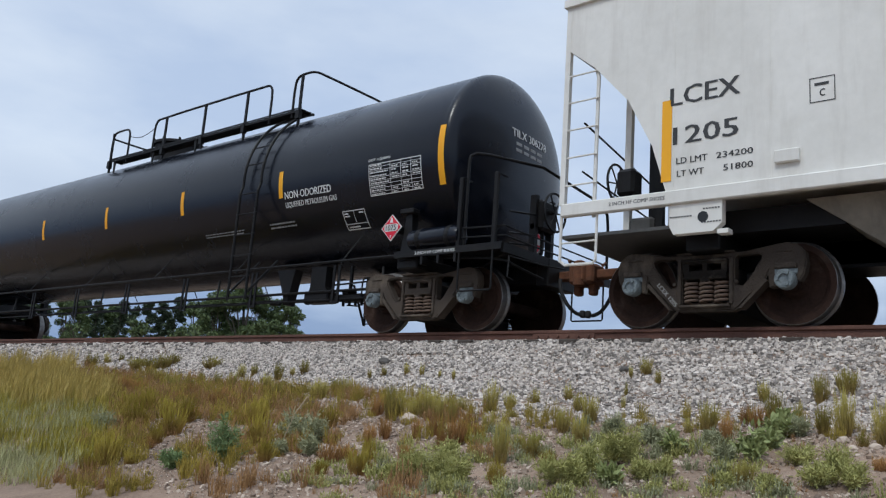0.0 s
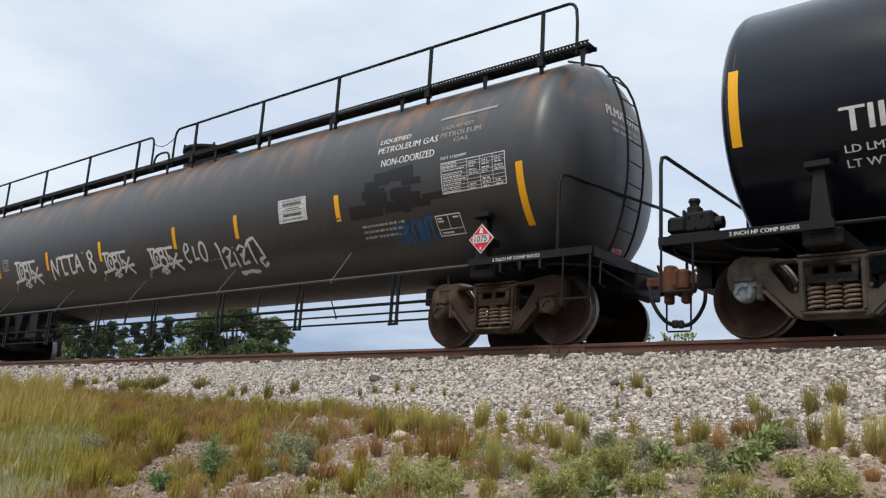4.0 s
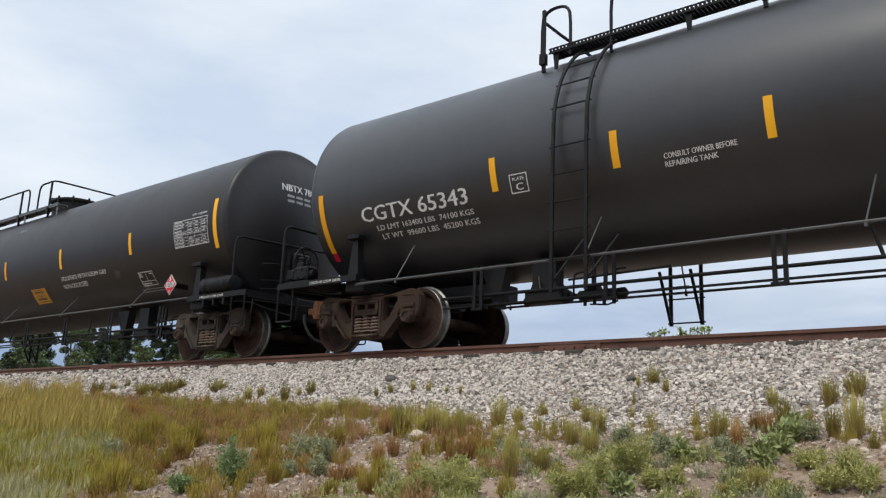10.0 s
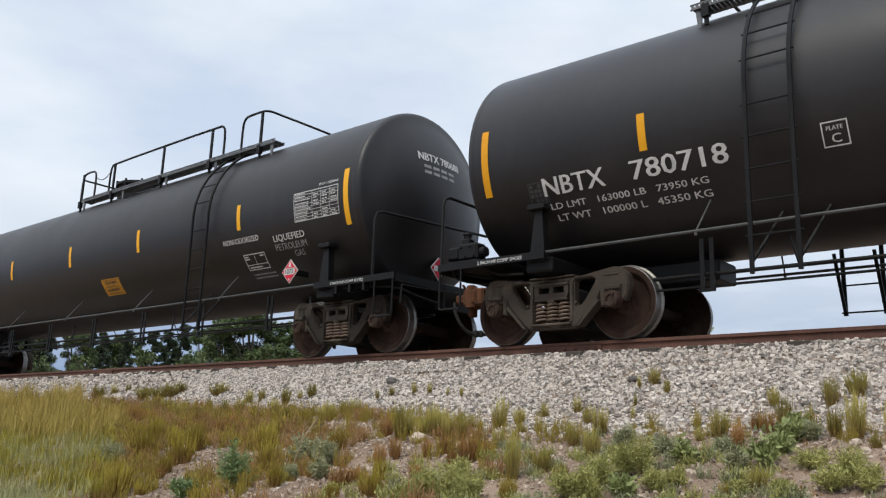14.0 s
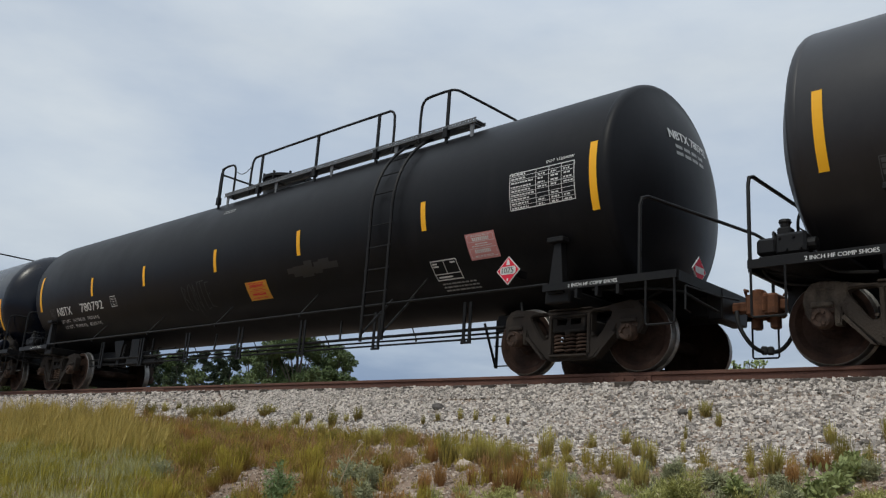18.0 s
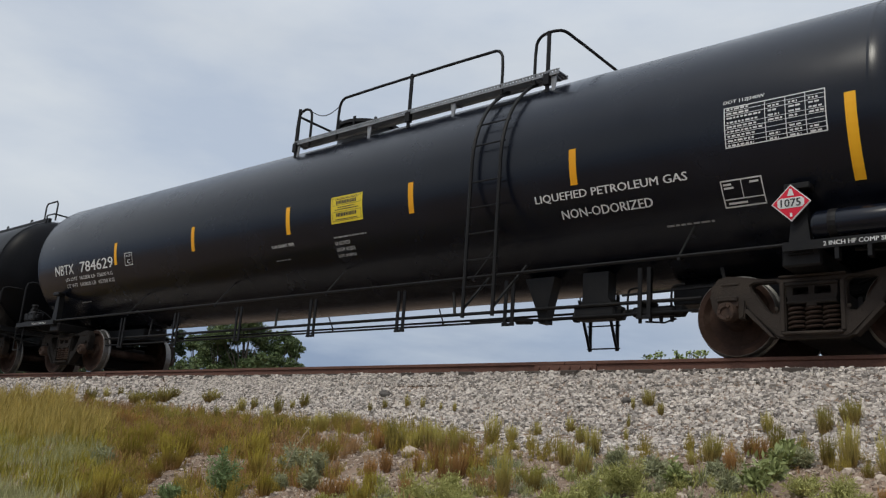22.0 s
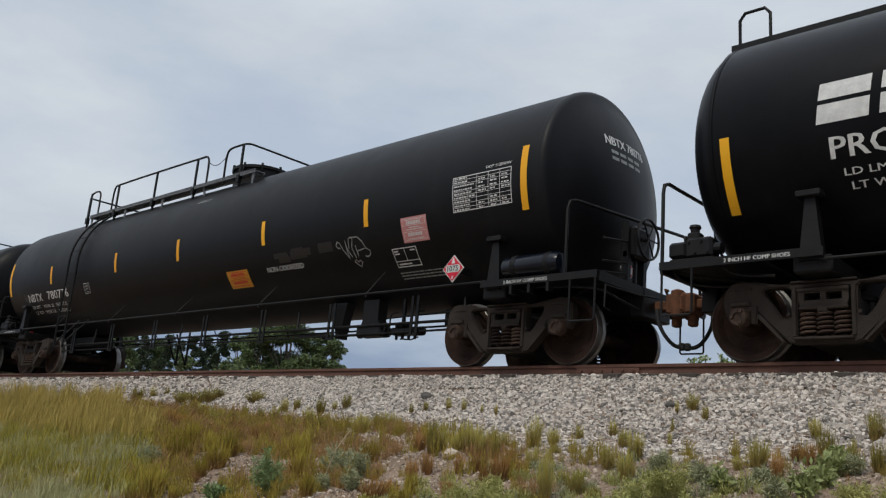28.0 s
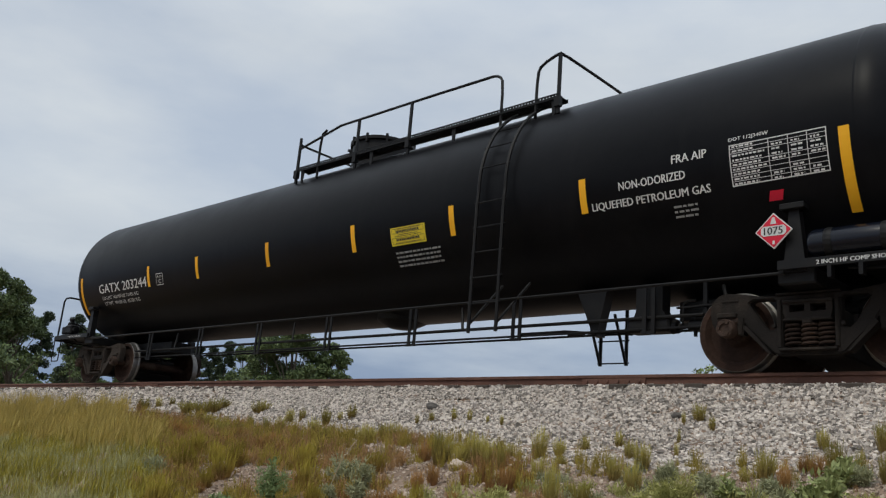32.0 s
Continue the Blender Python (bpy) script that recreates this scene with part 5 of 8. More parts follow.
def top_bar(car, L, surf, R, zc, steel):
    """The full-length rail on the tank top, with its eyes and end hoops."""
    a, b_ = L(-170.0), L(-151.75)
    part("top_beam", Build().box((a, -0.36, 4.02), (b_, -0.28, 4.20)).box((a, 0.28, 4.02), (b_, 0.36, 4.20)), steel, car, "full-length beam along the tank top")
    for x in (-158.4, -155.9, -154.4, -152.9):
        part("lifting_eye", Build().tube(arc((L(x), 4.24), 0.06, 0, 340, 10, "xz", -0.3), 0.016, 6, closed=True), steel, car)
    for x0, x1 in ((-152.1, -151.45), (-169.9, -169.5)):
        part("grab_hoop", Build().tube([(px, -0.32, pz) for px, pz in [(L(x0), 4.1), (L(x0), 4.55), (L(x0) + 0.07, 4.64), (L(x1) - 0.07, 4.64), (L(x1), 4.55), (L(x1), 4.1)]], 0.022, 8), steel, car, smooth=True)
    part("grab_hoop", Build().tube([(L(-151.55), -0.5, 3.9), (L(-151.55), -0.5, 4.2), (L(-151.5), -0.35, 4.28), (L(-151.3), 0.3, 4.22), (L(-151.25), 0.5, 4.1), (L(-151.25), 0.5, 3.8)], 0.022, 8), steel, car, smooth=True)


def block_logo(car, L, surf, R, zc, steel):
    """A company mark, kept as plain white blocks."""
    b = Build()
    n, x0, x1, z0, z1 = 6, -168.6, -164.9, 2.37, 2.82
    step = (x1 - x0) / n
    for k in range(n):
        a, c = L(x0) + k * step + 0.03, L(x0) + (k + 1) * step - 0.07
        patch(b, a, c, z0, z0 + 0.21, surf, 0.005, 0, 3, 0.12)
        patch(b, a + 0.03, c + 0.03, z0 + 0.26, z1, surf, 0.005, 0, 3, 0.12)
    part("block_mark", b, WHITE, car, "large white block mark with rust stains")


def white_mark(x0, x1, z0, z1, mat=WHITE):
    def go(car, L, surf, R, zc, steel):
        part("paint_mark", patch(Build(), L(x0), L(x1), z0, z1, surf, 0.006, 0, 3, 0.3), mat, car, "small painted mark")
    return go


def red_tip(x, z):
    def go(car, L, surf, R, zc, steel):
        part("reflector", patch(Build(), L(x) - 0.055, L(x) + 0.055, z - 0.11, z - 0.003, surf, 0.005, 0, 2), RED, car, "red end of the reflector stripe")
    return go


def label_panel(x0, x1, z0, z1):
    def go(car, L, surf, R, zc, steel):
        part("label_panel", patch(Build(), L(x0), L(x1), z0, z1, surf, 0.003, 0, 2), WHITE, car, "white label panel behind black lettering")
    return go


GLOSSY, MATT, GREY, SATIN = "glossy black steel tank", "dull black insulated jacket with flat heads", "dark grey insulated jacket", "satin black steel tank"
SPECS = [
    dict(pz=1.03, struts=(-22.49, 2.62), xc=-16.67, half=9.2, r=1.50, zc=2.58, head=0.36, paint=BLACK_GLOSS, kit="grey", tank_label=GLOSSY, brake="r",
         label="glossy black liquefied gas tank car with yellow stripes and white stencils",
         trucks=(-25.02, -8.11), ends=(-27.15, -5.95), ladders=(-11.76,), walk=(-17.69, -11.22), dome=(-16.78, 0.62, 4.6), valve=-10.6, reservoir=-8.05,
         rails=(cross_rail(-17.81), hoop(-17.81, -17.08), hoop(-16.07, -12.13), long_rail(-11.49, -10.97)), posts=(-17.79, -15.64, -14.24, -12.87, -11.30),
         chains=(((-17.12, 4.47), (-16.07, 4.47)),), welds=(-9.18, 9.18, 8.4, 5.6, 2.8, 0.0, -2.8, -5.6),
         stripes=(-11.0, -13.89, -16.69, -19.52, -22.38), sz=(2.20, 2.65), end_stripes=(-7.5, -25.84), esz=(2.01, 2.87),
         text=(("TILX 306278", -24.78, -22.65, 1.98, 2.22), ("NON-ODORIZED", -10.9, -9.78, 2.17, 2.29), ("LIQUEFIED PETROLEUM GAS", -10.9, -9.67, 2.02, 2.12),
               ("LD LMT 163200 LB  74000 KG", -24.78, -23.06, 1.79, 1.86), ("LT WT  99800 LB  45300 KG", -24.78, -23.1, 1.66, 1.73)),
         bars=((-13.3, -12.15, 1.74, 1.82, 1, 2), (-11.42, -10.75, 1.74, 1.85, 1, 2)), table=(-8.93, -7.87, 2.0, 2.47), box=(-9.62, -9.13, 1.59, 1.86), plate=(-22.23, -21.97, 1.985, 2.2), placard=(-8.36, 1.44), head_text="TILX 306278", head_at=(-0.32, 0.63, 3.02, 3.15), grab_posts=True),
    dict(pz=1, struts=(-43.55, 2.87), xc=-37.79, half=9.33, head=0.62, paint=RUST_JACKET, kit="rust", tank_label="grey-black jacket with rust running from the top", pipe=PIPE_GREY, rod=0.43,
         label="weathered grey-black tank car with rust stains and white graffiti",
         trucks=(-46.25, -29.27), ends=(-48.2, -27.15), walk=(-47.46, -27.91), dome=(-37.75, 0.66, 4.60), valve=-43.0, outlet=-42.4,
         rails=(hoop(-47.48, -38.31), hoop(-37.54, -28.10), hoop(-46.85, -46.42, 4.28), hoop(-38.22, -37.66, 4.2)), posts=(-47.4, -45.05, -43.02, -40.96, -38.89, -36.80, -34.73, -32.73, -30.69, -28.65),
         chains=(((-38.31, 4.47), (-37.54, 4.47)),),
         stripes=(-32.05, -34.57, -36.43, -39.09, -41.35, -43.74), sz=(1.93, 2.32), end_stripes=(-28.65, -46.93), esz=(1.53, 2.30),
         text=(("PLMX 137009", -45.96, -43.93, 2.04, 2.24), ("LIQUEFIED", -31.2, -30.6, 2.98, 3.07), ("PETROLEUM GAS", -31.2, -30.05, 2.83, 2.93), ("NON-ODORIZED", -31.1, -30.08, 2.61, 2.72),
               ("LIQUEFIED", -30.0, -29.45, 2.98, 3.05, WORN_WHITE), ("PETROLEUM", -30.0, -29.3, 2.86, 2.94, WORN_WHITE), ("GAS", -29.75, -29.5, 2.76, 2.83, WORN_WHITE),
               ("LD LMT  156000 LB  70750 KG", -45.9, -44.0, 1.87, 1.94), ("LT WT  107000 LB  48550 KG", -45.9, -44.0, 1.73, 1.80)),
         bars=((-31.6, -30.75, 1.62, 1.84, 1, 3),), table=(-29.95, -28.86, 2.05, 2.48), box=(-30.18, -29.73, 1.54, 1.80), plate=(-43.5, -43.25, 2.07, 2.32), placard=(-29.22, 1.33),
         signs=((-33.42, -32.74, 2.04, 2.41, WHITE, DARK_INK),), head_text="PLMX 137009",
         extra=(tag("G", -43.0, -41.65, 1.62, 2.22, 0.055, SPRAY), tag("NTTA'8", -41.2, -39.35, 1.80, 2.14, 0.06, SPRAY), tag("G", -39.1, -37.9, 1.58, 2.08, 0.05, SPRAY),
                tag("G", -37.45, -36.3, 1.53, 2.01, 0.05, SPRAY), tag("eLO...", -36.22, -35.2, 1.66, 1.98, 0.045, SPRAY), tag("lZiZP", -35.22, -34.15, 1.50, 1.84, 0.05, SPRAY), tag("y", -34.75, -34.35, 1.42, 1.52, 0.045, SPRAY),
                tag("G", -47.0, -46.3, 1.45, 2.02, 0.05, SPRAY), tag("EOBSE", -33.6, -32.4, 1.60, 1.82, 0.02, DIM_SPRAY), tag("KOE", -32.55, -32.0, 1.78, 1.98, 0.02, DIM_SPRAY),
                tag("NOSE", -31.9, -31.0, 1.45, 1.62, 0.025, DIM_SPRAY), tag("SKONT", -30.95, -30.2, 1.52, 1.78, 0.05, BLUE_SPRAY, label="blue spray-painted scrawl"),
                blot(-31.6, -30.3, 2.15, 2.5, PATCH_BLACK, "fresh black paint-out patch", 3), blot(-31.7, -30.0, 1.98, 2.1, PATCH_BLACK, "fresh black paint-out patch", 5),
                white_mark(-30.1, -29.1, 3.18, 3.22, WORN_WHITE), end_ladder(-0.25, 0.2, 0.62))),
    dict(pz=0.93, struts=(-59.79, 3.14), xc=-58.81, half=9.10, head=0.62, flat=True, square=0, paint=GREY_JACKET, kit="rust", tank_label=GREY, brake="l", pipe=PIPE_GREY,
         label="dark grey jacketed tank car with yellow stripes and an orange notice",
         trucks=(-67.0, -50.43), ends=(-69.12, -48.2), ladders=(-63.13,), walk=(-63.72, -57.77), dome=(-58.85, 0.68, 4.62), valve=-63.9, outlet=-57.4,
         rails=(hoop(-63.85, -63.39, 4.61), cross_rail(-63.85), [(-62.77, 3.71), (-62.77, 4.47), (-62.71, 4.59), (-62.58, 4.64), (-57.85, 4.66), (-57.74, 4.66, -0.98), (-57.72, 4.66, -0.88), (-57.72, 4.66, 0.93), (-57.72, 4.5, 1.04), (-57.72, 3.8, 1.04)]), posts=(-63.82, -60.77, -59.34, -58.29, -57.72),
         stripes=(-53.48, -55.24, -57.09, -60.64, -62.49, -64.31), sz=(1.97, 2.41), end_stripes=(-49.8, -67.72), esz=(1.55, 2.42),
         text=(("CGTX 65343", -66.86, -64.8, 1.89, 2.1), ("NON ODORIZED", -53.33, -52.3, 2.27, 2.36), ("LIQUIFIED", -53.33, -52.65, 2.14, 2.24), ("PETROLEUM GAS", -53.33, -52.05, 2.03, 2.12), ("FRA AIP", -51.55, -51.05, 2.26, 2.36),
               ("CONSULT OWNER BEFORE", -61.88, -61.02, 1.97, 2.03), ("REPAIRING TANK", -61.88, -61.25, 1.88, 1.94), ("1/2 INCH CERAMIC FIBER INSULATION", -54.95, -53.75, 1.93, 2.0),
               ("LD LMT 163400 LBS  74100 KGS", -66.6, -64.75, 1.75, 1.82), ("LT WT  99600 LBS  45200 KGS", -66.55, -64.7, 1.63, 1.70)),
         bars=((-53.7, -53.0, 1.86, 1.96, 1, 2), (-51.9, -51.2, 1.75, 1.95, 1, 3)), table=(-50.96, -49.95, 2.0, 2.44), plate=(-64.06, -63.78, 1.9, 2.14), placard=(-50.65, 1.41),
         signs=((-54.87, -54.09, 1.56, 1.81, SIGN_ORANGE, DARK_INK),), head_text="CGTX 65343", extra=(red_tip(-49.8, 1.55), red_tip(-67.72, 1.55), white_mark(-52.1, -51.95, 2.62, 2.76),)),
    dict(pz=1.065, struts=(-82.2, 2.95), xc=-79.33, half=8.95, head=0.50, flat=True, paint=BLACK_MATT, kit="dust", tank_label=MATT, brake="r", pipe=PIPE_GREY,
         label="dull black jacketed tank car with an orange notice and tall ladder", deck=GREY_DECK, deck_label="grey steel grated walkway along the tank top",
         trucks=(-87.27, -71.15), ends=(-89.28, -69.12), ladders=(-84.33,), walk=(-85.28, -78.00), dome=(-79.4, 0.66, 4.56), valve=-73.9, reservoir=-70.95,
         rails=(hoop(-85.14, -84.52), cross_rail(-85.14), hoop(-83.94, -79.75), long_rail(-79.22, -78.41)), posts=(-85.09, -83.58, -81.83, -80.21, -78.56),
         stripes=(-73.52, -76.5, -79.36, -82.22, -85.74), sz=(2.11, 2.55), end_stripes=(-70.6, -88.05), esz=(1.93, 2.83),
         text=(("NBTX", -87.19, -86.31, 1.82, 2.03), ("780718", -85.95, -84.77, 1.82, 2.03), ("LIQUEFIED PETROLEUM GAS", -76.6, -74.62, 1.84, 1.94), ("NON-ODORIZED", -76.6, -75.52, 1.69, 1.78),
               ("LD LMT   163000 LB   73950 KG", -87.15, -85.05, 1.66, 1.73), ("LT WT   100000 L   45350 KG", -87.1, -85.05, 1.53, 1.60)),
         bars=((-73.6, -72.6, 1.40, 1.48, 1, 2), (-79.3, -78.9, 3.32, 3.40, 1, 2)), table=(-71.92, -70.82, 2.05, 2.55), dot=0.62, box=(-73.46, -72.93, 1.51, 1.76), plate=(-83.78, -83.52, 1.78, 2.02), placard=(-71.91, 1.35),
         signs=((-78.2, -77.5, 1.48, 1.79, SIGN_ORANGE, DARK_INK),), head_text="NBTX 780718", extra=(blot(-87.05, -86.45, 1.9, 1.95, PATCH_BLACK, "fresh black paint-out patch under the letters", 21), white_mark(-74.32, -74.12, 1.72, 1.86, DIM_SPRAY))),
    dict(pz=1.055, struts=(-105.45, 2.86), xc=-99.66, half=9.09, r=1.545, head=0.50, flat=True, paint=BLACK_MATT, kit="dust", tank_label=MATT, brake="l", pipe=PIPE_GREY,
         label="dull black jacketed tank car with worn lettering and orange notice", deck=GREY_DECK, deck_label="grey steel grated walkway along the tank top",
         trucks=(-107.8, -91.3), ends=(-109.73, -89.28), ladders=(-94.63,), walk=(-100.47, -93.28), dome=(-99.7, 0.66, 4.56), valve=-104.9,
         rails=(hoop(-100.57, -99.94), cross_rail(-100.57), hoop(-99.28, -94.89), long_rail(-94.32, -93.60)), posts=(-100.54, -99.10, -97.07, -95.32, -93.73),
         chains=(((-99.94, 4.47), (-99.28, 4.47)),),
         stripes=(-93.5, -96.82, -99.66, -102.62, -105.48), sz=(2.20, 2.65), end_stripes=(-90.76, -108.48), esz=(1.94, 2.82),
         text=(("NBTX", -107.42, -106.59, 1.82, 2.01), ("780680", -106.2, -104.93, 1.85, 2.05), ("NON-ODORIZED", -94.0, -93.0, 1.98, 2.07), ("LIQUEFIED", -92.62, -91.83, 1.88, 2.0), ("PETROLEUM", -92.62, -91.83, 1.76, 1.86, WORN_WHITE), ("GAS", -92.2, -91.95, 1.64, 1.73, WORN_WHITE),
               ("LD LMT   162500 LB   73700 KG", -107.35, -105.3, 1.67, 1.74), ("LT WT   100500 LB   45600 KG", -107.3, -105.3, 1.54, 1.61)),
         bars=((-93.5, -92.9, 1.40, 1.50, 1, 2),), table=(-92.0, -90.93, 2.13, 2.60), dot=0.62, box=(-93.54, -92.96, 1.54, 1.79), plate=(-104.67, -104.4, 1.82, 2.06), placard=(-92.05, 1.32),
         signs=((-98.5, -97.78, 1.51, 1.82, SIGN_ORANGE, DARK_INK),), head_text="NBTX 780680"),
    dict(pz=1.085, struts=(-119.96, 2.68), xc=-120.02, half=8.88, r=1.545, head=0.50, flat=True, paint=DIMMED_BLACK, kit="dark", tank_label=MATT, brake="l", pipe=BLACK_STEEL,
         label="dull black jacketed tank car with a faded red label", deck=GREY_DECK, deck_label="grey steel grated walkway along the tank top",
         trucks=(-127.95, -111.9), ends=(-130.03, -109.73), ladders=(-115.25,), walk=(-120.86, -113.77), dome=(-120.17, 0.6, 4.6), valve=-124.4,
         rails=(hoop(-121.15, -120.58), cross_rail(-121.15), hoop(-119.98, -115.68), long_rail(-115.04, -114.28)), posts=(-121.10, -119.62, -117.80, -116.09, -114.41),
         chains=(((-120.58, 4.47), (-119.98, 4.47)),),
         stripes=(-114.31, -117.41, -120.11, -123.0, -125.57), sz=(2.13, 2.57), end_stripes=(-111.27, -128.61), esz=(1.98, 2.88),
         text=(("NBTX", -127.67, -126.84, 1.81, 2.0), ("780792", -126.32, -125.1, 1.82, 2.01), ("LD LMT   163100 LB   74000 KG", -127.6, -125.5, 1.64, 1.71), ("LT WT   99900 LB   45300 KG", -127.55, -125.5, 1.51, 1.58)),
         bars=((-114.3, -113.6, 1.30, 1.42, 1, 3), (-120.4, -120.0, 3.40, 3.50, 1, 2)), table=(-112.63, -111.55, 2.16, 2.68), dot=0.62, box=(-114.35, -113.82, 1.44, 1.70), plate=(-124.68, -124.42, 1.82, 2.05), placard=(-112.64, 1.33),
         signs=((-119.2, -118.52, 1.53, 1.84, SIGN_ORANGE, RED), (-113.53, -112.98, 1.63, 1.97, PINK, WHITE)), head_text="NBTX 780792",
         extra=(tag("BONTE", -121.5, -120.4, 1.5, 2.0, 0.012, DIM_SPRAY, label="faint grey scrawl"), blot(-117.6, -116.2, 1.85, 1.95, PATCH_BLACK, "fresh black paint-out patch", 9))),
    dict(pz=1.06, struts=(-145.02, 2.9), xc=-140.24, half=8.86, r=1.54, head=0.72, paint=BLACK_GLOSS, kit="dark", tank_label=GLOSSY, brake="r", deck=GREY_STEEL, deck_label="galvanized walkway along the tank top",
         label="shiny black liquefied gas tank car with bright yellow notice",
         trucks=(-148.2, -132.12), ends=(-150.3, -130.03), ladders=(-136.17,), walk=(-140.9, -135.33), dome=(-140.15, 0.64, 4.56), valve=-134.8, reservoir=-132.0,
         rails=(hoop(-140.88, -140.5, 4.59), cross_rail(-140.88), hoop(-139.80, -136.32, 4.59), long_rail(-135.75, -135.31, 4.61)), posts=(-140.85, -138.13, -135.53),
         chains=(((-140.50, 4.50), (-139.80, 4.45)),), welds=(-8.88, 8.88, 5.3, 1.8, -1.8, -5.3),
         stripes=(-134.78, -137.5, -140.24, -142.96, -145.72), sz=(2.10, 2.55), end_stripes=(-131.54,), esz=(1.70, 2.56),
         text=(("NBTX", -148.32, -147.49, 2.07, 2.28), ("784629", -147.2, -145.83, 2.07, 2.29), ("LIQUEFIED PETROLEUM GAS", -135.38, -133.32, 1.93, 2.04), ("NON-ODORIZED", -135.03, -133.79, 1.73, 1.83),
               ("0.5 IN CERAMIC FIBER", -140.72, -140.15, 1.92, 1.97), ("62-6527CIT", -139.19, -138.85, 1.83, 1.88), ("GNGM  07-2015", -139.19, -138.78, 1.74, 1.79), ("LOT: R50750", -139.19, -138.8, 1.66, 1.70),
               ("LD LMT  162200 LB  73600 KG", -147.9, -145.9, 1.93, 2.0), ("LT WT  100800 LB  45700 KG", -147.9, -145.9, 1.80, 1.87), ("JACK", -132.25, -132.0, 1.32, 1.37), ("HERE", -132.25, -132.0, 1.25, 1.30)),
         bars=((-139.19, -138.47, 1.92, 1.97, 1, 1), (-133.7, -133.1, 1.50, 1.54, 1, 1), (-140.7, -140.3, 1.72, 1.75, 1, 1), (-147.6, -147.2, 1.48, 1.52, 1, 1)), table=(-132.84, -131.77, 2.2, 2.66), box=(-132.96, -132.5, 1.61, 1.88), plate=(-145.36, -145.08, 2.05, 2.3), placard=(-132.17, 1.49),
         signs=((-139.19, -138.49, 2.14, 2.56, SIGN_YELLOW, DARK_INK),), head_text="NBTX 784629"),
    dict(pz=0.955, xc=-160.64, half=9.02, head=0.68, paint=BLACK_SATIN, kit="dark", tank_label=SATIN, brake="l",
         label="satin black tank car with a large white block mark",
         trucks=(-168.7, -152.4), ends=(-170.8, -150.3), walk=(-162.5, -159.3), dome=(-160.55, 0.62, 4.55), valve=-164.9, rail_y=-0.62, deck_z=4.05,
         rails=([(-162.38, 3.95), (-162.38, 4.84), (-161.8, 4.92), (-159.7, 4.92), (-159.4, 4.86), (-159.13, 4.68), (-159.08, 3.95)], hoop(-162.3, -161.65, 4.45, 3.95)), posts=(-162.38, -160.75, -159.7),
         welds=(-9.1, 9.1, 6.9, 3.4, 0.0, -3.4, -6.9),
         stripes=(-153.91, -155.94, -159.24, -162.55, -165.82), sz=(1.98, 2.41), end_stripes=(-151.7, -169.57), esz=(1.61, 2.43),
         text=(("PROX 31375", -168.45, -166.55, 2.0, 2.22), ("LIQUEFIED PETROLEUM GAS", -155.8, -154.12, 1.84, 1.94, DARK_INK), ("NOT ODORIZED", -155.27, -154.57, 1.70, 1.80, DARK_INK),
               ("LD LMT 174400 LB 79100 KG", -168.35, -166.4, 1.83, 1.90), ("LT WT  88600 LB 40200 KG", -168.3, -166.4, 1.70, 1.77), ("NEW  11-13", -168.0, -167.2, 1.57, 1.64)),
         bars=((-158.1, -157.55, 1.90, 2.12, 1, 4),), table=(-152.84, -151.77, 2.0, 2.49), box=(-153.94, -153.5, 1.66, 1.91), plate=(-164.3, -164.05, 2.45, 2.7), placard=(-152.56, 1.42),
         signs=((-156.67, -155.93, 1.55, 1.77, SIGN_ORANGE, DARK_INK),), head_text="PROX 31375", head_at=(-0.52, 0.48, 2.98, 3.12), extra=(label_panel(-155.88, -154.05, 1.82, 1.96), label_panel(-155.35, -154.5, 1.68, 1.815), top_bar, block_logo, end_ladder(0.22, 0.62, 0.68))),
    dict(pz=1.075, struts=(-181.17, 2.85), xc=-181.12, half=8.97, r=1.545, head=0.50, flat=True, paint=DIMMED_BLACK, kit="dark", tank_label=MATT, brake="r",
         label="dull black jacketed tank car with graffiti loop and faded red label", deck=GREY_DECK, deck_label="grey steel grated walkway along the tank top",
         trucks=(-189.0, -172.93), ends=(-191.1, -170.8), ladders=(-186.08,), walk=(-186.87, -179.58), dome=(-181.0, 0.68, 4.58), valve=-176.0, reservoir=-172.75,
         rails=(hoop(-187.06, -186.49), cross_rail(-187.06), hoop(-185.77, -181.43), long_rail(-180.76, -180.00)), posts=(-187.01, -185.53, -183.66, -181.90, -180.16),
         chains=(((-181.43, 4.47), (-180.76, 4.47)),),
         stripes=(-175.55, -178.32, -181.28, -183.97, -187.4), sz=(2.16, 2.60), end_stripes=(-172.39, -190.0), esz=(2.01, 2.91),
         text=(("NBTX", -188.9, -188.06, 1.80, 1.98), ("780776", -187.74, -186.53, 1.81, 2.0), ("NON-ODORIZED", -178.36, -177.3, 1.70, 1.78),
               ("LD LMT   163600 LB   74300 KG", -188.85, -186.8, 1.64, 1.71), ("LT WT   99200 LB   45000 KG", -188.8, -186.8, 1.51, 1.58)),
         bars=((-175.1, -174.2, 1.36, 1.47, 1, 3), (-181.2, -180.7, 3.42, 3.5, 1, 2)), table=(-173.68, -172.6, 2.13, 2.64), dot=0.62, box=(-175.08, -174.56, 1.52, 1.78), plate=(-185.62, -185.35, 1.81, 2.04), placard=(-173.61, 1.30),
         signs=((-179.65, -178.96, 1.52, 1.81, SIGN_ORANGE, RED), (-174.77, -174.23, 1.83, 2.19, PINK, WHITE)), head_text="NBTX 780776",
         extra=(tag("@", -176.35, -175.5, 1.60, 2.06, 0.017, WORN_WHITE, label="thin white looping scrawl"), blot(-178.0, -176.6, 1.86, 1.96, PATCH_BLACK, "fresh black paint-out patch", 11))),
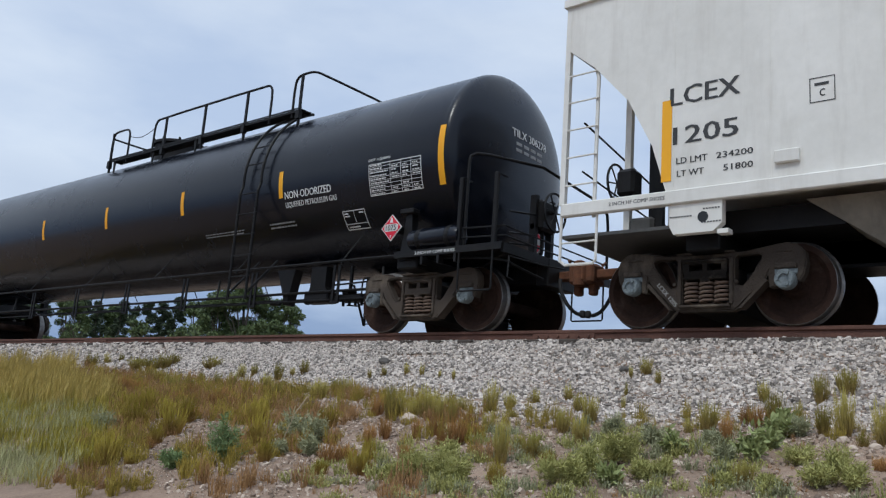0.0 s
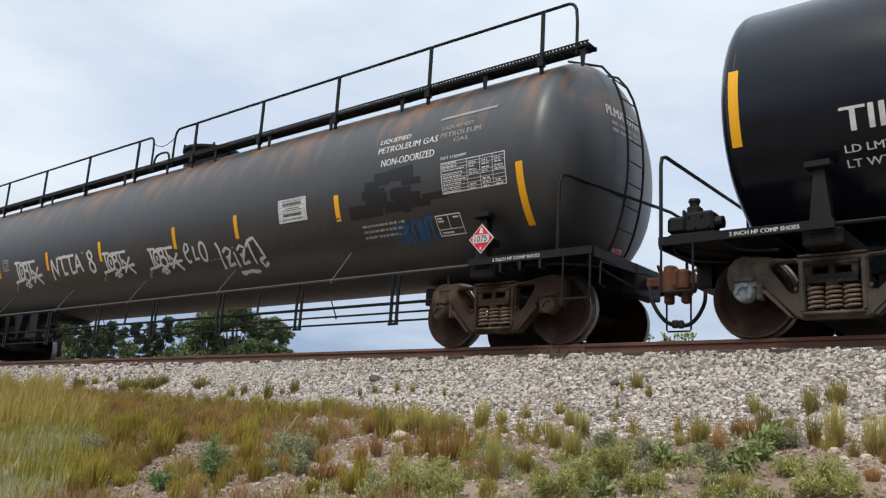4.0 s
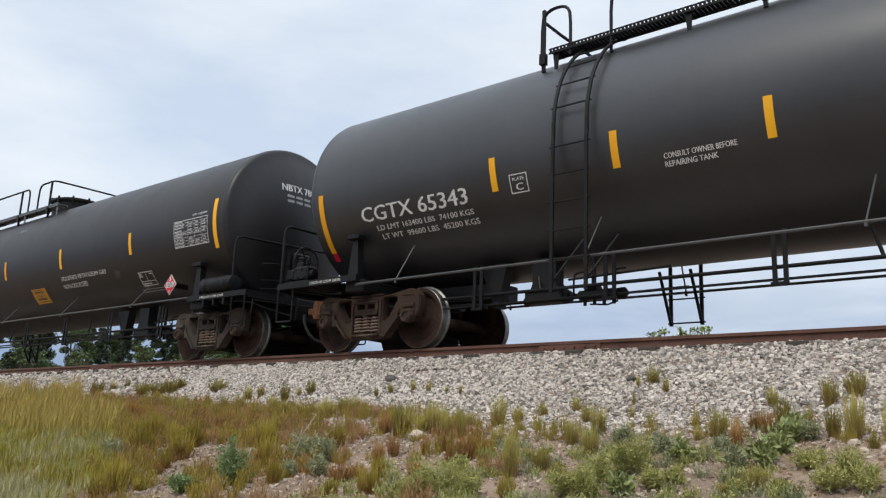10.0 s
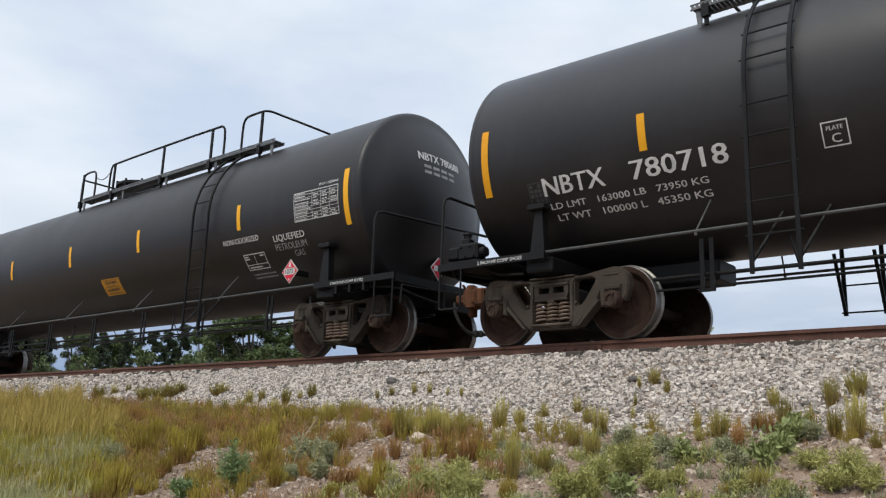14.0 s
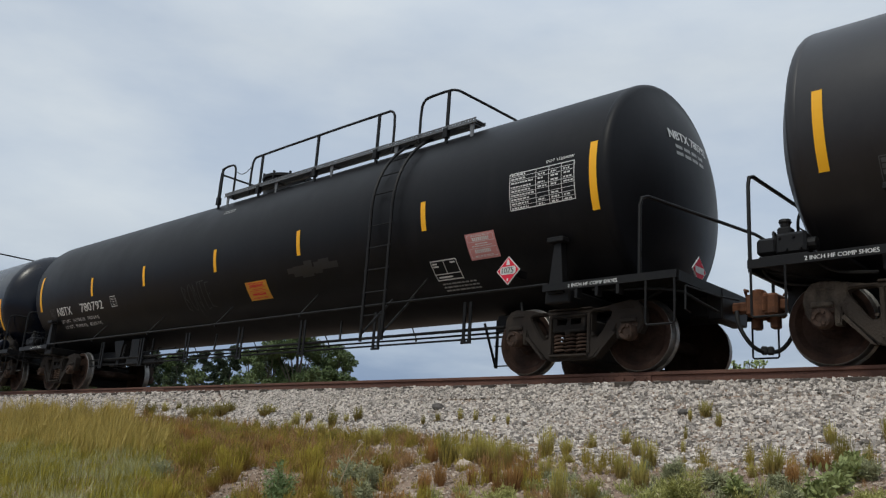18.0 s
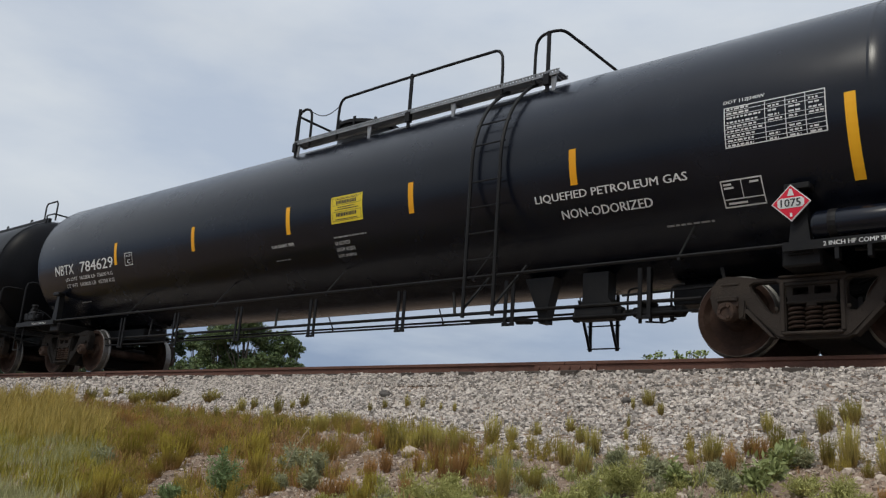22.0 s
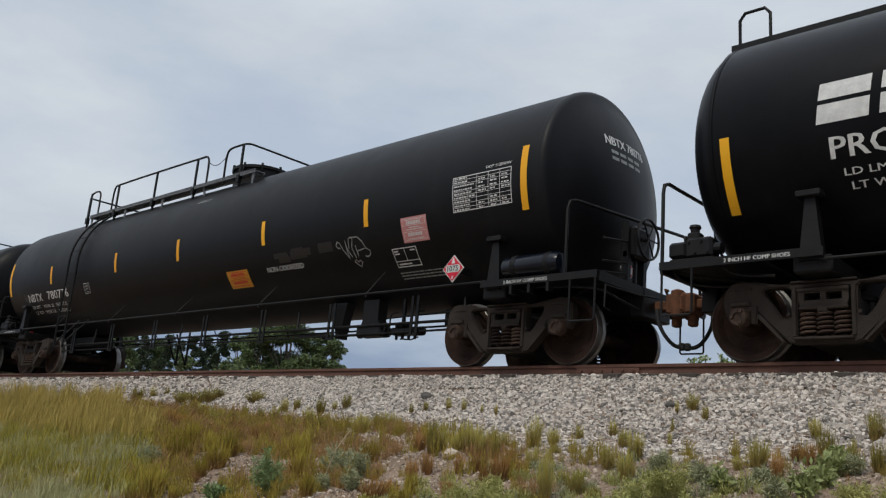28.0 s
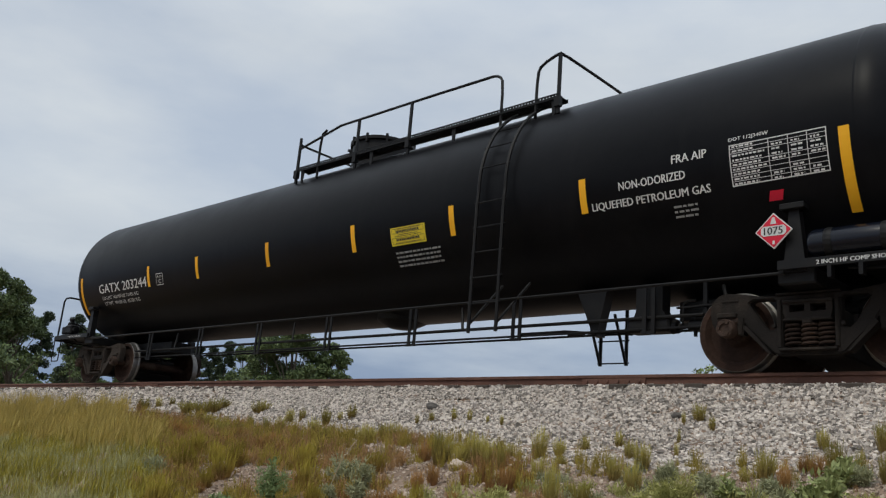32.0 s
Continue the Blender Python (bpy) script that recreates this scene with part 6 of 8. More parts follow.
    dict(pz=0.95, xc=-201.46, half=8.97, head=0.76, paint=BLACK_SATIN, kit="dark", tank_label=SATIN, brake="r",
         label="satin black liquefied gas tank car at the end of the train",
         trucks=(-209.7, -193.2), ends=(-211.8, -191.1), ladders=(-197.35,), walk=(-202.63, -196.59), dome=(-201.55, 0.64, 4.70), valve=-195.2, reservoir=-193.05, outlet=-200.4,
         rails=([(-202.72, 3.71), (-202.72, 4.63), (-197.91, 4.63), (-197.74, 4.59), (-197.67, 4.47), (-197.67, 3.71)], cross_rail(-202.72), [(-202.07, 3.71), (-202.07, 4.56), (-201.92, 4.63)],
                [(-197.01, 3.71), (-197.01, 4.42), (-196.94, 4.55), (-196.61, 4.66), (-196.60, 4.64, -0.98), (-196.58, 4.64, -0.85), (-196.58, 4.64, 0.93), (-196.58, 4.5, 1.04), (-196.58, 3.8, 1.04)]), posts=(-202.70, -201.00, -199.66, -196.61),
         stripes=(-195.82, -198.1, -200.29, -202.67, -205.08, -207.05), sz=(1.98, 2.41), end_stripes=(-192.62, -210.3), esz=(1.59, 2.43),
         text=(("GATX 203244", -209.4, -207.15, 2.0, 2.2), ("FRA AIP", -194.56, -194.12, 2.38, 2.48), ("NON-ODORIZED", -195.29, -194.4, 2.18, 2.28), ("LIQUEFIED PETROLEUM GAS", -195.7, -194.11, 1.97, 2.08),
               ("LD LMT 163100 LB 73900 KG", -209.3, -207.6, 1.86, 1.93), ("LT WT  99900 LB  45300 KG", -209.25, -207.6, 1.74, 1.81)),
         bars=((-199.35, -198.4, 1.66, 1.90, 1, 4), (-194.6, -194.3, 1.76, 1.92, 1, 3)), table=(-193.85, -192.79, 2.0, 2.46), plate=(-206.72, -206.44, 1.98, 2.22), placard=(-193.38, 1.41),
         signs=((-199.4, -198.65, 1.97, 2.24, SIGN_YELLOW, DARK_INK),), head_text="GATX 203244", extra=(white_mark(-193.48, -193.33, 1.80, 1.90, RED),)),
]
for spec in SPECS:
    half_of["tank_car" if not CARS else "tank_car.%03d" % len(CARS)] = spec["half"]
    tank_car(spec)


# ---- covered hopper at the head of the passing stretch
def hopper_car():
    xc = 3.0
    car = thing("hopper_car", "off-white covered hopper car with black lettering", "hopper car", "cars of the train")
    CARS.append((car, xc))
    L = lambda x: x - xc
    Y = 1.55
    xl, xr = L(-5.46), -L(-5.46)
    b = Build()
    prof = [(xl, 4.06), (xl, 3.50), (xl + 0.42, 3.16), (xl + 0.90, 2.62), (xl + 1.22, 2.0), (xl + 1.40, 1.42)]
    outline = prof + [(-x, z) for x, z in reversed(prof)]
    b.prism(outline, -Y, Y)
    body = part("body", b, HOPPER, car, "off-white painted steel hopper body")
    b = Build()
    b.prism([(xl - 0.03, 4.06), (-xl + 0.03, 4.06), (-xl + 0.03, 4.16), (xl - 0.03, 4.16)], -Y - 0.045, Y + 0.045)
    part("roof_cap", b, HOPPER, car)
    b = Build()
    b.prism([(-Y, 4.16), (Y, 4.16), (0.9, 4.42), (-0.9, 4.42)], xl, -xl)
    me = b.mesh("roof", HOPPER)
    me.transform(Matrix.Rotation(math.pi / 2, 4, "Z"))
    child("roof", me, car)
    for s in (-1, 1):
        part("side_sill", Build().box((xl + 0.05, s * Y - 0.05, 1.27), (-xl - 0.05, s * Y + 0.05, 1.43), 0, 0.012), HOPPER, car, "long off-white side sill")
    for x in (-3.98, -2.9, -1.8, -0.6, 0.6, 1.8, 3.0):
        part("seam", Build().box((L(x) - 0.008, -Y - 0.004, 1.45), (L(x) + 0.008, -Y + 0.01, 4.05)), HOPPER, car)
    for sx in (-1, 1):
        turn = Matrix() if sx < 0 else TURN
        for s in (-1, 1):
            part("corner_post", Build().box((xl + 0.0, s * 1.52 - 0.035, 1.43), (xl + 0.07, s * 1.52 + 0.035, 4.05)), HOPPER, car, "off-white corner post", at=turn)
            part("end_post", Build().box((xl + 0.55, s * 0.9 - 0.04, 1.2), (xl + 0.63, s * 0.9 + 0.04, 3.1)), HOPPER, car, "off-white end post", at=turn)
        b = Build()
        b.box((xl + 0.6, -0.36, 1.1), (xl + 0.72, -0.24, 2.9))
        b.box((xl + 0.6, 0.24, 1.1), (xl + 0.72, 0.36, 2.9))
        b.box((xl + 0.95, -0.9, 1.1), (xl + 1.05, -0.82, 2.5))
        part("end_brace", b, BLACK_STEEL, car, "black end braces", at=turn)
        for s in (-1, 1):
            b = Build()
            b.tube([(xl + 0.46, s * 1.50, 1.25), (xl + 0.46, s * 1.50, 3.05), (xl + 0.42, s * 1.50, 3.16)], 0.024, 6)
            b.tube([(xl + 0.03, s * 1.53, 0.72), (xl + 0.03, s * 1.53, 1.45)], 0.018, 6)
            b.tube([(xl + 0.05, s * 1.53, 0.72), (xl + 0.10, s * 1.53, 0.68), (xl + 0.48, s * 1.53, 0.68), (xl + 0.52, s * 1.53, 0.72), (xl + 0.52, s * 1.53, 1.30)], 0.018, 6)
            ladder = part("side_ladder", b, HOPPER, car, "off-white side ladder", at=turn)
            for k in range(7):
                z = 0.95 + 0.36 * k
                part("rung", Build().tube([(xl + 0.02, s * 1.535, z), (xl + 0.50, s * 1.535, z + 0.005)], 0.012, 6), HOPPER, ladder)
        b = Build()
        b.tube([(xl + 0.1, -1.2, 2.6), (xl + 0.35, 0.9, 2.0)], 0.014, 6).tube([(xl + 0.1, -1.2, 1.95), (xl + 0.35, 0.9, 1.55)], 0.014, 6)
        part("cross_rod", b, BLACK_STEEL, car, at=turn)
        b = Build()
        b.box((xl + 0.02, -1.48, 1.02), (xl + 1.7, 1.48, 1.06))
        part("body_bolster", Build().box((xl + 0.3, -0.3, 0.72), (xl + 3.4, 0.3, 1.018), 0, 0.02).box((xl + 1.5, -1.25, 0.80), (xl + 1.9, 1.25, 1.0), 0, 0.02), BLACK_STEEL, car, "dark bolster and stub sill", at=turn)
        part("end_sill", b, HOPPER_DARK, car, "grey end platform and sill", at=turn)
        for s in (-1, 1):
            b = Build()
            b.prism([(xl + 1.45, 1.28), (xl + 2.05, 1.28), (xl + 2.05, 1.02), (xl + 1.95, 0.93), (xl + 1.5, 0.93), (xl + 1.45, 1.02)], s * 1.5 - 0.06, s * 1.5 + 0.045)
            b.box((xl + 2.0, s * 1.5 - 0.06, 0.90), (xl + 2.12, s * 1.5 + 0.06, 0.95))
            part("jacking_pad", b, HOPPER, car, "off-white jacking pad with a round hole", at=turn)
        child("coupler", COUPLER_ME, car, turn @ Matrix.Translation((L(-5.95) + 0.12, 0, 0)) @ TURN, "rust orange knuckle coupler")
        child("air_hose", HOSE_ME, car, turn @ Matrix.Translation((L(-5.95) + 0.13, 0, 0)) @ TURN, "hanging rubber brake hose")
        b = Build()
        b.box((xl + 0.62, -0.95, 1.06), (xl + 0.95, -0.55, 1.35), 0, 0.04)
        b.lathe([(xl + 0.5, 0.05), (xl + 0.52, 0.13), (xl + 0.95, 0.13), (xl + 1.0, 0.05)], "x", 14, centre=(0, -0.75, 1.18))
        b.tube([(xl + 0.9, -0.6, 1.2), (xl + 1.5, -0.5, 1.0)], 0.03, 6)
        part("brake_valve", b, HOPPER_DARK, car, "grey brake valve", at=turn)
    b = Build()
    b.tube(arc((-1.05, 1.78), 0.24, 0, 345, 23, "yz", L(-4.95)), 0.016, 6, closed=True)
    for k in range(6):
        a = radians(60 * k + 10)
        b.tube([(L(-4.95), -1.05, 1.78), (L(-4.95), -1.05 + 0.24 * math.cos(a), 1.78 + 0.24 * math.sin(a))], 0.010, 5)
    b.box((L(-4.9), -1.18, 1.58), (L(-4.66), -0.92, 1.92), 0, 0.04)
    part("brake_wheel", b, BLACK_STEEL, car, "black spoked hand brake wheel")
    # discharge hoppers
    for k in range(3):
        cx = L(-0.9) + k * 3.9
        b = Build()
        v = [(cx - 1.75, -1.22, 1.27), (cx + 1.75, -1.22, 1.27), (cx + 1.75, 1.22, 1.27), (cx - 1.75, 1.22, 1.27), (cx - 0.45, -0.9, 0.35), (cx + 0.45, -0.9, 0.35), (cx + 0.45, 0.9, 0.35), (cx - 0.45, 0.9, 0.35)]
        b.add(v, [(0, 1, 5, 4), (1, 2, 6, 5), (2, 3, 7, 6), (3, 0, 4, 7), (4, 5, 6, 7), (0, 3, 2, 1)])
        b.box((cx - 0.5, -0.95, 0.26), (cx + 0.5, 0.95, 0.35))
        # the paint is darkened for dirt and for the shade under the body
        part("discharge_hopper", b, HOPPER_DIRTY_SHADE, car, "sloping discharge hopper, off-white paint darkened for dirt and shade")
    # the wide first box is black for the shadow beneath the side sill
    b = Build().box((L(-3.75), -1.1, 1.0), (L(-2.3), 1.1, 1.26)).box((L(-3.3), -0.3, 0.7), (-L(-3.3), 0.3, 1.0))
    part("centre_sill", b, BLACK_STEEL, car, "dark centre sill with a black box for the shadow under the body")
    add_truck(car, L(-3.80), "grey")
    add_truck(car, -L(-3.80), "grey")
    flat = lambda x, z, off: (x, -Y - 0.003 - off * 0.3, z)
    for words, x0, x1, z0, z1 in (("LCEX", -4.02, -3.22, 2.44, 2.66), ("1205", -3.98, -3.24, 1.97, 2.18), ("LD LMT", -3.94, -3.58, 1.74, 1.81), ("234200", -3.48, -3.08, 1.74, 1.81), ("LT WT", -3.93, -3.62, 1.59, 1.66), ("51800", -3.40, -3.08, 1.59, 1.66)):
        laid_text(words, L(x0), L(x1), z0, z1, flat, DARK_INK, car, "black lettering", 0)
    laid_text("2 INCH HF COMP SHOES", L(-4.75), L(-4.05), 1.33, 1.375, lambda x, z, off: (x, -Y - 0.047 - off, z), DARK_INK, car, "small black lettering", 0)
    pad = lambda x, z, off: (x, -1.5 - 0.065, z)
    b = Build()
    for x0, x1, z in ((-4.0, -3.72, 1.115), (-3.62, -3.42, 1.18), (-3.64, -3.40, 1.03)):
        k = x0
        while k < x1 - 0.02:
            patch(b, L(k), L(k + 0.022), z, z + 0.016, pad, 0, 0, 1)
            k += 0.033
    part("pad_lettering", b, DARK_INK, car, "small black lettering on the pad")
    turn_text = lambda x, z, off: (L(-4.36) + x * 0.66 - z * -0.75, -1.102 - off, 0.45 - x * 0.75 + z * 0.66)
    laid_text("LCEX 1205", 0.0, 0.34, 0.0, 0.05, turn_text, WORN_WHITE, car, "small pale lettering on the truck frame", 0)
    b = Build()
    frame_lines(b, L(-2.5), L(-2.25), 2.18, 2.45, 0.010, flat)
    part("plate_mark", b, DARK_INK, car, "black outlined square mark")
    laid_text("C", L(-2.40), L(-2.35), 2.24, 2.32, flat, DARK_INK, car, "black letter", 0)
    part("small_lettering", patch(Build(), L(-2.45), L(-2.31), 2.36, 2.39, flat, 0.006, 0, 1), DARK_INK, car)
    part("reflector", patch(Build(), L(-4.12), L(-4.0), 1.55, 2.52, flat, 0.006, 0, 2), YELLOW, car, "tall yellow reflector stripe")
    b = Build().box((L(-2.85), -Y - 0.05, 1.58), (L(-2.6), -Y, 1.72), 0, 0.01)
    part("card_holder", b, HOPPER, car, "small off-white card holder")
    # black disc on the solid pad, coloured like the shade inside a hole
    part("pad_hole", Build().lathe([(-1.565, 0.06), (-1.548, 0.06)], "y", 18, centre=(L(-3.62), 0, 1.10)), PATCH_BLACK, car)
    return car


hopper_car()


# ---- the ground: a ballasted bank that falls towards the camera, fields beyond
def bank(y):
    """Height of the ground across the track."""
    return float(np.interp(y, [-400, -30, -14, -10, -2.65, -1.25, 1.25, 3.0, 9.0, 40.0, 4000], [-4.5, -3.6, -3.2, -2.82, -1.0, -0.20, -0.20, -1.1, -1.9, -2.2, -3.0]))


def ground_z(x, y):
    z = bank(y)
    if abs(y) > 1.6 and abs(y) < 60:
        z += 0.05 * noise.noise((x * 0.6, y * 0.6, 3.1)) + 0.02 * noise.noise((x * 2.3, y * 2.3, 7.7))
    return z


def ground_sheet():
    xs = sorted({-4000.0, -1500.0, -600.0, -300.0, -160.0, -100.0, -70.0, 4000.0, 1500.0, 600.0, 300.0, 120.0, 60.0, 30.0, 18.0} | {-50 + 0.35 * i for i in range(172)})
    ys = sorted({-4000.0, -1500.0, -500.0, -200.0, -80.0, -40.0, -25.0, -18.0, 6.0, 9.0, 14.0, 25.0, 40.0, 80.0, 200.0, 600.0, 1500.0, 4000.0} | {-14 + 0.3 * i for i in range(60)})
    v = [(x, y, ground_z(x, y)) for y in ys for x in xs]
    n = len(xs)
    f = [(j * n + i, j * n + i + 1, (j + 1) * n + i + 1, (j + 1) * n + i) for j in range(len(ys) - 1) for i in range(n - 1)]
    b = Build().add(v, f)
    return tagged(new("ground", b.mesh("ground", EARTH, True, 180)), "dry earth bank with pale gravel and sparse growth", "ground", kind="structure")


ground_sheet()


def rail_mesh(x0, x1):
    prof = [(-0.068, -0.172), (0.068, -0.172), (0.068, -0.158), (0.012, -0.140), (0.009, -0.050), (0.036, -0.038), (0.036, -0.006), (0.028, 0.0), (-0.028, 0.0), (-0.036, -0.006), (-0.036, -0.038), (-0.009, -0.050), (-0.012, -0.140), (-0.068, -0.158)]
    n = len(prof)
    v = [(x, y, z) for x in (x0, x1) for y, z in prof]
    f = [(i, (i + 1) % n, n + (i + 1) % n, n + i) for i in range(n)] + [tuple(range(n)), tuple(range(2 * n - 1, n - 1, -1))]
    b = Build().add(v, f)
    b.m[7] = 1
    return b.mesh("rail", [RAIL_STEEL, RAIL_TOP])


JOINTS = [-200.0, -17.7, -5.80, 6.1, 80.0]
for s in (-1, 1):
    for a, c in zip(JOINTS, JOINTS[1:]):
        off = 0.0 if s < 0 else 5.6
        r = new("rail", rail_mesh(a + 0.004 + off, c - 0.004 + off))
        r.matrix_basis = Matrix.Translation((0, s * GAUGE_Y, 0))
        tagged(r, "rust brown steel rail on the ballast bed", "rail", "rails of the track")
for s in (-1, 1):
    for xj in JOINTS[1:-1]:
        off = 0.0 if s < 0 else 5.6
        bar = thing("joint_bar", "rusty bolted joint bar on the rail web", "joint bar", "joint bars", at=pose(xj + off, s * GAUGE_Y, 0))
        for t in (-1, 1):
            part("bar", Build().prism([(-0.46, -0.125), (0.46, -0.125), (0.46, -0.045), (-0.46, -0.045)], t * 0.014, t * 0.034), RAIL_STEEL, bar)
            for k in range(6):
                part("bolt", Build().lathe([(t * 0.036, 0.02), (t * 0.06, 0.02)], "y", 6, centre=(-0.38 + 0.152 * k, 0, -0.085)), RAIL_STEEL, bar)

tie_me = Build().box((-0.115, -1.30, -0.36), (0.115, 1.30, -0.182), 0, 0.012).mesh("railway_tie", TIE_WOOD)
for k in range(130):
    tie = new("railway_tie", tie_me)
    tie.matrix_basis = pose(16.4 - 0.52 * k + random.uniform(-0.02, 0.02), random.uniform(-0.04, 0.04), 0, 0, 0, random.uniform(-1.5, 1.5))
    tagged(tie, "dark creosoted wooden railway tie bedded in ballast", "railway tie", "ties under the track")


# ---- loose stone
def stones(name, label, n, where, size, mat, sink=0.35, seed=3, power=2.2):
    """Many broken stones as one object; where(rng) gives x and y."""
    rng = np.random.default_rng(seed)
    base = np.array([(x, y, z) for z in (-0.75, 0.75) for y in (-0.8, 0.8) for x in (-0.9, 0.9)])
    tri = np.array([(0, 2, 3), (0, 3, 1), (4, 5, 7), (4, 7, 6), (0, 1, 5), (0, 5, 4), (2, 6, 7), (2, 7, 3), (0, 4, 6), (0, 6, 2), (1, 3, 7), (1, 7, 5)])
    shapes = np.array([base * (1 + rng.uniform(-0.5, 0.2, (len(base), 3))) * rng.uniform(0.5, 1.2, (1, 3)) for _ in range(24)])
    xy = where(rng, n)
    z = np.array([ground_z(x, y) for x, y in xy])
    r = size[0] + (size[1] - size[0]) * rng.random(n) ** power
    a = rng.random((n, 3)) * 2 * np.pi
    c, s = np.cos(a), np.sin(a)
    o, i = np.zeros(n), np.ones(n)
    rz = np.array([[c[:, 0], -s[:, 0], o], [s[:, 0], c[:, 0], o], [o, o, i]]).transpose(2, 0, 1)
    rx = np.array([[i, o, o], [o, c[:, 1], -s[:, 1]], [o, s[:, 1], c[:, 1]]]).transpose(2, 0, 1)
    rot = rz @ rx
    v = np.einsum("nij,nkj->nki", rot, shapes[rng.integers(0, 24, n)]) * r[:, None, None]
    v += np.stack([xy[:, 0], xy[:, 1], z + r * (1 - 2 * sink) * rng.random(n)], 1)[:, None, :]
    t = (tri[None] + (np.arange(n) * len(base))[:, None, None]).reshape(-1, 3)
    return tagged(new(name, raw_mesh(name, v.reshape(-1, 3), t, mat)), label, "ballast", kind="stuff")


def toe(x):
    """How far down the bank the clean ballast reaches."""
    return float(np.interp(x, [-40, -15.6, -11.7, -9.4, -7.4, -6.4, -5.3, -4.5, -3.9, -3.3, -2.8, -2.0, -1.4, 4], [-1.9, -2.1, -2.4, -2.65, -2.7, -2.85, -3.2, -3.4, -3.4, -3.2, -3.0, -3.2, -3.15, -3.1]))


def ballast_near(rng, n):
    x = rng.uniform(-13, 2.5, n)
    lo = np.array([toe(q) for q in x]) + rng.normal(0, 0.14, n)
    return np.stack([x, lo + (-0.80 - lo) * rng.random(n)], 1)


def ballast_far(rng, n):
    x = rng.uniform(-46, -13, n)
    lo = np.array([toe(q) for q in x]) + rng.normal(0, 0.1, n)
    return np.stack([x, lo + (-0.80 - lo) * rng.random(n)], 1)


def ballast_bed(rng, n):
    return np.stack([rng.uniform(-30, 4, n), rng.uniform(-0.70, 1.6, n)], 1)


def strewn(rng, n):
    """Chips that rolled on down the bank, thinning out with the distance from the ballast."""
    x = rng.uniform(-12, -0.5, n)
    lo = np.array([toe(q) for q in x])
    return np.stack([x, lo + 0.25 - 3.6 * rng.random(n) ** 1.35], 1)


stones("ballast", "pale grey crushed limestone ballast of the shoulder", 100000, ballast_near, (0.010, 0.029), STONE, seed=3, power=1.9)
stones("ballast", "pale grey crushed limestone ballast farther along the track", 30000, ballast_far, (0.022, 0.042), STONE, seed=4)
stones("ballast", "pale grey crushed limestone between the rails", 5000, ballast_bed, (0.03, 0.05), STONE, seed=5)
stones("ballast", "pale grey crushed limestone along the track past the bend of the bank", 16000, lambda rng, n: np.stack([rng.uniform(2.5, 16, n), rng.uniform(-2.6, -0.8, n)], 1), (0.024, 0.046), STONE, seed=8)
stones("gravel", "scattered pale chips on the earth bank", 42000, strewn, (0.004, 0.022), PEBBLE, seed=6, power=3.4)


# ---- grass and weeds
def blades(name, label, clumps, per, mat, height, width, spread, lean=0.35, seed=1, wind=(0.0, 0.0)):
    """Tufts of thin blades; clumps: rows of x, y, size."""
    rng = np.random.default_rng(seed)
    P, H = [], []
    for x, y, s in clumps:
        n = max(6, int(per * s))
        rr = np.sqrt(rng.random(n)) * spread * (0.5 + 0.5 * s)
        th = rng.random(n) * 2 * np.pi
        P.append(np.stack([x + rr * np.cos(th), y + rr * np.sin(th)], 1))
        H.append(height * (0.5 + 0.5 * s) * rng.uniform(0.3, 1.1, n) * (1.08 - 0.45 * rr / (spread + 1e-6)))
    P, H = np.concatenate(P), np.concatenate(H)
    n = len(P)
    z = np.array([ground_z(x, y) for x, y in P])
    th = rng.random(n) * 2 * np.pi
    side = np.stack([np.cos(th), np.sin(th), np.zeros(n)], 1) * (width * rng.uniform(0.6, 1.3, n))[:, None]
    ld = rng.random(n) * 2 * np.pi
    ln = np.abs(rng.normal(0, lean, n)) * H
    bend = np.stack([np.cos(ld) * ln + wind[0] * H, np.sin(ld) * ln + wind[1] * H, np.zeros(n)], 1)
    p0 = np.stack([P[:, 0], P[:, 1], z - 0.01], 1)
    up = np.stack([np.zeros(n), np.zeros(n), H], 1)
    m1 = p0 + up * 0.55 + bend * 0.3
    tip = p0 + up + bend
    v = np.stack([p0 - side, p0 + side, m1 - side * 0.8, m1 + side * 0.8, tip], 1).reshape(-1, 3)
    k = (np.arange(n) * 5)[:, None]
    t = np.concatenate([k + [0, 1, 3], k + [0, 3, 2], k + [2, 3, 4]], 0)
    return tagged(new(name, raw_mesh(name, v, t, mat)), label, "grass", kind="stuff")


def scatter(n, x0, x1, y0, y1, seed, keep=lambda x, y: True, s=(0.3, 1.0)):
    rng, out = np.random.default_rng(seed), []
    while len(out) < n:
        x, y = rng.uniform(x0, x1), rng.uniform(y0, y1)
        if keep(x, y):
            out.append((x, y, rng.uniform(*s)))
    return out


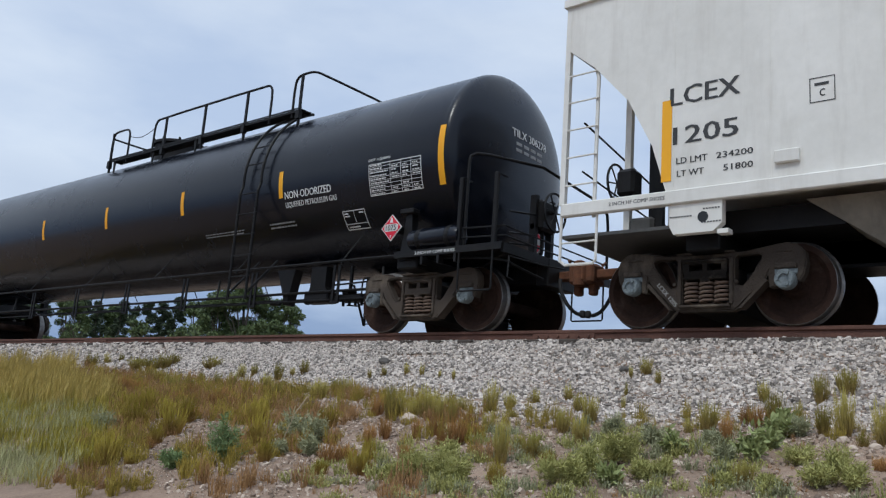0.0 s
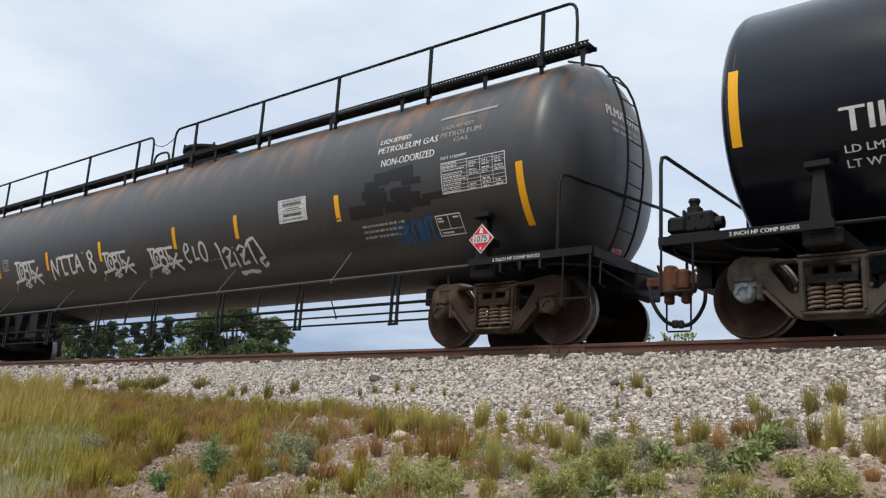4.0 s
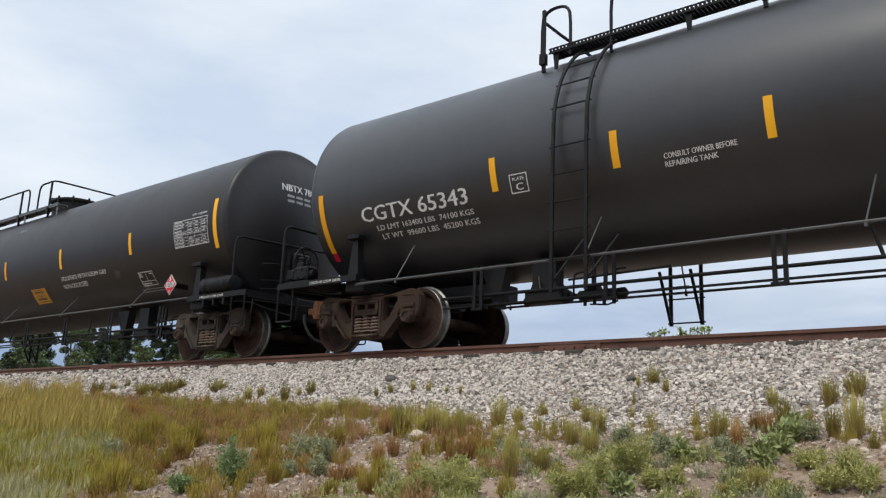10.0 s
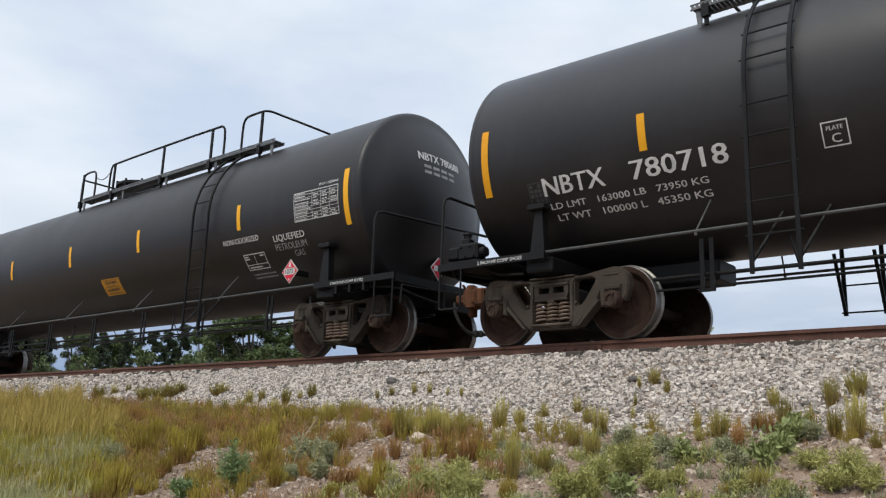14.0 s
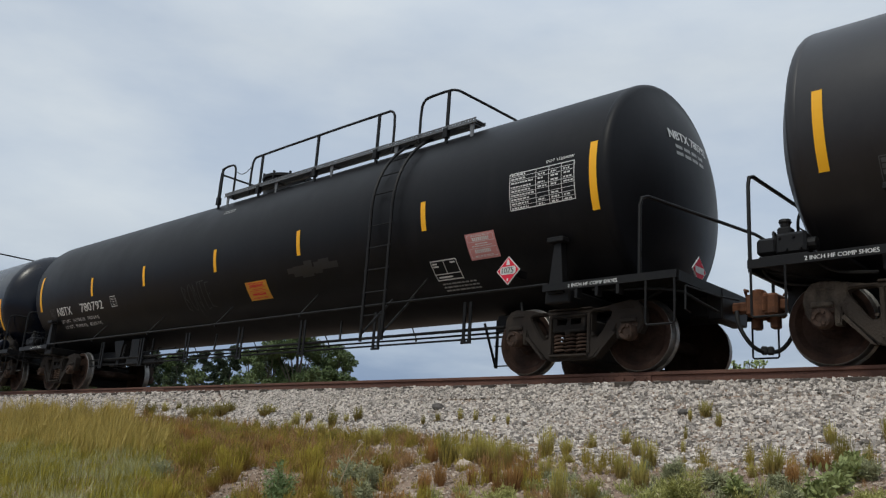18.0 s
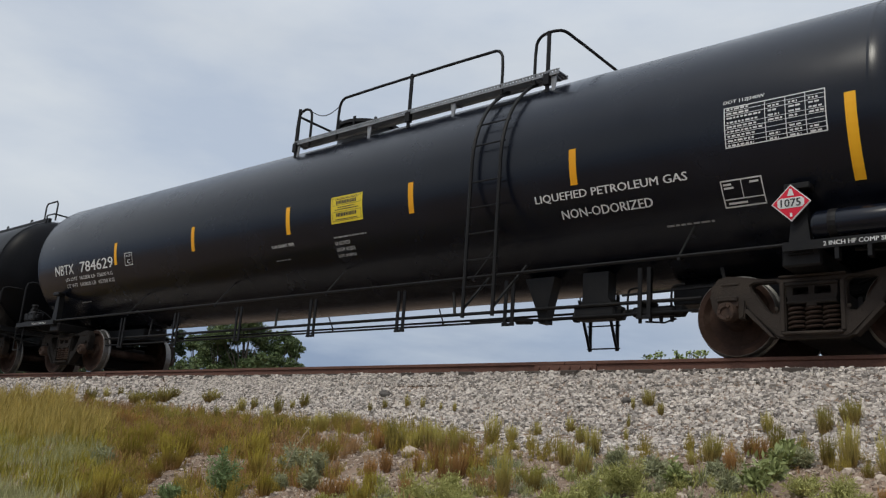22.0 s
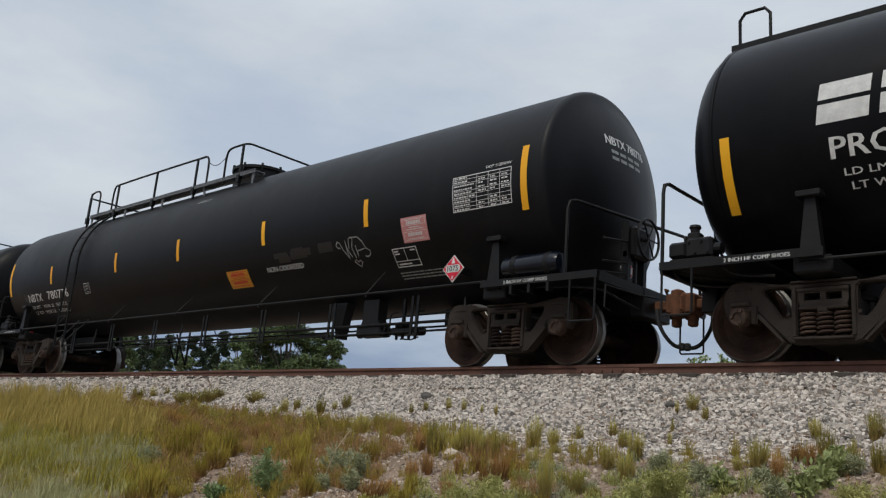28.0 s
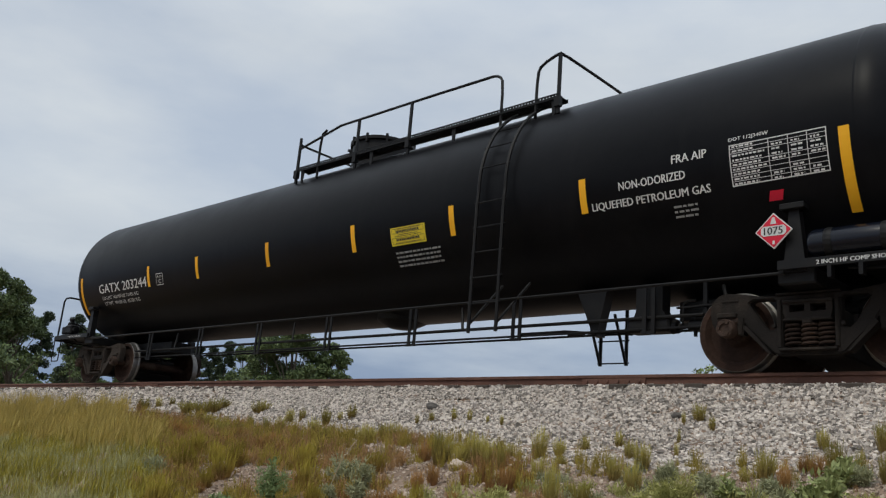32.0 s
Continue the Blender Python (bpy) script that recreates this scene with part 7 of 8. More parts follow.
def brush(rng, stalks, leaves, thick, splay=0.22, flat=0.25):
    """An upright bushy annual in a box one wide and one high: thin stalks set with short leaves."""
    n = stalks
    r = np.sqrt(rng.random(n)) * 0.25
    a = rng.random(n) * 2 * np.pi
    foot = np.stack([r * np.cos(a), r * np.sin(a), np.zeros(n)], 1)
    out = rng.normal(0, 0.08, (n, 2)) + foot[:, :2] * splay / 0.25
    h = rng.uniform(0.38, 1.08, n) * (1 - flat * (r / 0.25) ** 2)
    tip = np.stack([foot[:, 0] + out[:, 0], foot[:, 1] + out[:, 1], h], 1)
    b = rng.random(n) * 2 * np.pi
    side = np.stack([np.cos(b), np.sin(b), np.zeros(n)], 1) * thick
    v = [np.stack([foot - side, foot + side, tip], 1).reshape(-1, 3)]
    for k in range(leaves):
        q = 0.15 + 0.85 * rng.random(n)
        p = foot + (tip - foot) * q[:, None]
        c = rng.random(n) * 2 * np.pi
        go = np.stack([np.cos(c) * 0.05, np.sin(c) * 0.05, rng.uniform(0.10, 0.24, n)], 1) * rng.uniform(0.6, 1.3, (n, 1))
        w = np.stack([-np.sin(c), np.cos(c), np.zeros(n)], 1) * thick * 1.15
        v.append(np.stack([p - w, p + w, p + go], 1).reshape(-1, 3))
    v = np.concatenate(v)
    return v, np.arange(len(v)).reshape(-1, 3)


def carpet(name, label, clumps, mat, height, width, seed, stalks=30, leaves=3, thick=0.022):
    """Low bushy growth over a wide stretch as one object; clumps: rows of x, y, size."""
    rng = np.random.default_rng(seed)
    kinds = [brush(rng, stalks, leaves, thick)[0] for _ in range(10)]
    V = []
    for x, y, s in clumps:
        a, w, h = rng.random() * 2 * math.pi, width * (0.5 + s) * rng.uniform(0.8, 1.25), height * (0.35 + s) * rng.uniform(0.75, 1.2)
        q = kinds[rng.integers(0, 10)]
        c, sn = math.cos(a), math.sin(a)
        V.append(np.stack([x + (q[:, 0] * c - q[:, 1] * sn) * w, y + (q[:, 0] * sn + q[:, 1] * c) * w, ground_z(x, y) - 0.01 + q[:, 2] * h], 1))
    V = np.concatenate(V)
    return tagged(new(name, raw_mesh(name, V, np.arange(len(V)).reshape(-1, 3), mat)), label, "grass", kind="stuff")


def leaf_cloud(rng, centres, radii, per, leaf, flat=0.75, thin=0.5):
    """Small leaves in clumps round the given centres."""
    V, n_all = [], 0
    for c, r in zip(centres, radii):
        n = int(per * (r / 0.8) ** 2)
        d = rng.normal(0, 1, (n, 3))
        d /= np.linalg.norm(d, axis=1)[:, None]
        p = np.array(c) + d * (r * rng.random(n) ** 0.45)[:, None] * np.array([1, 1, flat])
        a, b = rng.normal(0, 1, (n, 3)), rng.normal(0, 1, (n, 3))
        a /= np.linalg.norm(a, axis=1)[:, None]
        b -= a * (a * b).sum(1)[:, None]
        b /= np.linalg.norm(b, axis=1)[:, None]
        s = leaf * rng.uniform(0.6, 1.3, (n, 1))
        V.append(np.stack([p - a * s, p + b * s * thin, p + a * s, p - b * s * thin], 1))
        n_all += n
    V = np.concatenate(V).reshape(-1, 3)
    k = (np.arange(n_all) * 4)[:, None]
    return V, np.concatenate([k + [0, 1, 2], k + [0, 2, 3]], 0)


# patches of bare gravelly earth: x, y, width
BARE = [
    (-6.4, -6.02, 0.41), (-7.3, -5.23, 0.33), (-7.77, -4.7, 0.29), (-5.82, -5.48, 0.25), (-5.24, -5.7, 0.27), (-9.3, -4.35, 0.33), (-9.91, -3.71, 0.26), (-7.24, -4.91, 0.29),
    (-5.24, -5.55, 0.23), (-7.01, -3.2, 0.34), (-5.93, -4.24, 0.28), (-5.31, -4.95, 0.25), (-5.65, -4.29, 0.21), (-4.21, -4.53, 0.22), (-3.74, -5.08, 0.2), (-4.4, -3.56, 0.27),
    (-4.13, -3.81, 0.19), (-3.42, -4.99, 0.21), (-3.25, -5.01, 0.17), (-5.36, -4.23, 0.18), (-5.29, -5.27, 0.12), (-1.55, -3.93, 0.3), (-1.42, -3.83, 0.26), (-1.77, -3.69, 0.21),
    (-1.84, -4.56, 0.19), (-1.67, -4.79, 0.15), (-2.42, -4.4, 0.19), (-2.24, -4.79, 0.16), (-2.7, -3.96, 0.17), (-1.2, -4.55, 0.2), (-1.34, -4.48, 0.15),
]


def bare(x, y):
    """Where the earth shows on the bank."""
    n = 0.6 * noise.noise((x * 0.9 + 3.0, y * 1.1, 4.2)) + 0.35 * noise.noise((x * 2.6, y * 2.6, 1.7))
    for bx, by, w in BARE:
        n -= 1.2 * math.exp(-((x - bx) ** 2 + (y - by) ** 2) / (0.5 * w * w))
    return n < -0.24


def meadow_edge(y):
    """The line where the tall grass gives way to the low dry growth."""
    return float(np.interp(y, [-9.0, -6.3, -5.4, -4.3, -3.4, -2.6, -1.9], [-5.6, -7.1, -8.3, -10.2, -12.3, -15.0, -16.5]))


below = lambda x, y: y < toe(x) - 0.02
ragged = lambda x, y: 0.5 * noise.noise((x * 1.4, y * 1.4, 5.0))
meadow = lambda x, y: below(x, y) and x < meadow_edge(y) + ragged(x, y)
gold_part = lambda x, y: meadow(x, y) and x < -11.0 + ragged(x, y) and y > -4.6
green_part = lambda x, y: meadow(x, y) and not (x < -13.0 and y > -3.4)
low_meadow = lambda x, y: y < -4.3 and x < meadow_edge(y) - 0.25 + ragged(x, y)
scrub = lambda x, y: below(x, y) and not bare(x, y) and x > meadow_edge(y) - 0.2 + ragged(x, y)
left_scrub = lambda x, y: scrub(x, y) and x < -5.4
russet = lambda x, y: scrub(x, y) and noise.noise((x * 0.9, y * 1.1, 8.0)) > 0.16 * (x + 6.5) - 0.05
olive = lambda x, y: scrub(x, y) and noise.noise((x * 1.1 + 7, y * 1.3, 2.0)) > 0.16 * (x + 6.5) + 0.06
blades("grass", "tall ripe yellow grass on the bank", scatter(560, -24, -8.6, -4.8, -1.9, 11, gold_part), 95, GRASS_GOLD, 0.52, 0.0042, 0.17, 0.24, 1, (0.10, 0.0))
blades("grass", "yellow-green grass among the ripe grass", scatter(500, -21, -7.0, -6.2, -2.0, 21, green_part), 85, GRASS_GREEN, 0.30, 0.0040, 0.15, 0.24, 22, (0.05, 0.0))
blades("grass", "pale grey-green grass low on the bank", scatter(860, -17, -6.0, -9.2, -4.1, 12, low_meadow), 90, GRASS_PALE, 0.24, 0.0030, 0.17, 0.42, 2)
blades("grass", "green grass at the foot of the bank", scatter(240, -17, -6.0, -9.2, -4.4, 18, low_meadow), 80, GRASS_GREEN, 0.24, 0.0036, 0.13, 0.3, 23)
blades("grass", "dead straw lying on the earth", scatter(1900, -13, -0.8, -6.6, -2.6, 19, below), 12, STRAW, 0.04, 0.0024, 0.12, 2.2, 24)
blades("grass", "far grass along the bank", scatter(420, -46, -15, -7, -1.9, 16), 40, GRASS_GOLD, 0.42, 0.006, 0.3, 0.3, 6)
blades("grass", "thin olive grass over the wider field", scatter(900, -30, 14, -16, -4.5, 26, lambda x, y: not (-18 < x < 0 and y > -9.5) and abs(x) + abs(y + 10) > 1.2), 45, GRASS_GREEN, 0.16, 0.004, 0.22, 0.4, 27)
carpet("low_growth", "low russet growth on the dry bank", scatter(1000, -15, -0.7, -6.6, -2.0, 13, russet, (0.1, 0.9)), GRASS_RED, 0.17, 0.11, 3)
carpet("low_growth", "low olive growth among the russet", scatter(480, -15, -0.7, -6.6, -2.0, 14, olive, (0.1, 0.9)), GRASS_OLIVE, 0.20, 0.12, 4)
carpet("low_growth", "dense low olive growth beside the tall grass", scatter(330, -13, -5.4, -6.8, -2.4, 44, left_scrub, (0.1, 0.9)), GRASS_OLIVE, 0.19, 0.13, 6)
carpet("low_growth", "small seedlings between the gravel", scatter(420, -12, -0.8, -6.2, -2.3, 15, lambda x, y: y < toe(x) + 0.15, (0.0, 0.35)), GRASS_RED, 0.10, 0.06, 5)
carpet("low_growth", "pale green low herbs at the foot of the bank", scatter(190, -5.0, -0.9, -6.2, -3.9, 17, lambda x, y: not bare(x, y)), WEED_GREEN, 0.10, 0.14, 7, 40, 4)
carpet("low_growth", "pale dry low herbs at the foot of the bank", scatter(150, -4.6, -0.8, -6.0, -3.5, 57, lambda x, y: below(x, y) and not bare(x, y)), WEED_GREY, 0.09, 0.12, 8, 40, 4)

carpet("low_growth", "olive and russet growth along the ballast edge", [(x, toe(x) + d, q) for x, d, q in scatter(170, -9.0, -0.9, -0.45, 0.12, 48, s=(0.05, 0.75))], GRASS_OLIVE, 0.20, 0.085, 9, 40, 4, 0.016)

# single plants: x, y, height, width
TUFTS_FAR = [
    (-15.11, -2.16, 0.27, 0.27), (-14.77, -2.03, 0.22, 0.14), (-14.45, -1.94, 0.19, 0.11), (-13.48, -2.16, 0.23, 0.34), (-12.88, -2.24, 0.27, 0.37), (-12.58, -2.16, 0.26, 0.33), (-12.54, -2.03, 0.18, 0.16), (-11.36, -2.15, 0.21, 0.31),
    (-10.28, -2.37, 0.23, 0.14), (-10.09, -2.29, 0.19, 0.11), (-9.35, -2.45, 0.28, 0.15), (-9.25, -2.28, 0.13, 0.09), (-9.04, -2.25, 0.22, 0.14), (-12.2, -2.55, 0.17, 0.31), (-11.08, -2.98, 0.27, 0.25), (-10.82, -2.87, 0.19, 0.14),
    (-10.99, -2.56, 0.2, 0.11), (-10.5, -2.62, 0.23, 0.14), (-9.79, -2.87, 0.29, 0.17), (-9.15, -2.81, 0.25, 0.16), (-8.55, -3.08, 0.24, 0.19),
]
TUFTS_MIDDLE = [
    (-7.86, -3.01, 0.26, 0.24), (-7.99, -2.61, 0.2, 0.16), (-7.81, -2.61, 0.2, 0.19), (-5.9, -3.8, 0.35, 0.15), (-5.88, -3.68, 0.27, 0.12), (-5.56, -3.63, 0.34, 0.2), (-5.68, -3.71, 0.24, 0.15), (-5.33, -3.71, 0.28, 0.14),
    (-5.12, -3.78, 0.28, 0.12), (-5.42, -3.26, 0.16, 0.1), (-5.09, -3.22, 0.32, 0.17), (-4.56, -3.94, 0.19, 0.13), (-4.94, -3.08, 0.19, 0.15), (-4.64, -3.49, 0.1, 0.12), (-4.91, -2.7, 0.18, 0.11), (-4.6, -2.56, 0.18, 0.1),
    (-7.23, -2.14, 0.17, 0.08), (-6.95, -2.17, 0.17, 0.07), (-6.63, -2.2, 0.11, 0.04), (-6.39, -2.23, 0.14, 0.05), (-7.57, -2.2, 0.14, 0.09), (-7.75, -2.27, 0.14, 0.06),
]
TUFTS_NEAR = [
    (-4.22, -2.99, 0.18, 0.14), (-3.82, -3.46, 0.26, 0.17), (-3.85, -3.85, 0.23, 0.15), (-3.51, -4.13, 0.23, 0.16), (-3.74, -4.87, 0.35, 0.13), (-3.64, -4.63, 0.18, 0.17), (-3.88, -4.45, 0.13, 0.1), (-4.0, -2.05, 0.19, 0.14),
    (-3.78, -2.23, 0.16, 0.07), (-3.99, -2.49, 0.16, 0.04), (-3.84, -2.82, 0.15, 0.05), (-2.65, -2.5, 0.19, 0.11), (-2.41, -2.96, 0.24, 0.16), (-2.76, -3.43, 0.24, 0.18), (-2.88, -3.54, 0.13, 0.09), (-2.19, -3.02, 0.19, 0.08),
    (-2.18, -2.48, 0.23, 0.15), (-2.01, -2.31, 0.22, 0.2), (-1.78, -3.3, 0.34, 0.17), (-1.92, -3.33, 0.24, 0.13), (-1.59, -3.58, 0.11, 0.1), (-1.45, -3.48, 0.32, 0.23), (-1.6, -2.35, 0.18, 0.1), (-1.96, -4.82, 0.16, 0.14),
    (-4.14, -2.11, 0.14, 0.05),
]
OLIVE_PLANTS = [
    (-7.16, -4.47, 0.3, 0.28), (-6.28, -5.09, 0.31, 0.25), (-7.66, -5.11, 0.32, 0.3), (-8.12, -4.65, 0.29, 0.24), (-8.3, -5.14, 0.36, 0.28), (-7.37, -5.44, 0.2, 0.14), (-7.13, -6.07, 0.3, 0.26), (-7.02, -6.28, 0.2, 0.19),
    (-6.86, -6.0, 0.14, 0.13), (-5.51, -5.63, 0.21, 0.12), (-9.57, -4.25, 0.29, 0.24), (-9.97, -4.31, 0.27, 0.25), (-8.72, -4.51, 0.24, 0.23), (-6.24, -4.3, 0.23, 0.19), (-4.51, -5.55, 0.23, 0.2), (-4.82, -5.15, 0.19, 0.14),
    (-3.46, -5.31, 0.18, 0.13), (-4.77, -5.7, 0.14, 0.13), (-4.15, -4.68, 0.1, 0.1), (-3.39, -4.78, 0.13, 0.14), (-2.12, -4.92, 0.1, 0.09),
]
RUSSET_FAR = [
    (-9.21, -3.77, 0.17, 0.22), (-8.74, -3.85, 0.19, 0.24), (-8.26, -3.92, 0.19, 0.23), (-8.38, -3.66, 0.16, 0.18), (-8.41, -4.33, 0.12, 0.17), (-9.15, -3.46, 0.17, 0.22), (-7.27, -5.6, 0.12, 0.16), (-9.57, -3.82, 0.17, 0.25),
    (-9.95, -3.39, 0.18, 0.23), (-13.51, -2.77, 0.22, 0.33), (-11.96, -3.25, 0.24, 0.3), (-11.33, -3.37, 0.23, 0.28), (-14.52, -2.64, 0.23, 0.3), (-4.52, -4.43, 0.27, 0.19), (-4.5, -4.16, 0.14, 0.11),
]
RUSSET_NEAR = [
    (-4.91, -4.24, 0.21, 0.17), (-5.03, -4.36, 0.19, 0.11), (-5.28, -4.5, 0.21, 0.13), (-5.04, -5.35, 0.17, 0.21), (-5.21, -4.76, 0.21, 0.13), (-6.15, -3.72, 0.25, 0.15), (-4.58, -4.53, 0.18, 0.14), (-5.01, -5.2, 0.13, 0.16),
    (-4.57, -5.01, 0.13, 0.12), (-4.79, -3.93, 0.19, 0.13), (-2.49, -3.76, 0.22, 0.12), (-2.46, -3.2, 0.19, 0.14), (-2.58, -3.12, 0.15, 0.1), (-1.71, -4.81, 0.06, 0.09), (-1.33, -4.25, 0.1, 0.11), (-1.34, -3.74, 0.12, 0.1),
]
BLUE_HERBS = [
    (-5.89, -5.77, 0.39, 0.34), (-6.2, -6.0, 0.15, 0.22), (-6.05, -4.85, 0.34, 0.34), (-8.61, -5.31, 0.25, 0.31), (-5.66, -5.36, 0.13, 0.12), (-5.37, -5.29, 0.17, 0.16), (-5.76, -4.88, 0.28, 0.2), (-3.32, -3.92, 0.19, 0.18),
    (-2.93, -4.09, 0.14, 0.17), (-2.24, -4.42, 0.16, 0.12), (-2.07, -3.44, 0.14, 0.17), (-2.53, -3.92, 0.1, 0.13),
]
GREEN_HERBS = [
    (-3.9, -5.44, 0.31, 0.27), (-4.08, -5.49, 0.24, 0.24), (-3.72, -5.39, 0.22, 0.2), (-4.15, -4.98, 0.18, 0.19), (-3.08, -5.2, 0.21, 0.24), (-2.98, -4.93, 0.25, 0.22), (-2.95, -5.17, 0.19, 0.18), (-4.19, -5.53, 0.11, 0.14),
    (-2.84, -4.64, 0.31, 0.22), (-2.94, -4.67, 0.22, 0.17), (-1.81, -4.25, 0.17, 0.23), (-1.56, -4.76, 0.17, 0.22), (-1.51, -4.53, 0.21, 0.21), (-1.37, -4.7, 0.17, 0.17), (-2.58, -4.94, 0.15, 0.18), (-2.5, -4.8, 0.1, 0.13),
    (-2.05, -4.9, 0.08, 0.12), (-1.81, -4.83, 0.06, 0.12),
]
BROAD_HERBS = [
    (-2.18, -3.54, 0.18, 0.2), (-2.11, -4.26, 0.25, 0.22), (-2.13, -3.91, 0.15, 0.14), (-2.65, -4.32, 0.17, 0.11), (-2.72, -5.1, 0.15, 0.13), (-2.26, -3.12, 0.13, 0.12),
]
plant_rng = np.random.default_rng(77)


def bush(rng, stalks, leaves, thick, splay=0.22, flat=0.25, nodes=4):
    """An upright bushy annual in a box one wide and one high; leaves grow from the nodes of its stalks, the stalks from one root."""
    v, t = [(0.0, 0.0, -0.02)], []
    for _ in range(stalks):
        r, a = 0.25 * math.sqrt(rng.random()), rng.random() * 2 * math.pi
        foot = np.array([r * math.cos(a), r * math.sin(a), 0.0])
        tip = foot * (1 + splay / 0.25) + np.array([*rng.normal(0, 0.08, 2), rng.uniform(0.38, 1.08) * (1 - flat * (r / 0.25) ** 2)])
        b = rng.random() * 2 * math.pi
        side = np.array([math.cos(b), math.sin(b), 0.0]) * thick
        k = len(v)
        v += [tuple(foot - side), tuple(foot + side)]
        t.append((0, k, k + 1))
        last = k
        for q in sorted(rng.uniform(0.15, 0.97, nodes)):
            p, w = foot + (tip - foot) * q, side * (1 - 0.5 * q)
            n = len(v)
            v += [tuple(p - w), tuple(p + w)]
            t += [(last, last + 1, n + 1), (last, n + 1, n)]
            last = n
            for _ in range(leaves):
                c = rng.random() * 2 * math.pi
                go = np.array([math.cos(c) * 0.05, math.sin(c) * 0.05, rng.uniform(0.10, 0.24)]) * rng.uniform(0.6, 1.3)
                v.append(tuple(p + go))
                t.append((n, n + 1, len(v) - 1))
        v.append(tuple(tip))
        t.append((last, last + 1, len(v) - 1))
    return v, t


def plants(name, label, rows, mat, stalks, leaves, thick, splay=0.22, flat=0.25):
    """One upright plant for each row, cut from six shared meshes."""
    shapes = [raw_mesh(name, *bush(plant_rng, stalks, leaves, thick, splay, flat), mat) for _ in range(6)]
    for k, (x, y, h, w) in enumerate(rows):
        ob = new(name, shapes[k % 6])
        ob.matrix_basis = pose(x, y, ground_z(x, y) - 0.012, 0, 0, plant_rng.uniform(0, 360)) @ Matrix.Diagonal((w * 1.15, w * 1.15, h * 1.06, 1))
        tagged(ob, label, "weed")


plants("grass_tuft", "upright olive tuft growing at the ballast edge", TUFTS_FAR + TUFTS_MIDDLE, TUFT_PLANT, 120, 2, 0.014)
plants("grass_tuft", "tall yellow-green tuft growing in the ballast", TUFTS_NEAR, TUFT_PLANT, 150, 2, 0.011, 0.2, 0.15)
plants("weed", "bushy olive annual on the dry bank", OLIVE_PLANTS, OLIVE_PLANT, 160, 2, 0.011)
plants("weed", "russet annual on the gravelly bank", RUSSET_FAR + RUSSET_NEAR, RUSSET_PLANT, 140, 2, 0.012)


def herb(name, label, x, y, height, width, mat, seed, leaf, per, thin, stems):
    """A leafy herb: stems rising from one root, leaves along each of them."""
    rng = np.random.default_rng(seed)
    v, t = [(0.0, 0.0, -0.01)], []
    for _ in range(stems):
        a = rng.random() * 2 * math.pi
        lean = width * 0.5 * math.sqrt(rng.random()) * rng.uniform(0.7, 1.1)
        top = height * rng.uniform(0.45, 1.0) * (1.05 - 0.45 * (lean / (width * 0.5)) ** 2)
        tip = np.array([lean * math.cos(a), lean * math.sin(a), top])
        last, sway = 0, rng.normal(0, 0.012, (per, 3))
        for k, q in enumerate(sorted(0.2 + 0.8 * rng.random(per) ** 0.75)):
            p = tip * q + np.array([0, 0, 0.25 * top * q * (1 - q)]) + sway[k] * min(1, q * 2)
            d = rng.normal(0, 1, 3) + np.array([math.cos(a) * 0.5, math.sin(a) * 0.5, 0.8])
            d /= np.linalg.norm(d)
            s = np.cross(d, rng.normal(0, 1, 3))
            s /= np.linalg.norm(s)
            z = leaf * rng.uniform(0.7, 1.5)
            n = len(v)
            w = np.array([-math.sin(a), math.cos(a), 0.0]) * 0.0018
            v += [tuple(p), tuple(p + d * z + s * z * thin), tuple(p + d * z * 2), tuple(p + d * z - s * z * thin), tuple(p + w)]
            t += [(n, n + 1, n + 2), (n, n + 2, n + 3), (last, n, n + 4)]
            last = n
    ob = new(name, raw_mesh(name, v, t, mat))
    ob.matrix_basis = pose(x, y, ground_z(x, y) - 0.005)
    return tagged(ob, label, "weed")


for k, (x, y, h, w) in enumerate(BLUE_HERBS):
    fresh = k in (0, 1)
    herb("weed", "fresh blue-green bushy weed on the gravel" if fresh else "pale grey-green feathery weed on the dry bank", x, y, h, w * 1.1, WEED_BLUE if fresh else WEED_GREY, 60 + k, 0.017, 42 if fresh else 34, 0.22, 46)
for k, (x, y, h, w) in enumerate(GREEN_HERBS):
    herb("weed", "bright green feathery weed at the foot of the bank", x, y, h, w * 1.15, WEED_GREEN, 80 + k, 0.016, 34, 0.17, 40)
for k, (x, y, h, w) in enumerate(BROAD_HERBS):
    herb("weed", "green broad-leaved weed among the grass", x, y, h, w * 1.1, WEED_BROAD, 110 + k, 0.026, 16, 0.36, 22)
# one dry stem leaning out of a weed
foot_z = ground_z(-5.75, -5.3)
stem = Build().tube([(-5.75, -5.3, foot_z + 0.02), (-5.66, -5.24, foot_z + 0.34), (-5.58, -5.18, foot_z + 0.5)], [0.004, 0.0035, 0.006], 5)
tagged(new("straw_stem", stem.mesh("straw_stem", STRAW)), "single dry straw stem leaning over a weed", "straw")
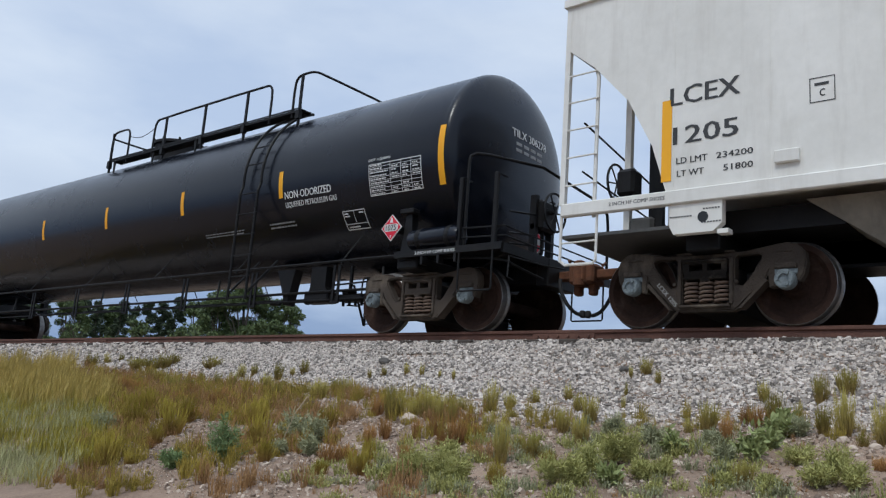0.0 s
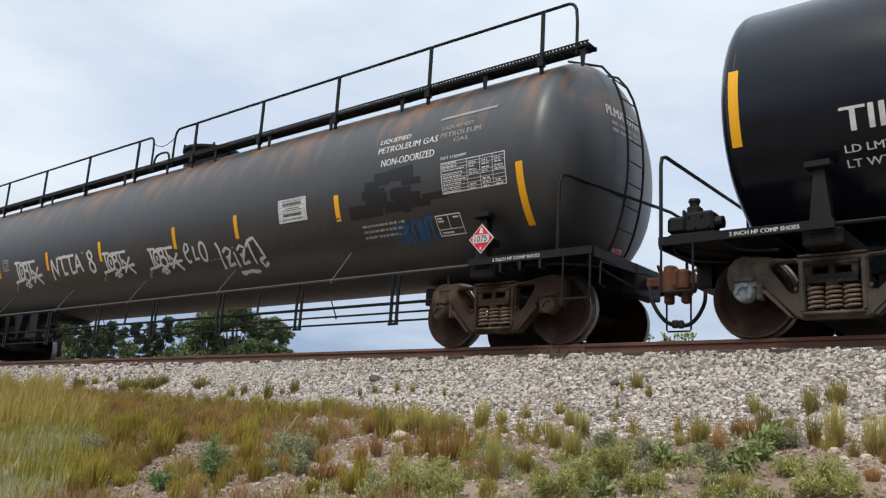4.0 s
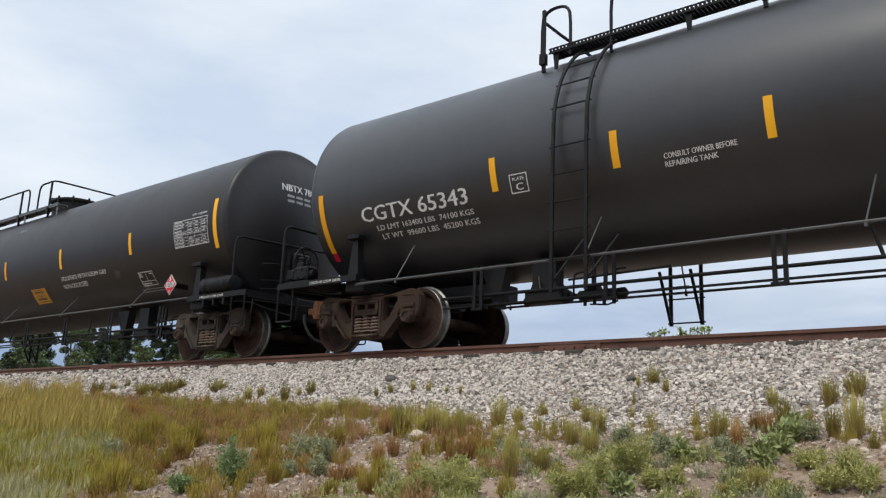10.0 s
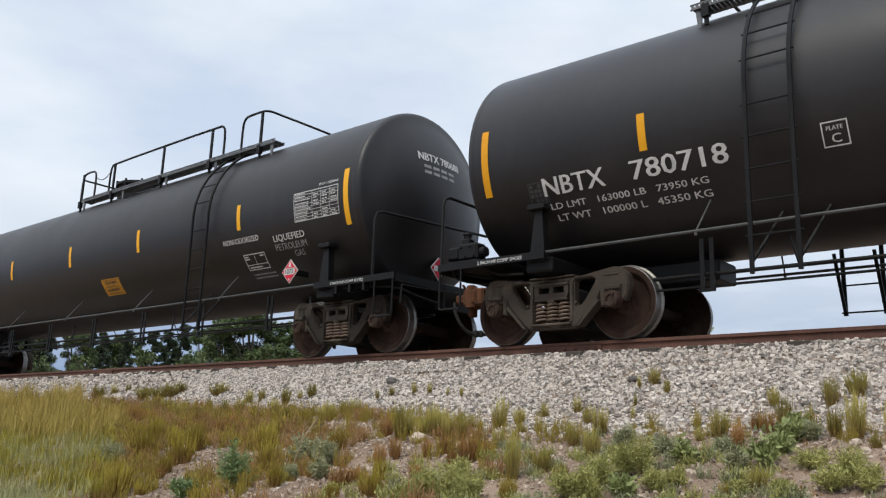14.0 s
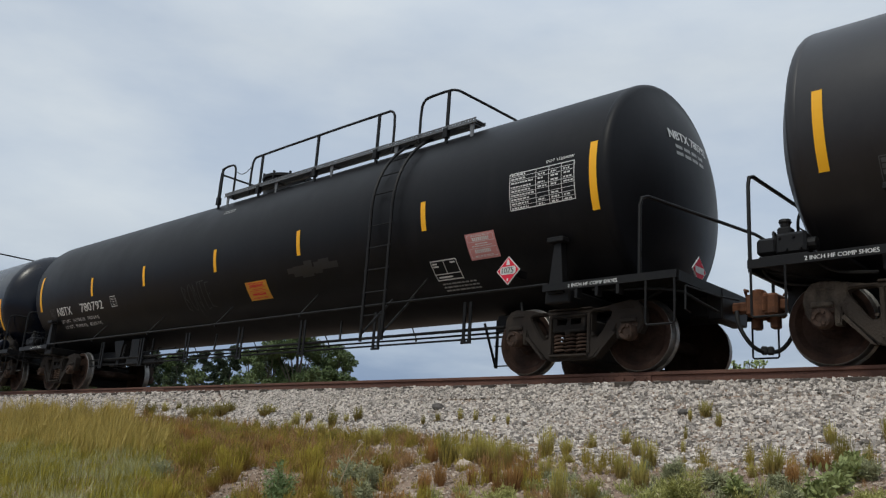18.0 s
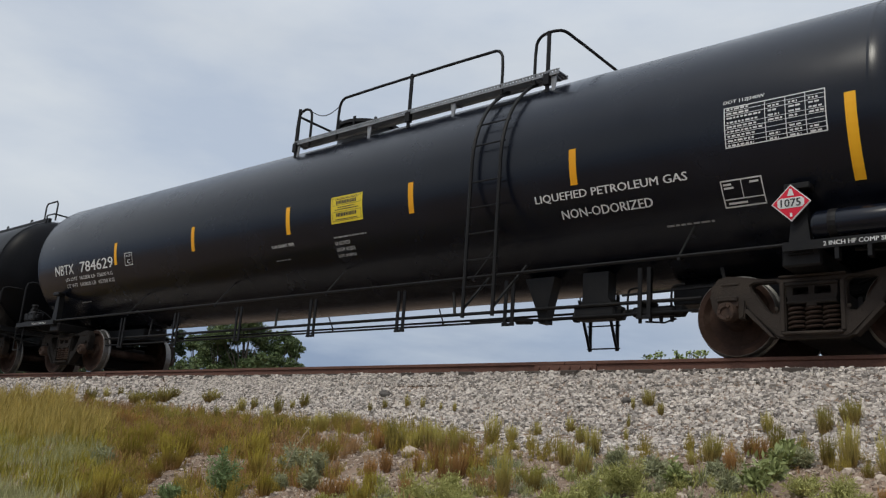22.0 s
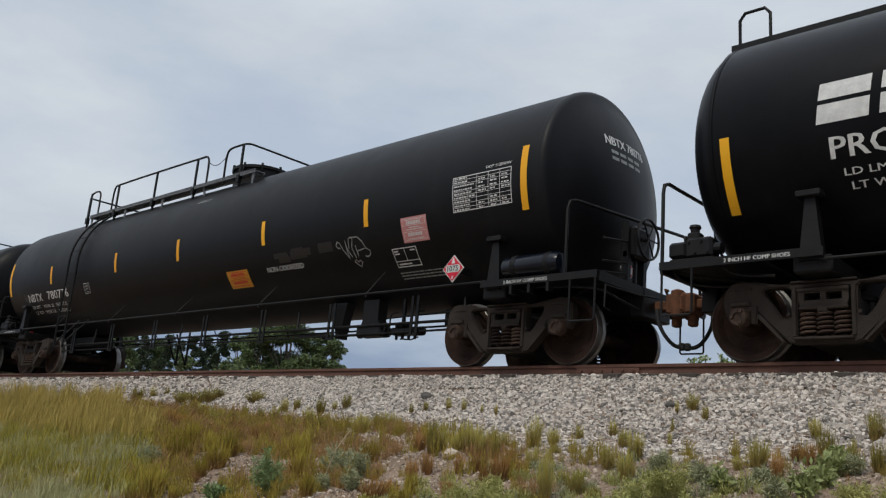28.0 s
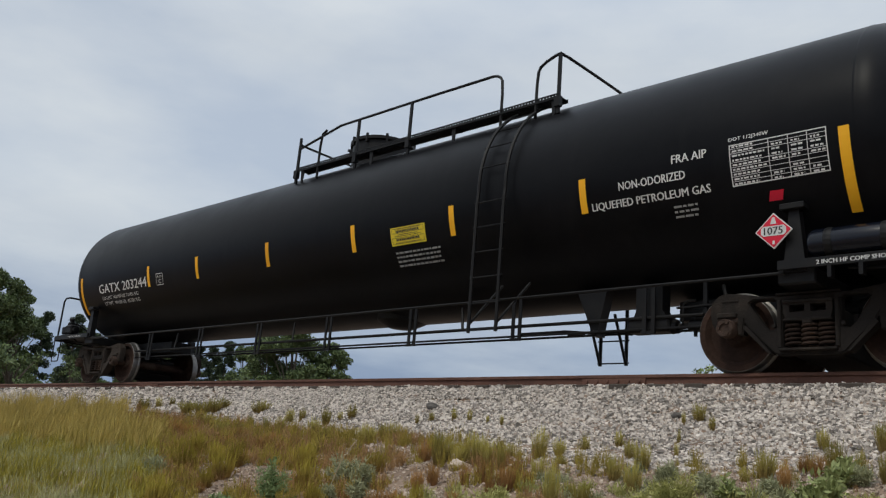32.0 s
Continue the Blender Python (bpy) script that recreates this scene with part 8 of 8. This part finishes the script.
# larger loose stones
for k, (x, y, s, mat) in enumerate([(-7.9, -1.85, 0.085, STONE_DARK), (-5.60, -3.85, 0.085, PEBBLE), (-4.3, -1.95, 0.06, STONE_DARK), (-1.62, -3.72, 0.035, PEBBLE), (-1.50, -3.62, 0.04, PEBBLE), (-1.74, -3.5, 0.04, PEBBLE), (-2.48, -4.55, 0.03, PEBBLE), (-5.2, -4.9, 0.03, PEBBLE), (-4.75, -4.75, 0.03, PEBBLE), (-9.6, -4.55, 0.04, PEBBLE)]):
    bm = bmesh.new()
    bmesh.ops.create_icosphere(bm, subdivisions=2, radius=s)
    for q in bm.verts:
        q.co *= 1 + 0.35 * noise.noise((q.co * (1.1 / s)) + Vector((k, 0, 0)))
        q.co.z *= 0.7
    me = bpy.data.meshes.new("loose_stone")
    bm.to_mesh(me)
    bm.free()
    me.materials.append(mat)
    ob = new("loose_stone", me)
    ob.matrix_basis = pose(x, y, ground_z(x, y) + 0.35 * s)
    tagged(ob, "weathered grey stone lying on the ballast" if mat is STONE_DARK else "pale limestone lump lying on the earth", "stone")


# ---- trees and bushes beyond the track
def tree(x, y, height, width, label, conifer=False, seed=0, name="tree", leaf=0.10, per=230, bare=0.25, leaf_mat=None):
    rng = np.random.default_rng(seed)
    base = bank(y) - 0.1
    ob = thing(name, label, "bush" if name == "bush" else "tree", at=pose(x, y, base))
    trunk = Build()
    top = height * (0.95 if conifer else 0.7)
    path = [(0.08 * height * 0.1 * math.sin(i), 0.05 * math.cos(i * 1.7), top * i / 6) for i in range(7)]
    trunk.tube(path, [0.035 * height * (1 - 0.9 * i / 6) * 0.6 + 0.01 for i in range(7)], 8)
    centres, radii = [], []
    if conifer:
        n = int(height * 5)
        for k in range(n):
            f = bare + (1 - bare) * (k + rng.random()) / n
            reach = width / 2 * (1 - f) ** 0.75 * rng.uniform(0.45, 1.15) + 0.1
            a = rng.random() * 2 * math.pi
            z = height * f
            tipp = (reach * math.cos(a), reach * math.sin(a), z - 0.15 * reach)
            trunk.tube([(0, 0, z * 0.97), tipp], [0.03, 0.008], 5)
            for q in (0.5, 0.8, 1.05):
                centres.append((tipp[0] * q, tipp[1] * q, z - 0.1 * reach * q))
                radii.append(rng.uniform(0.22, 0.42) * (0.6 + 0.4 * width / 4))
    else:
        n = int(26 + height * 3)
        for k in range(n):
            f = bare + (1 - bare) * rng.random() ** 0.8
            env = math.sin(math.pi * min(1, max(0.06, (f - bare * 0.6) / (1.06 - bare * 0.6)))) ** 0.65
            a = rng.random() * 2 * math.pi
            reach = width / 2 * env * math.sqrt(rng.random()) * rng.uniform(0.8, 1.12)
            c = (reach * math.cos(a), reach * math.sin(a), height * f)
            trunk.tube([(0, 0, height * f * 0.55), (c[0] * 0.5, c[1] * 0.5, height * f * 0.8), c], [0.03 + 0.006 * height, 0.02 + 0.002 * height, 0.008], 5)
            centres.append(c)
            radii.append(rng.uniform(0.09, 0.17) * width * (0.7 + 0.3 * height / 7))
    part("trunk", trunk, BARK, ob, "grey-brown trunk and limbs", True)
    v, t = leaf_cloud(rng, centres, radii, per, leaf)
    child("crown", raw_mesh("crown", v, t, NEEDLE if conifer else (leaf_mat or LEAF)), ob, None, "dark needle crown with gaps" if conifer else "leafy crown with uneven outline")
    return ob


def on_ray(azimuth, distance):
    return EYE[0] - distance * math.sin(radians(azimuth)), EYE[1] + distance * math.cos(radians(azimuth))


# azimuth from the camera, distance, elevation of the top, width, conifer
GROVE = [
    (74.0, 52, 10.2, 5.5, 0), (71.7, 50, 9.2, 4.2, 0), (70.3, 54, 8.4, 3.6, 0), (68.8, 56, 7.3, 2.6, 1), (67.0, 57, 7.5, 2.8, 1), (65.6, 60, 6.4, 2.6, 1),
    (66.4, 62, 6.6, 3.4, 0), (63.2, 64, 6.0, 3.4, 1), (61.7, 63, 5.8, 3.6, 0), (60.2, 62, 6.0, 3.2, 1), (58.5, 61, 6.4, 3.2, 1),
    (64.0, 58, 5.9, 3.4, 0), (62.4, 60, 6.0, 2.4, 1), (61.0, 58, 6.2, 2.8, 1), (59.4, 60, 6.3, 2.4, 1), (57.7, 57, 6.9, 2.9, 1), (56.3, 55, 6.6, 3.0, 0),
    (55.0, 50, 7.6, 3.6, 0), (53.3, 49, 8.0, 4.2, 0), (51.4, 50, 7.7, 3.6, 0), (50.2, 51, 6.9, 2.6, 0), (76.5, 55, 9.6, 5.0, 0), (79.0, 58, 9.0, 5.0, 0),
]
for k, (az, dist, elev, width, con) in enumerate(GROVE):
    tx, ty = on_ray(az, dist)
    h = EYE[2] + dist * math.tan(radians(elev)) - bank(ty)
    tree(tx, ty, h, width, "dark feathery conifer in the row beyond the track" if con else "dense green broadleaf tree beyond the track", bool(con), 40 + k, leaf=0.075, per=1000 if con else 1500, bare=0.06)
for k, (az, dist, elev, width) in enumerate([(66.5, 44, 4.9, 3.0), (63.0, 40, 4.7, 3.0), (60.0, 42, 5.0, 3.0), (57.0, 42, 5.2, 3.0), (70.0, 40, 5.0, 3.5), (73.0, 40, 5.2, 3.5)]):
    tx, ty = on_ray(az, dist)
    tree(tx, ty, EYE[2] + dist * math.tan(radians(elev)) - bank(ty), width, "low green bush behind the railway bank", False, 80 + k, "bush", 0.10, 170, 0.1)
for k, (az, dist, elev, width) in enumerate([(26.2, 21, 7.75, 1.1), (25.1, 21.5, 8.0, 1.2), (24.0, 21, 7.9, 0.9), (23.1, 21, 8.05, 0.9)]):
    tx, ty = on_ray(az, dist)
    tree(tx, ty, EYE[2] + dist * math.tan(radians(elev)) - bank(ty), width, "young leafy bush behind the railway bank", False, 90 + k, "bush", 0.055, 760, 0.2, YOUNG_LEAF)


# ---- everything that moves
def motions():
    tenths = [0.1 * i for i in range(321)]
    spin = [(t, math.degrees(smooth_run(t) / WHEEL_R)) for t in tenths]
    for car, xc in CARS:
        walk(car, [(t, pose(xc + s, 0, 0)) for t, s in RUN])
    for w, ax in SPIN:
        walk(w, [(t, pose(ax, 0, WHEEL_R, 0, a, 0)) for t, a in spin])


motions()
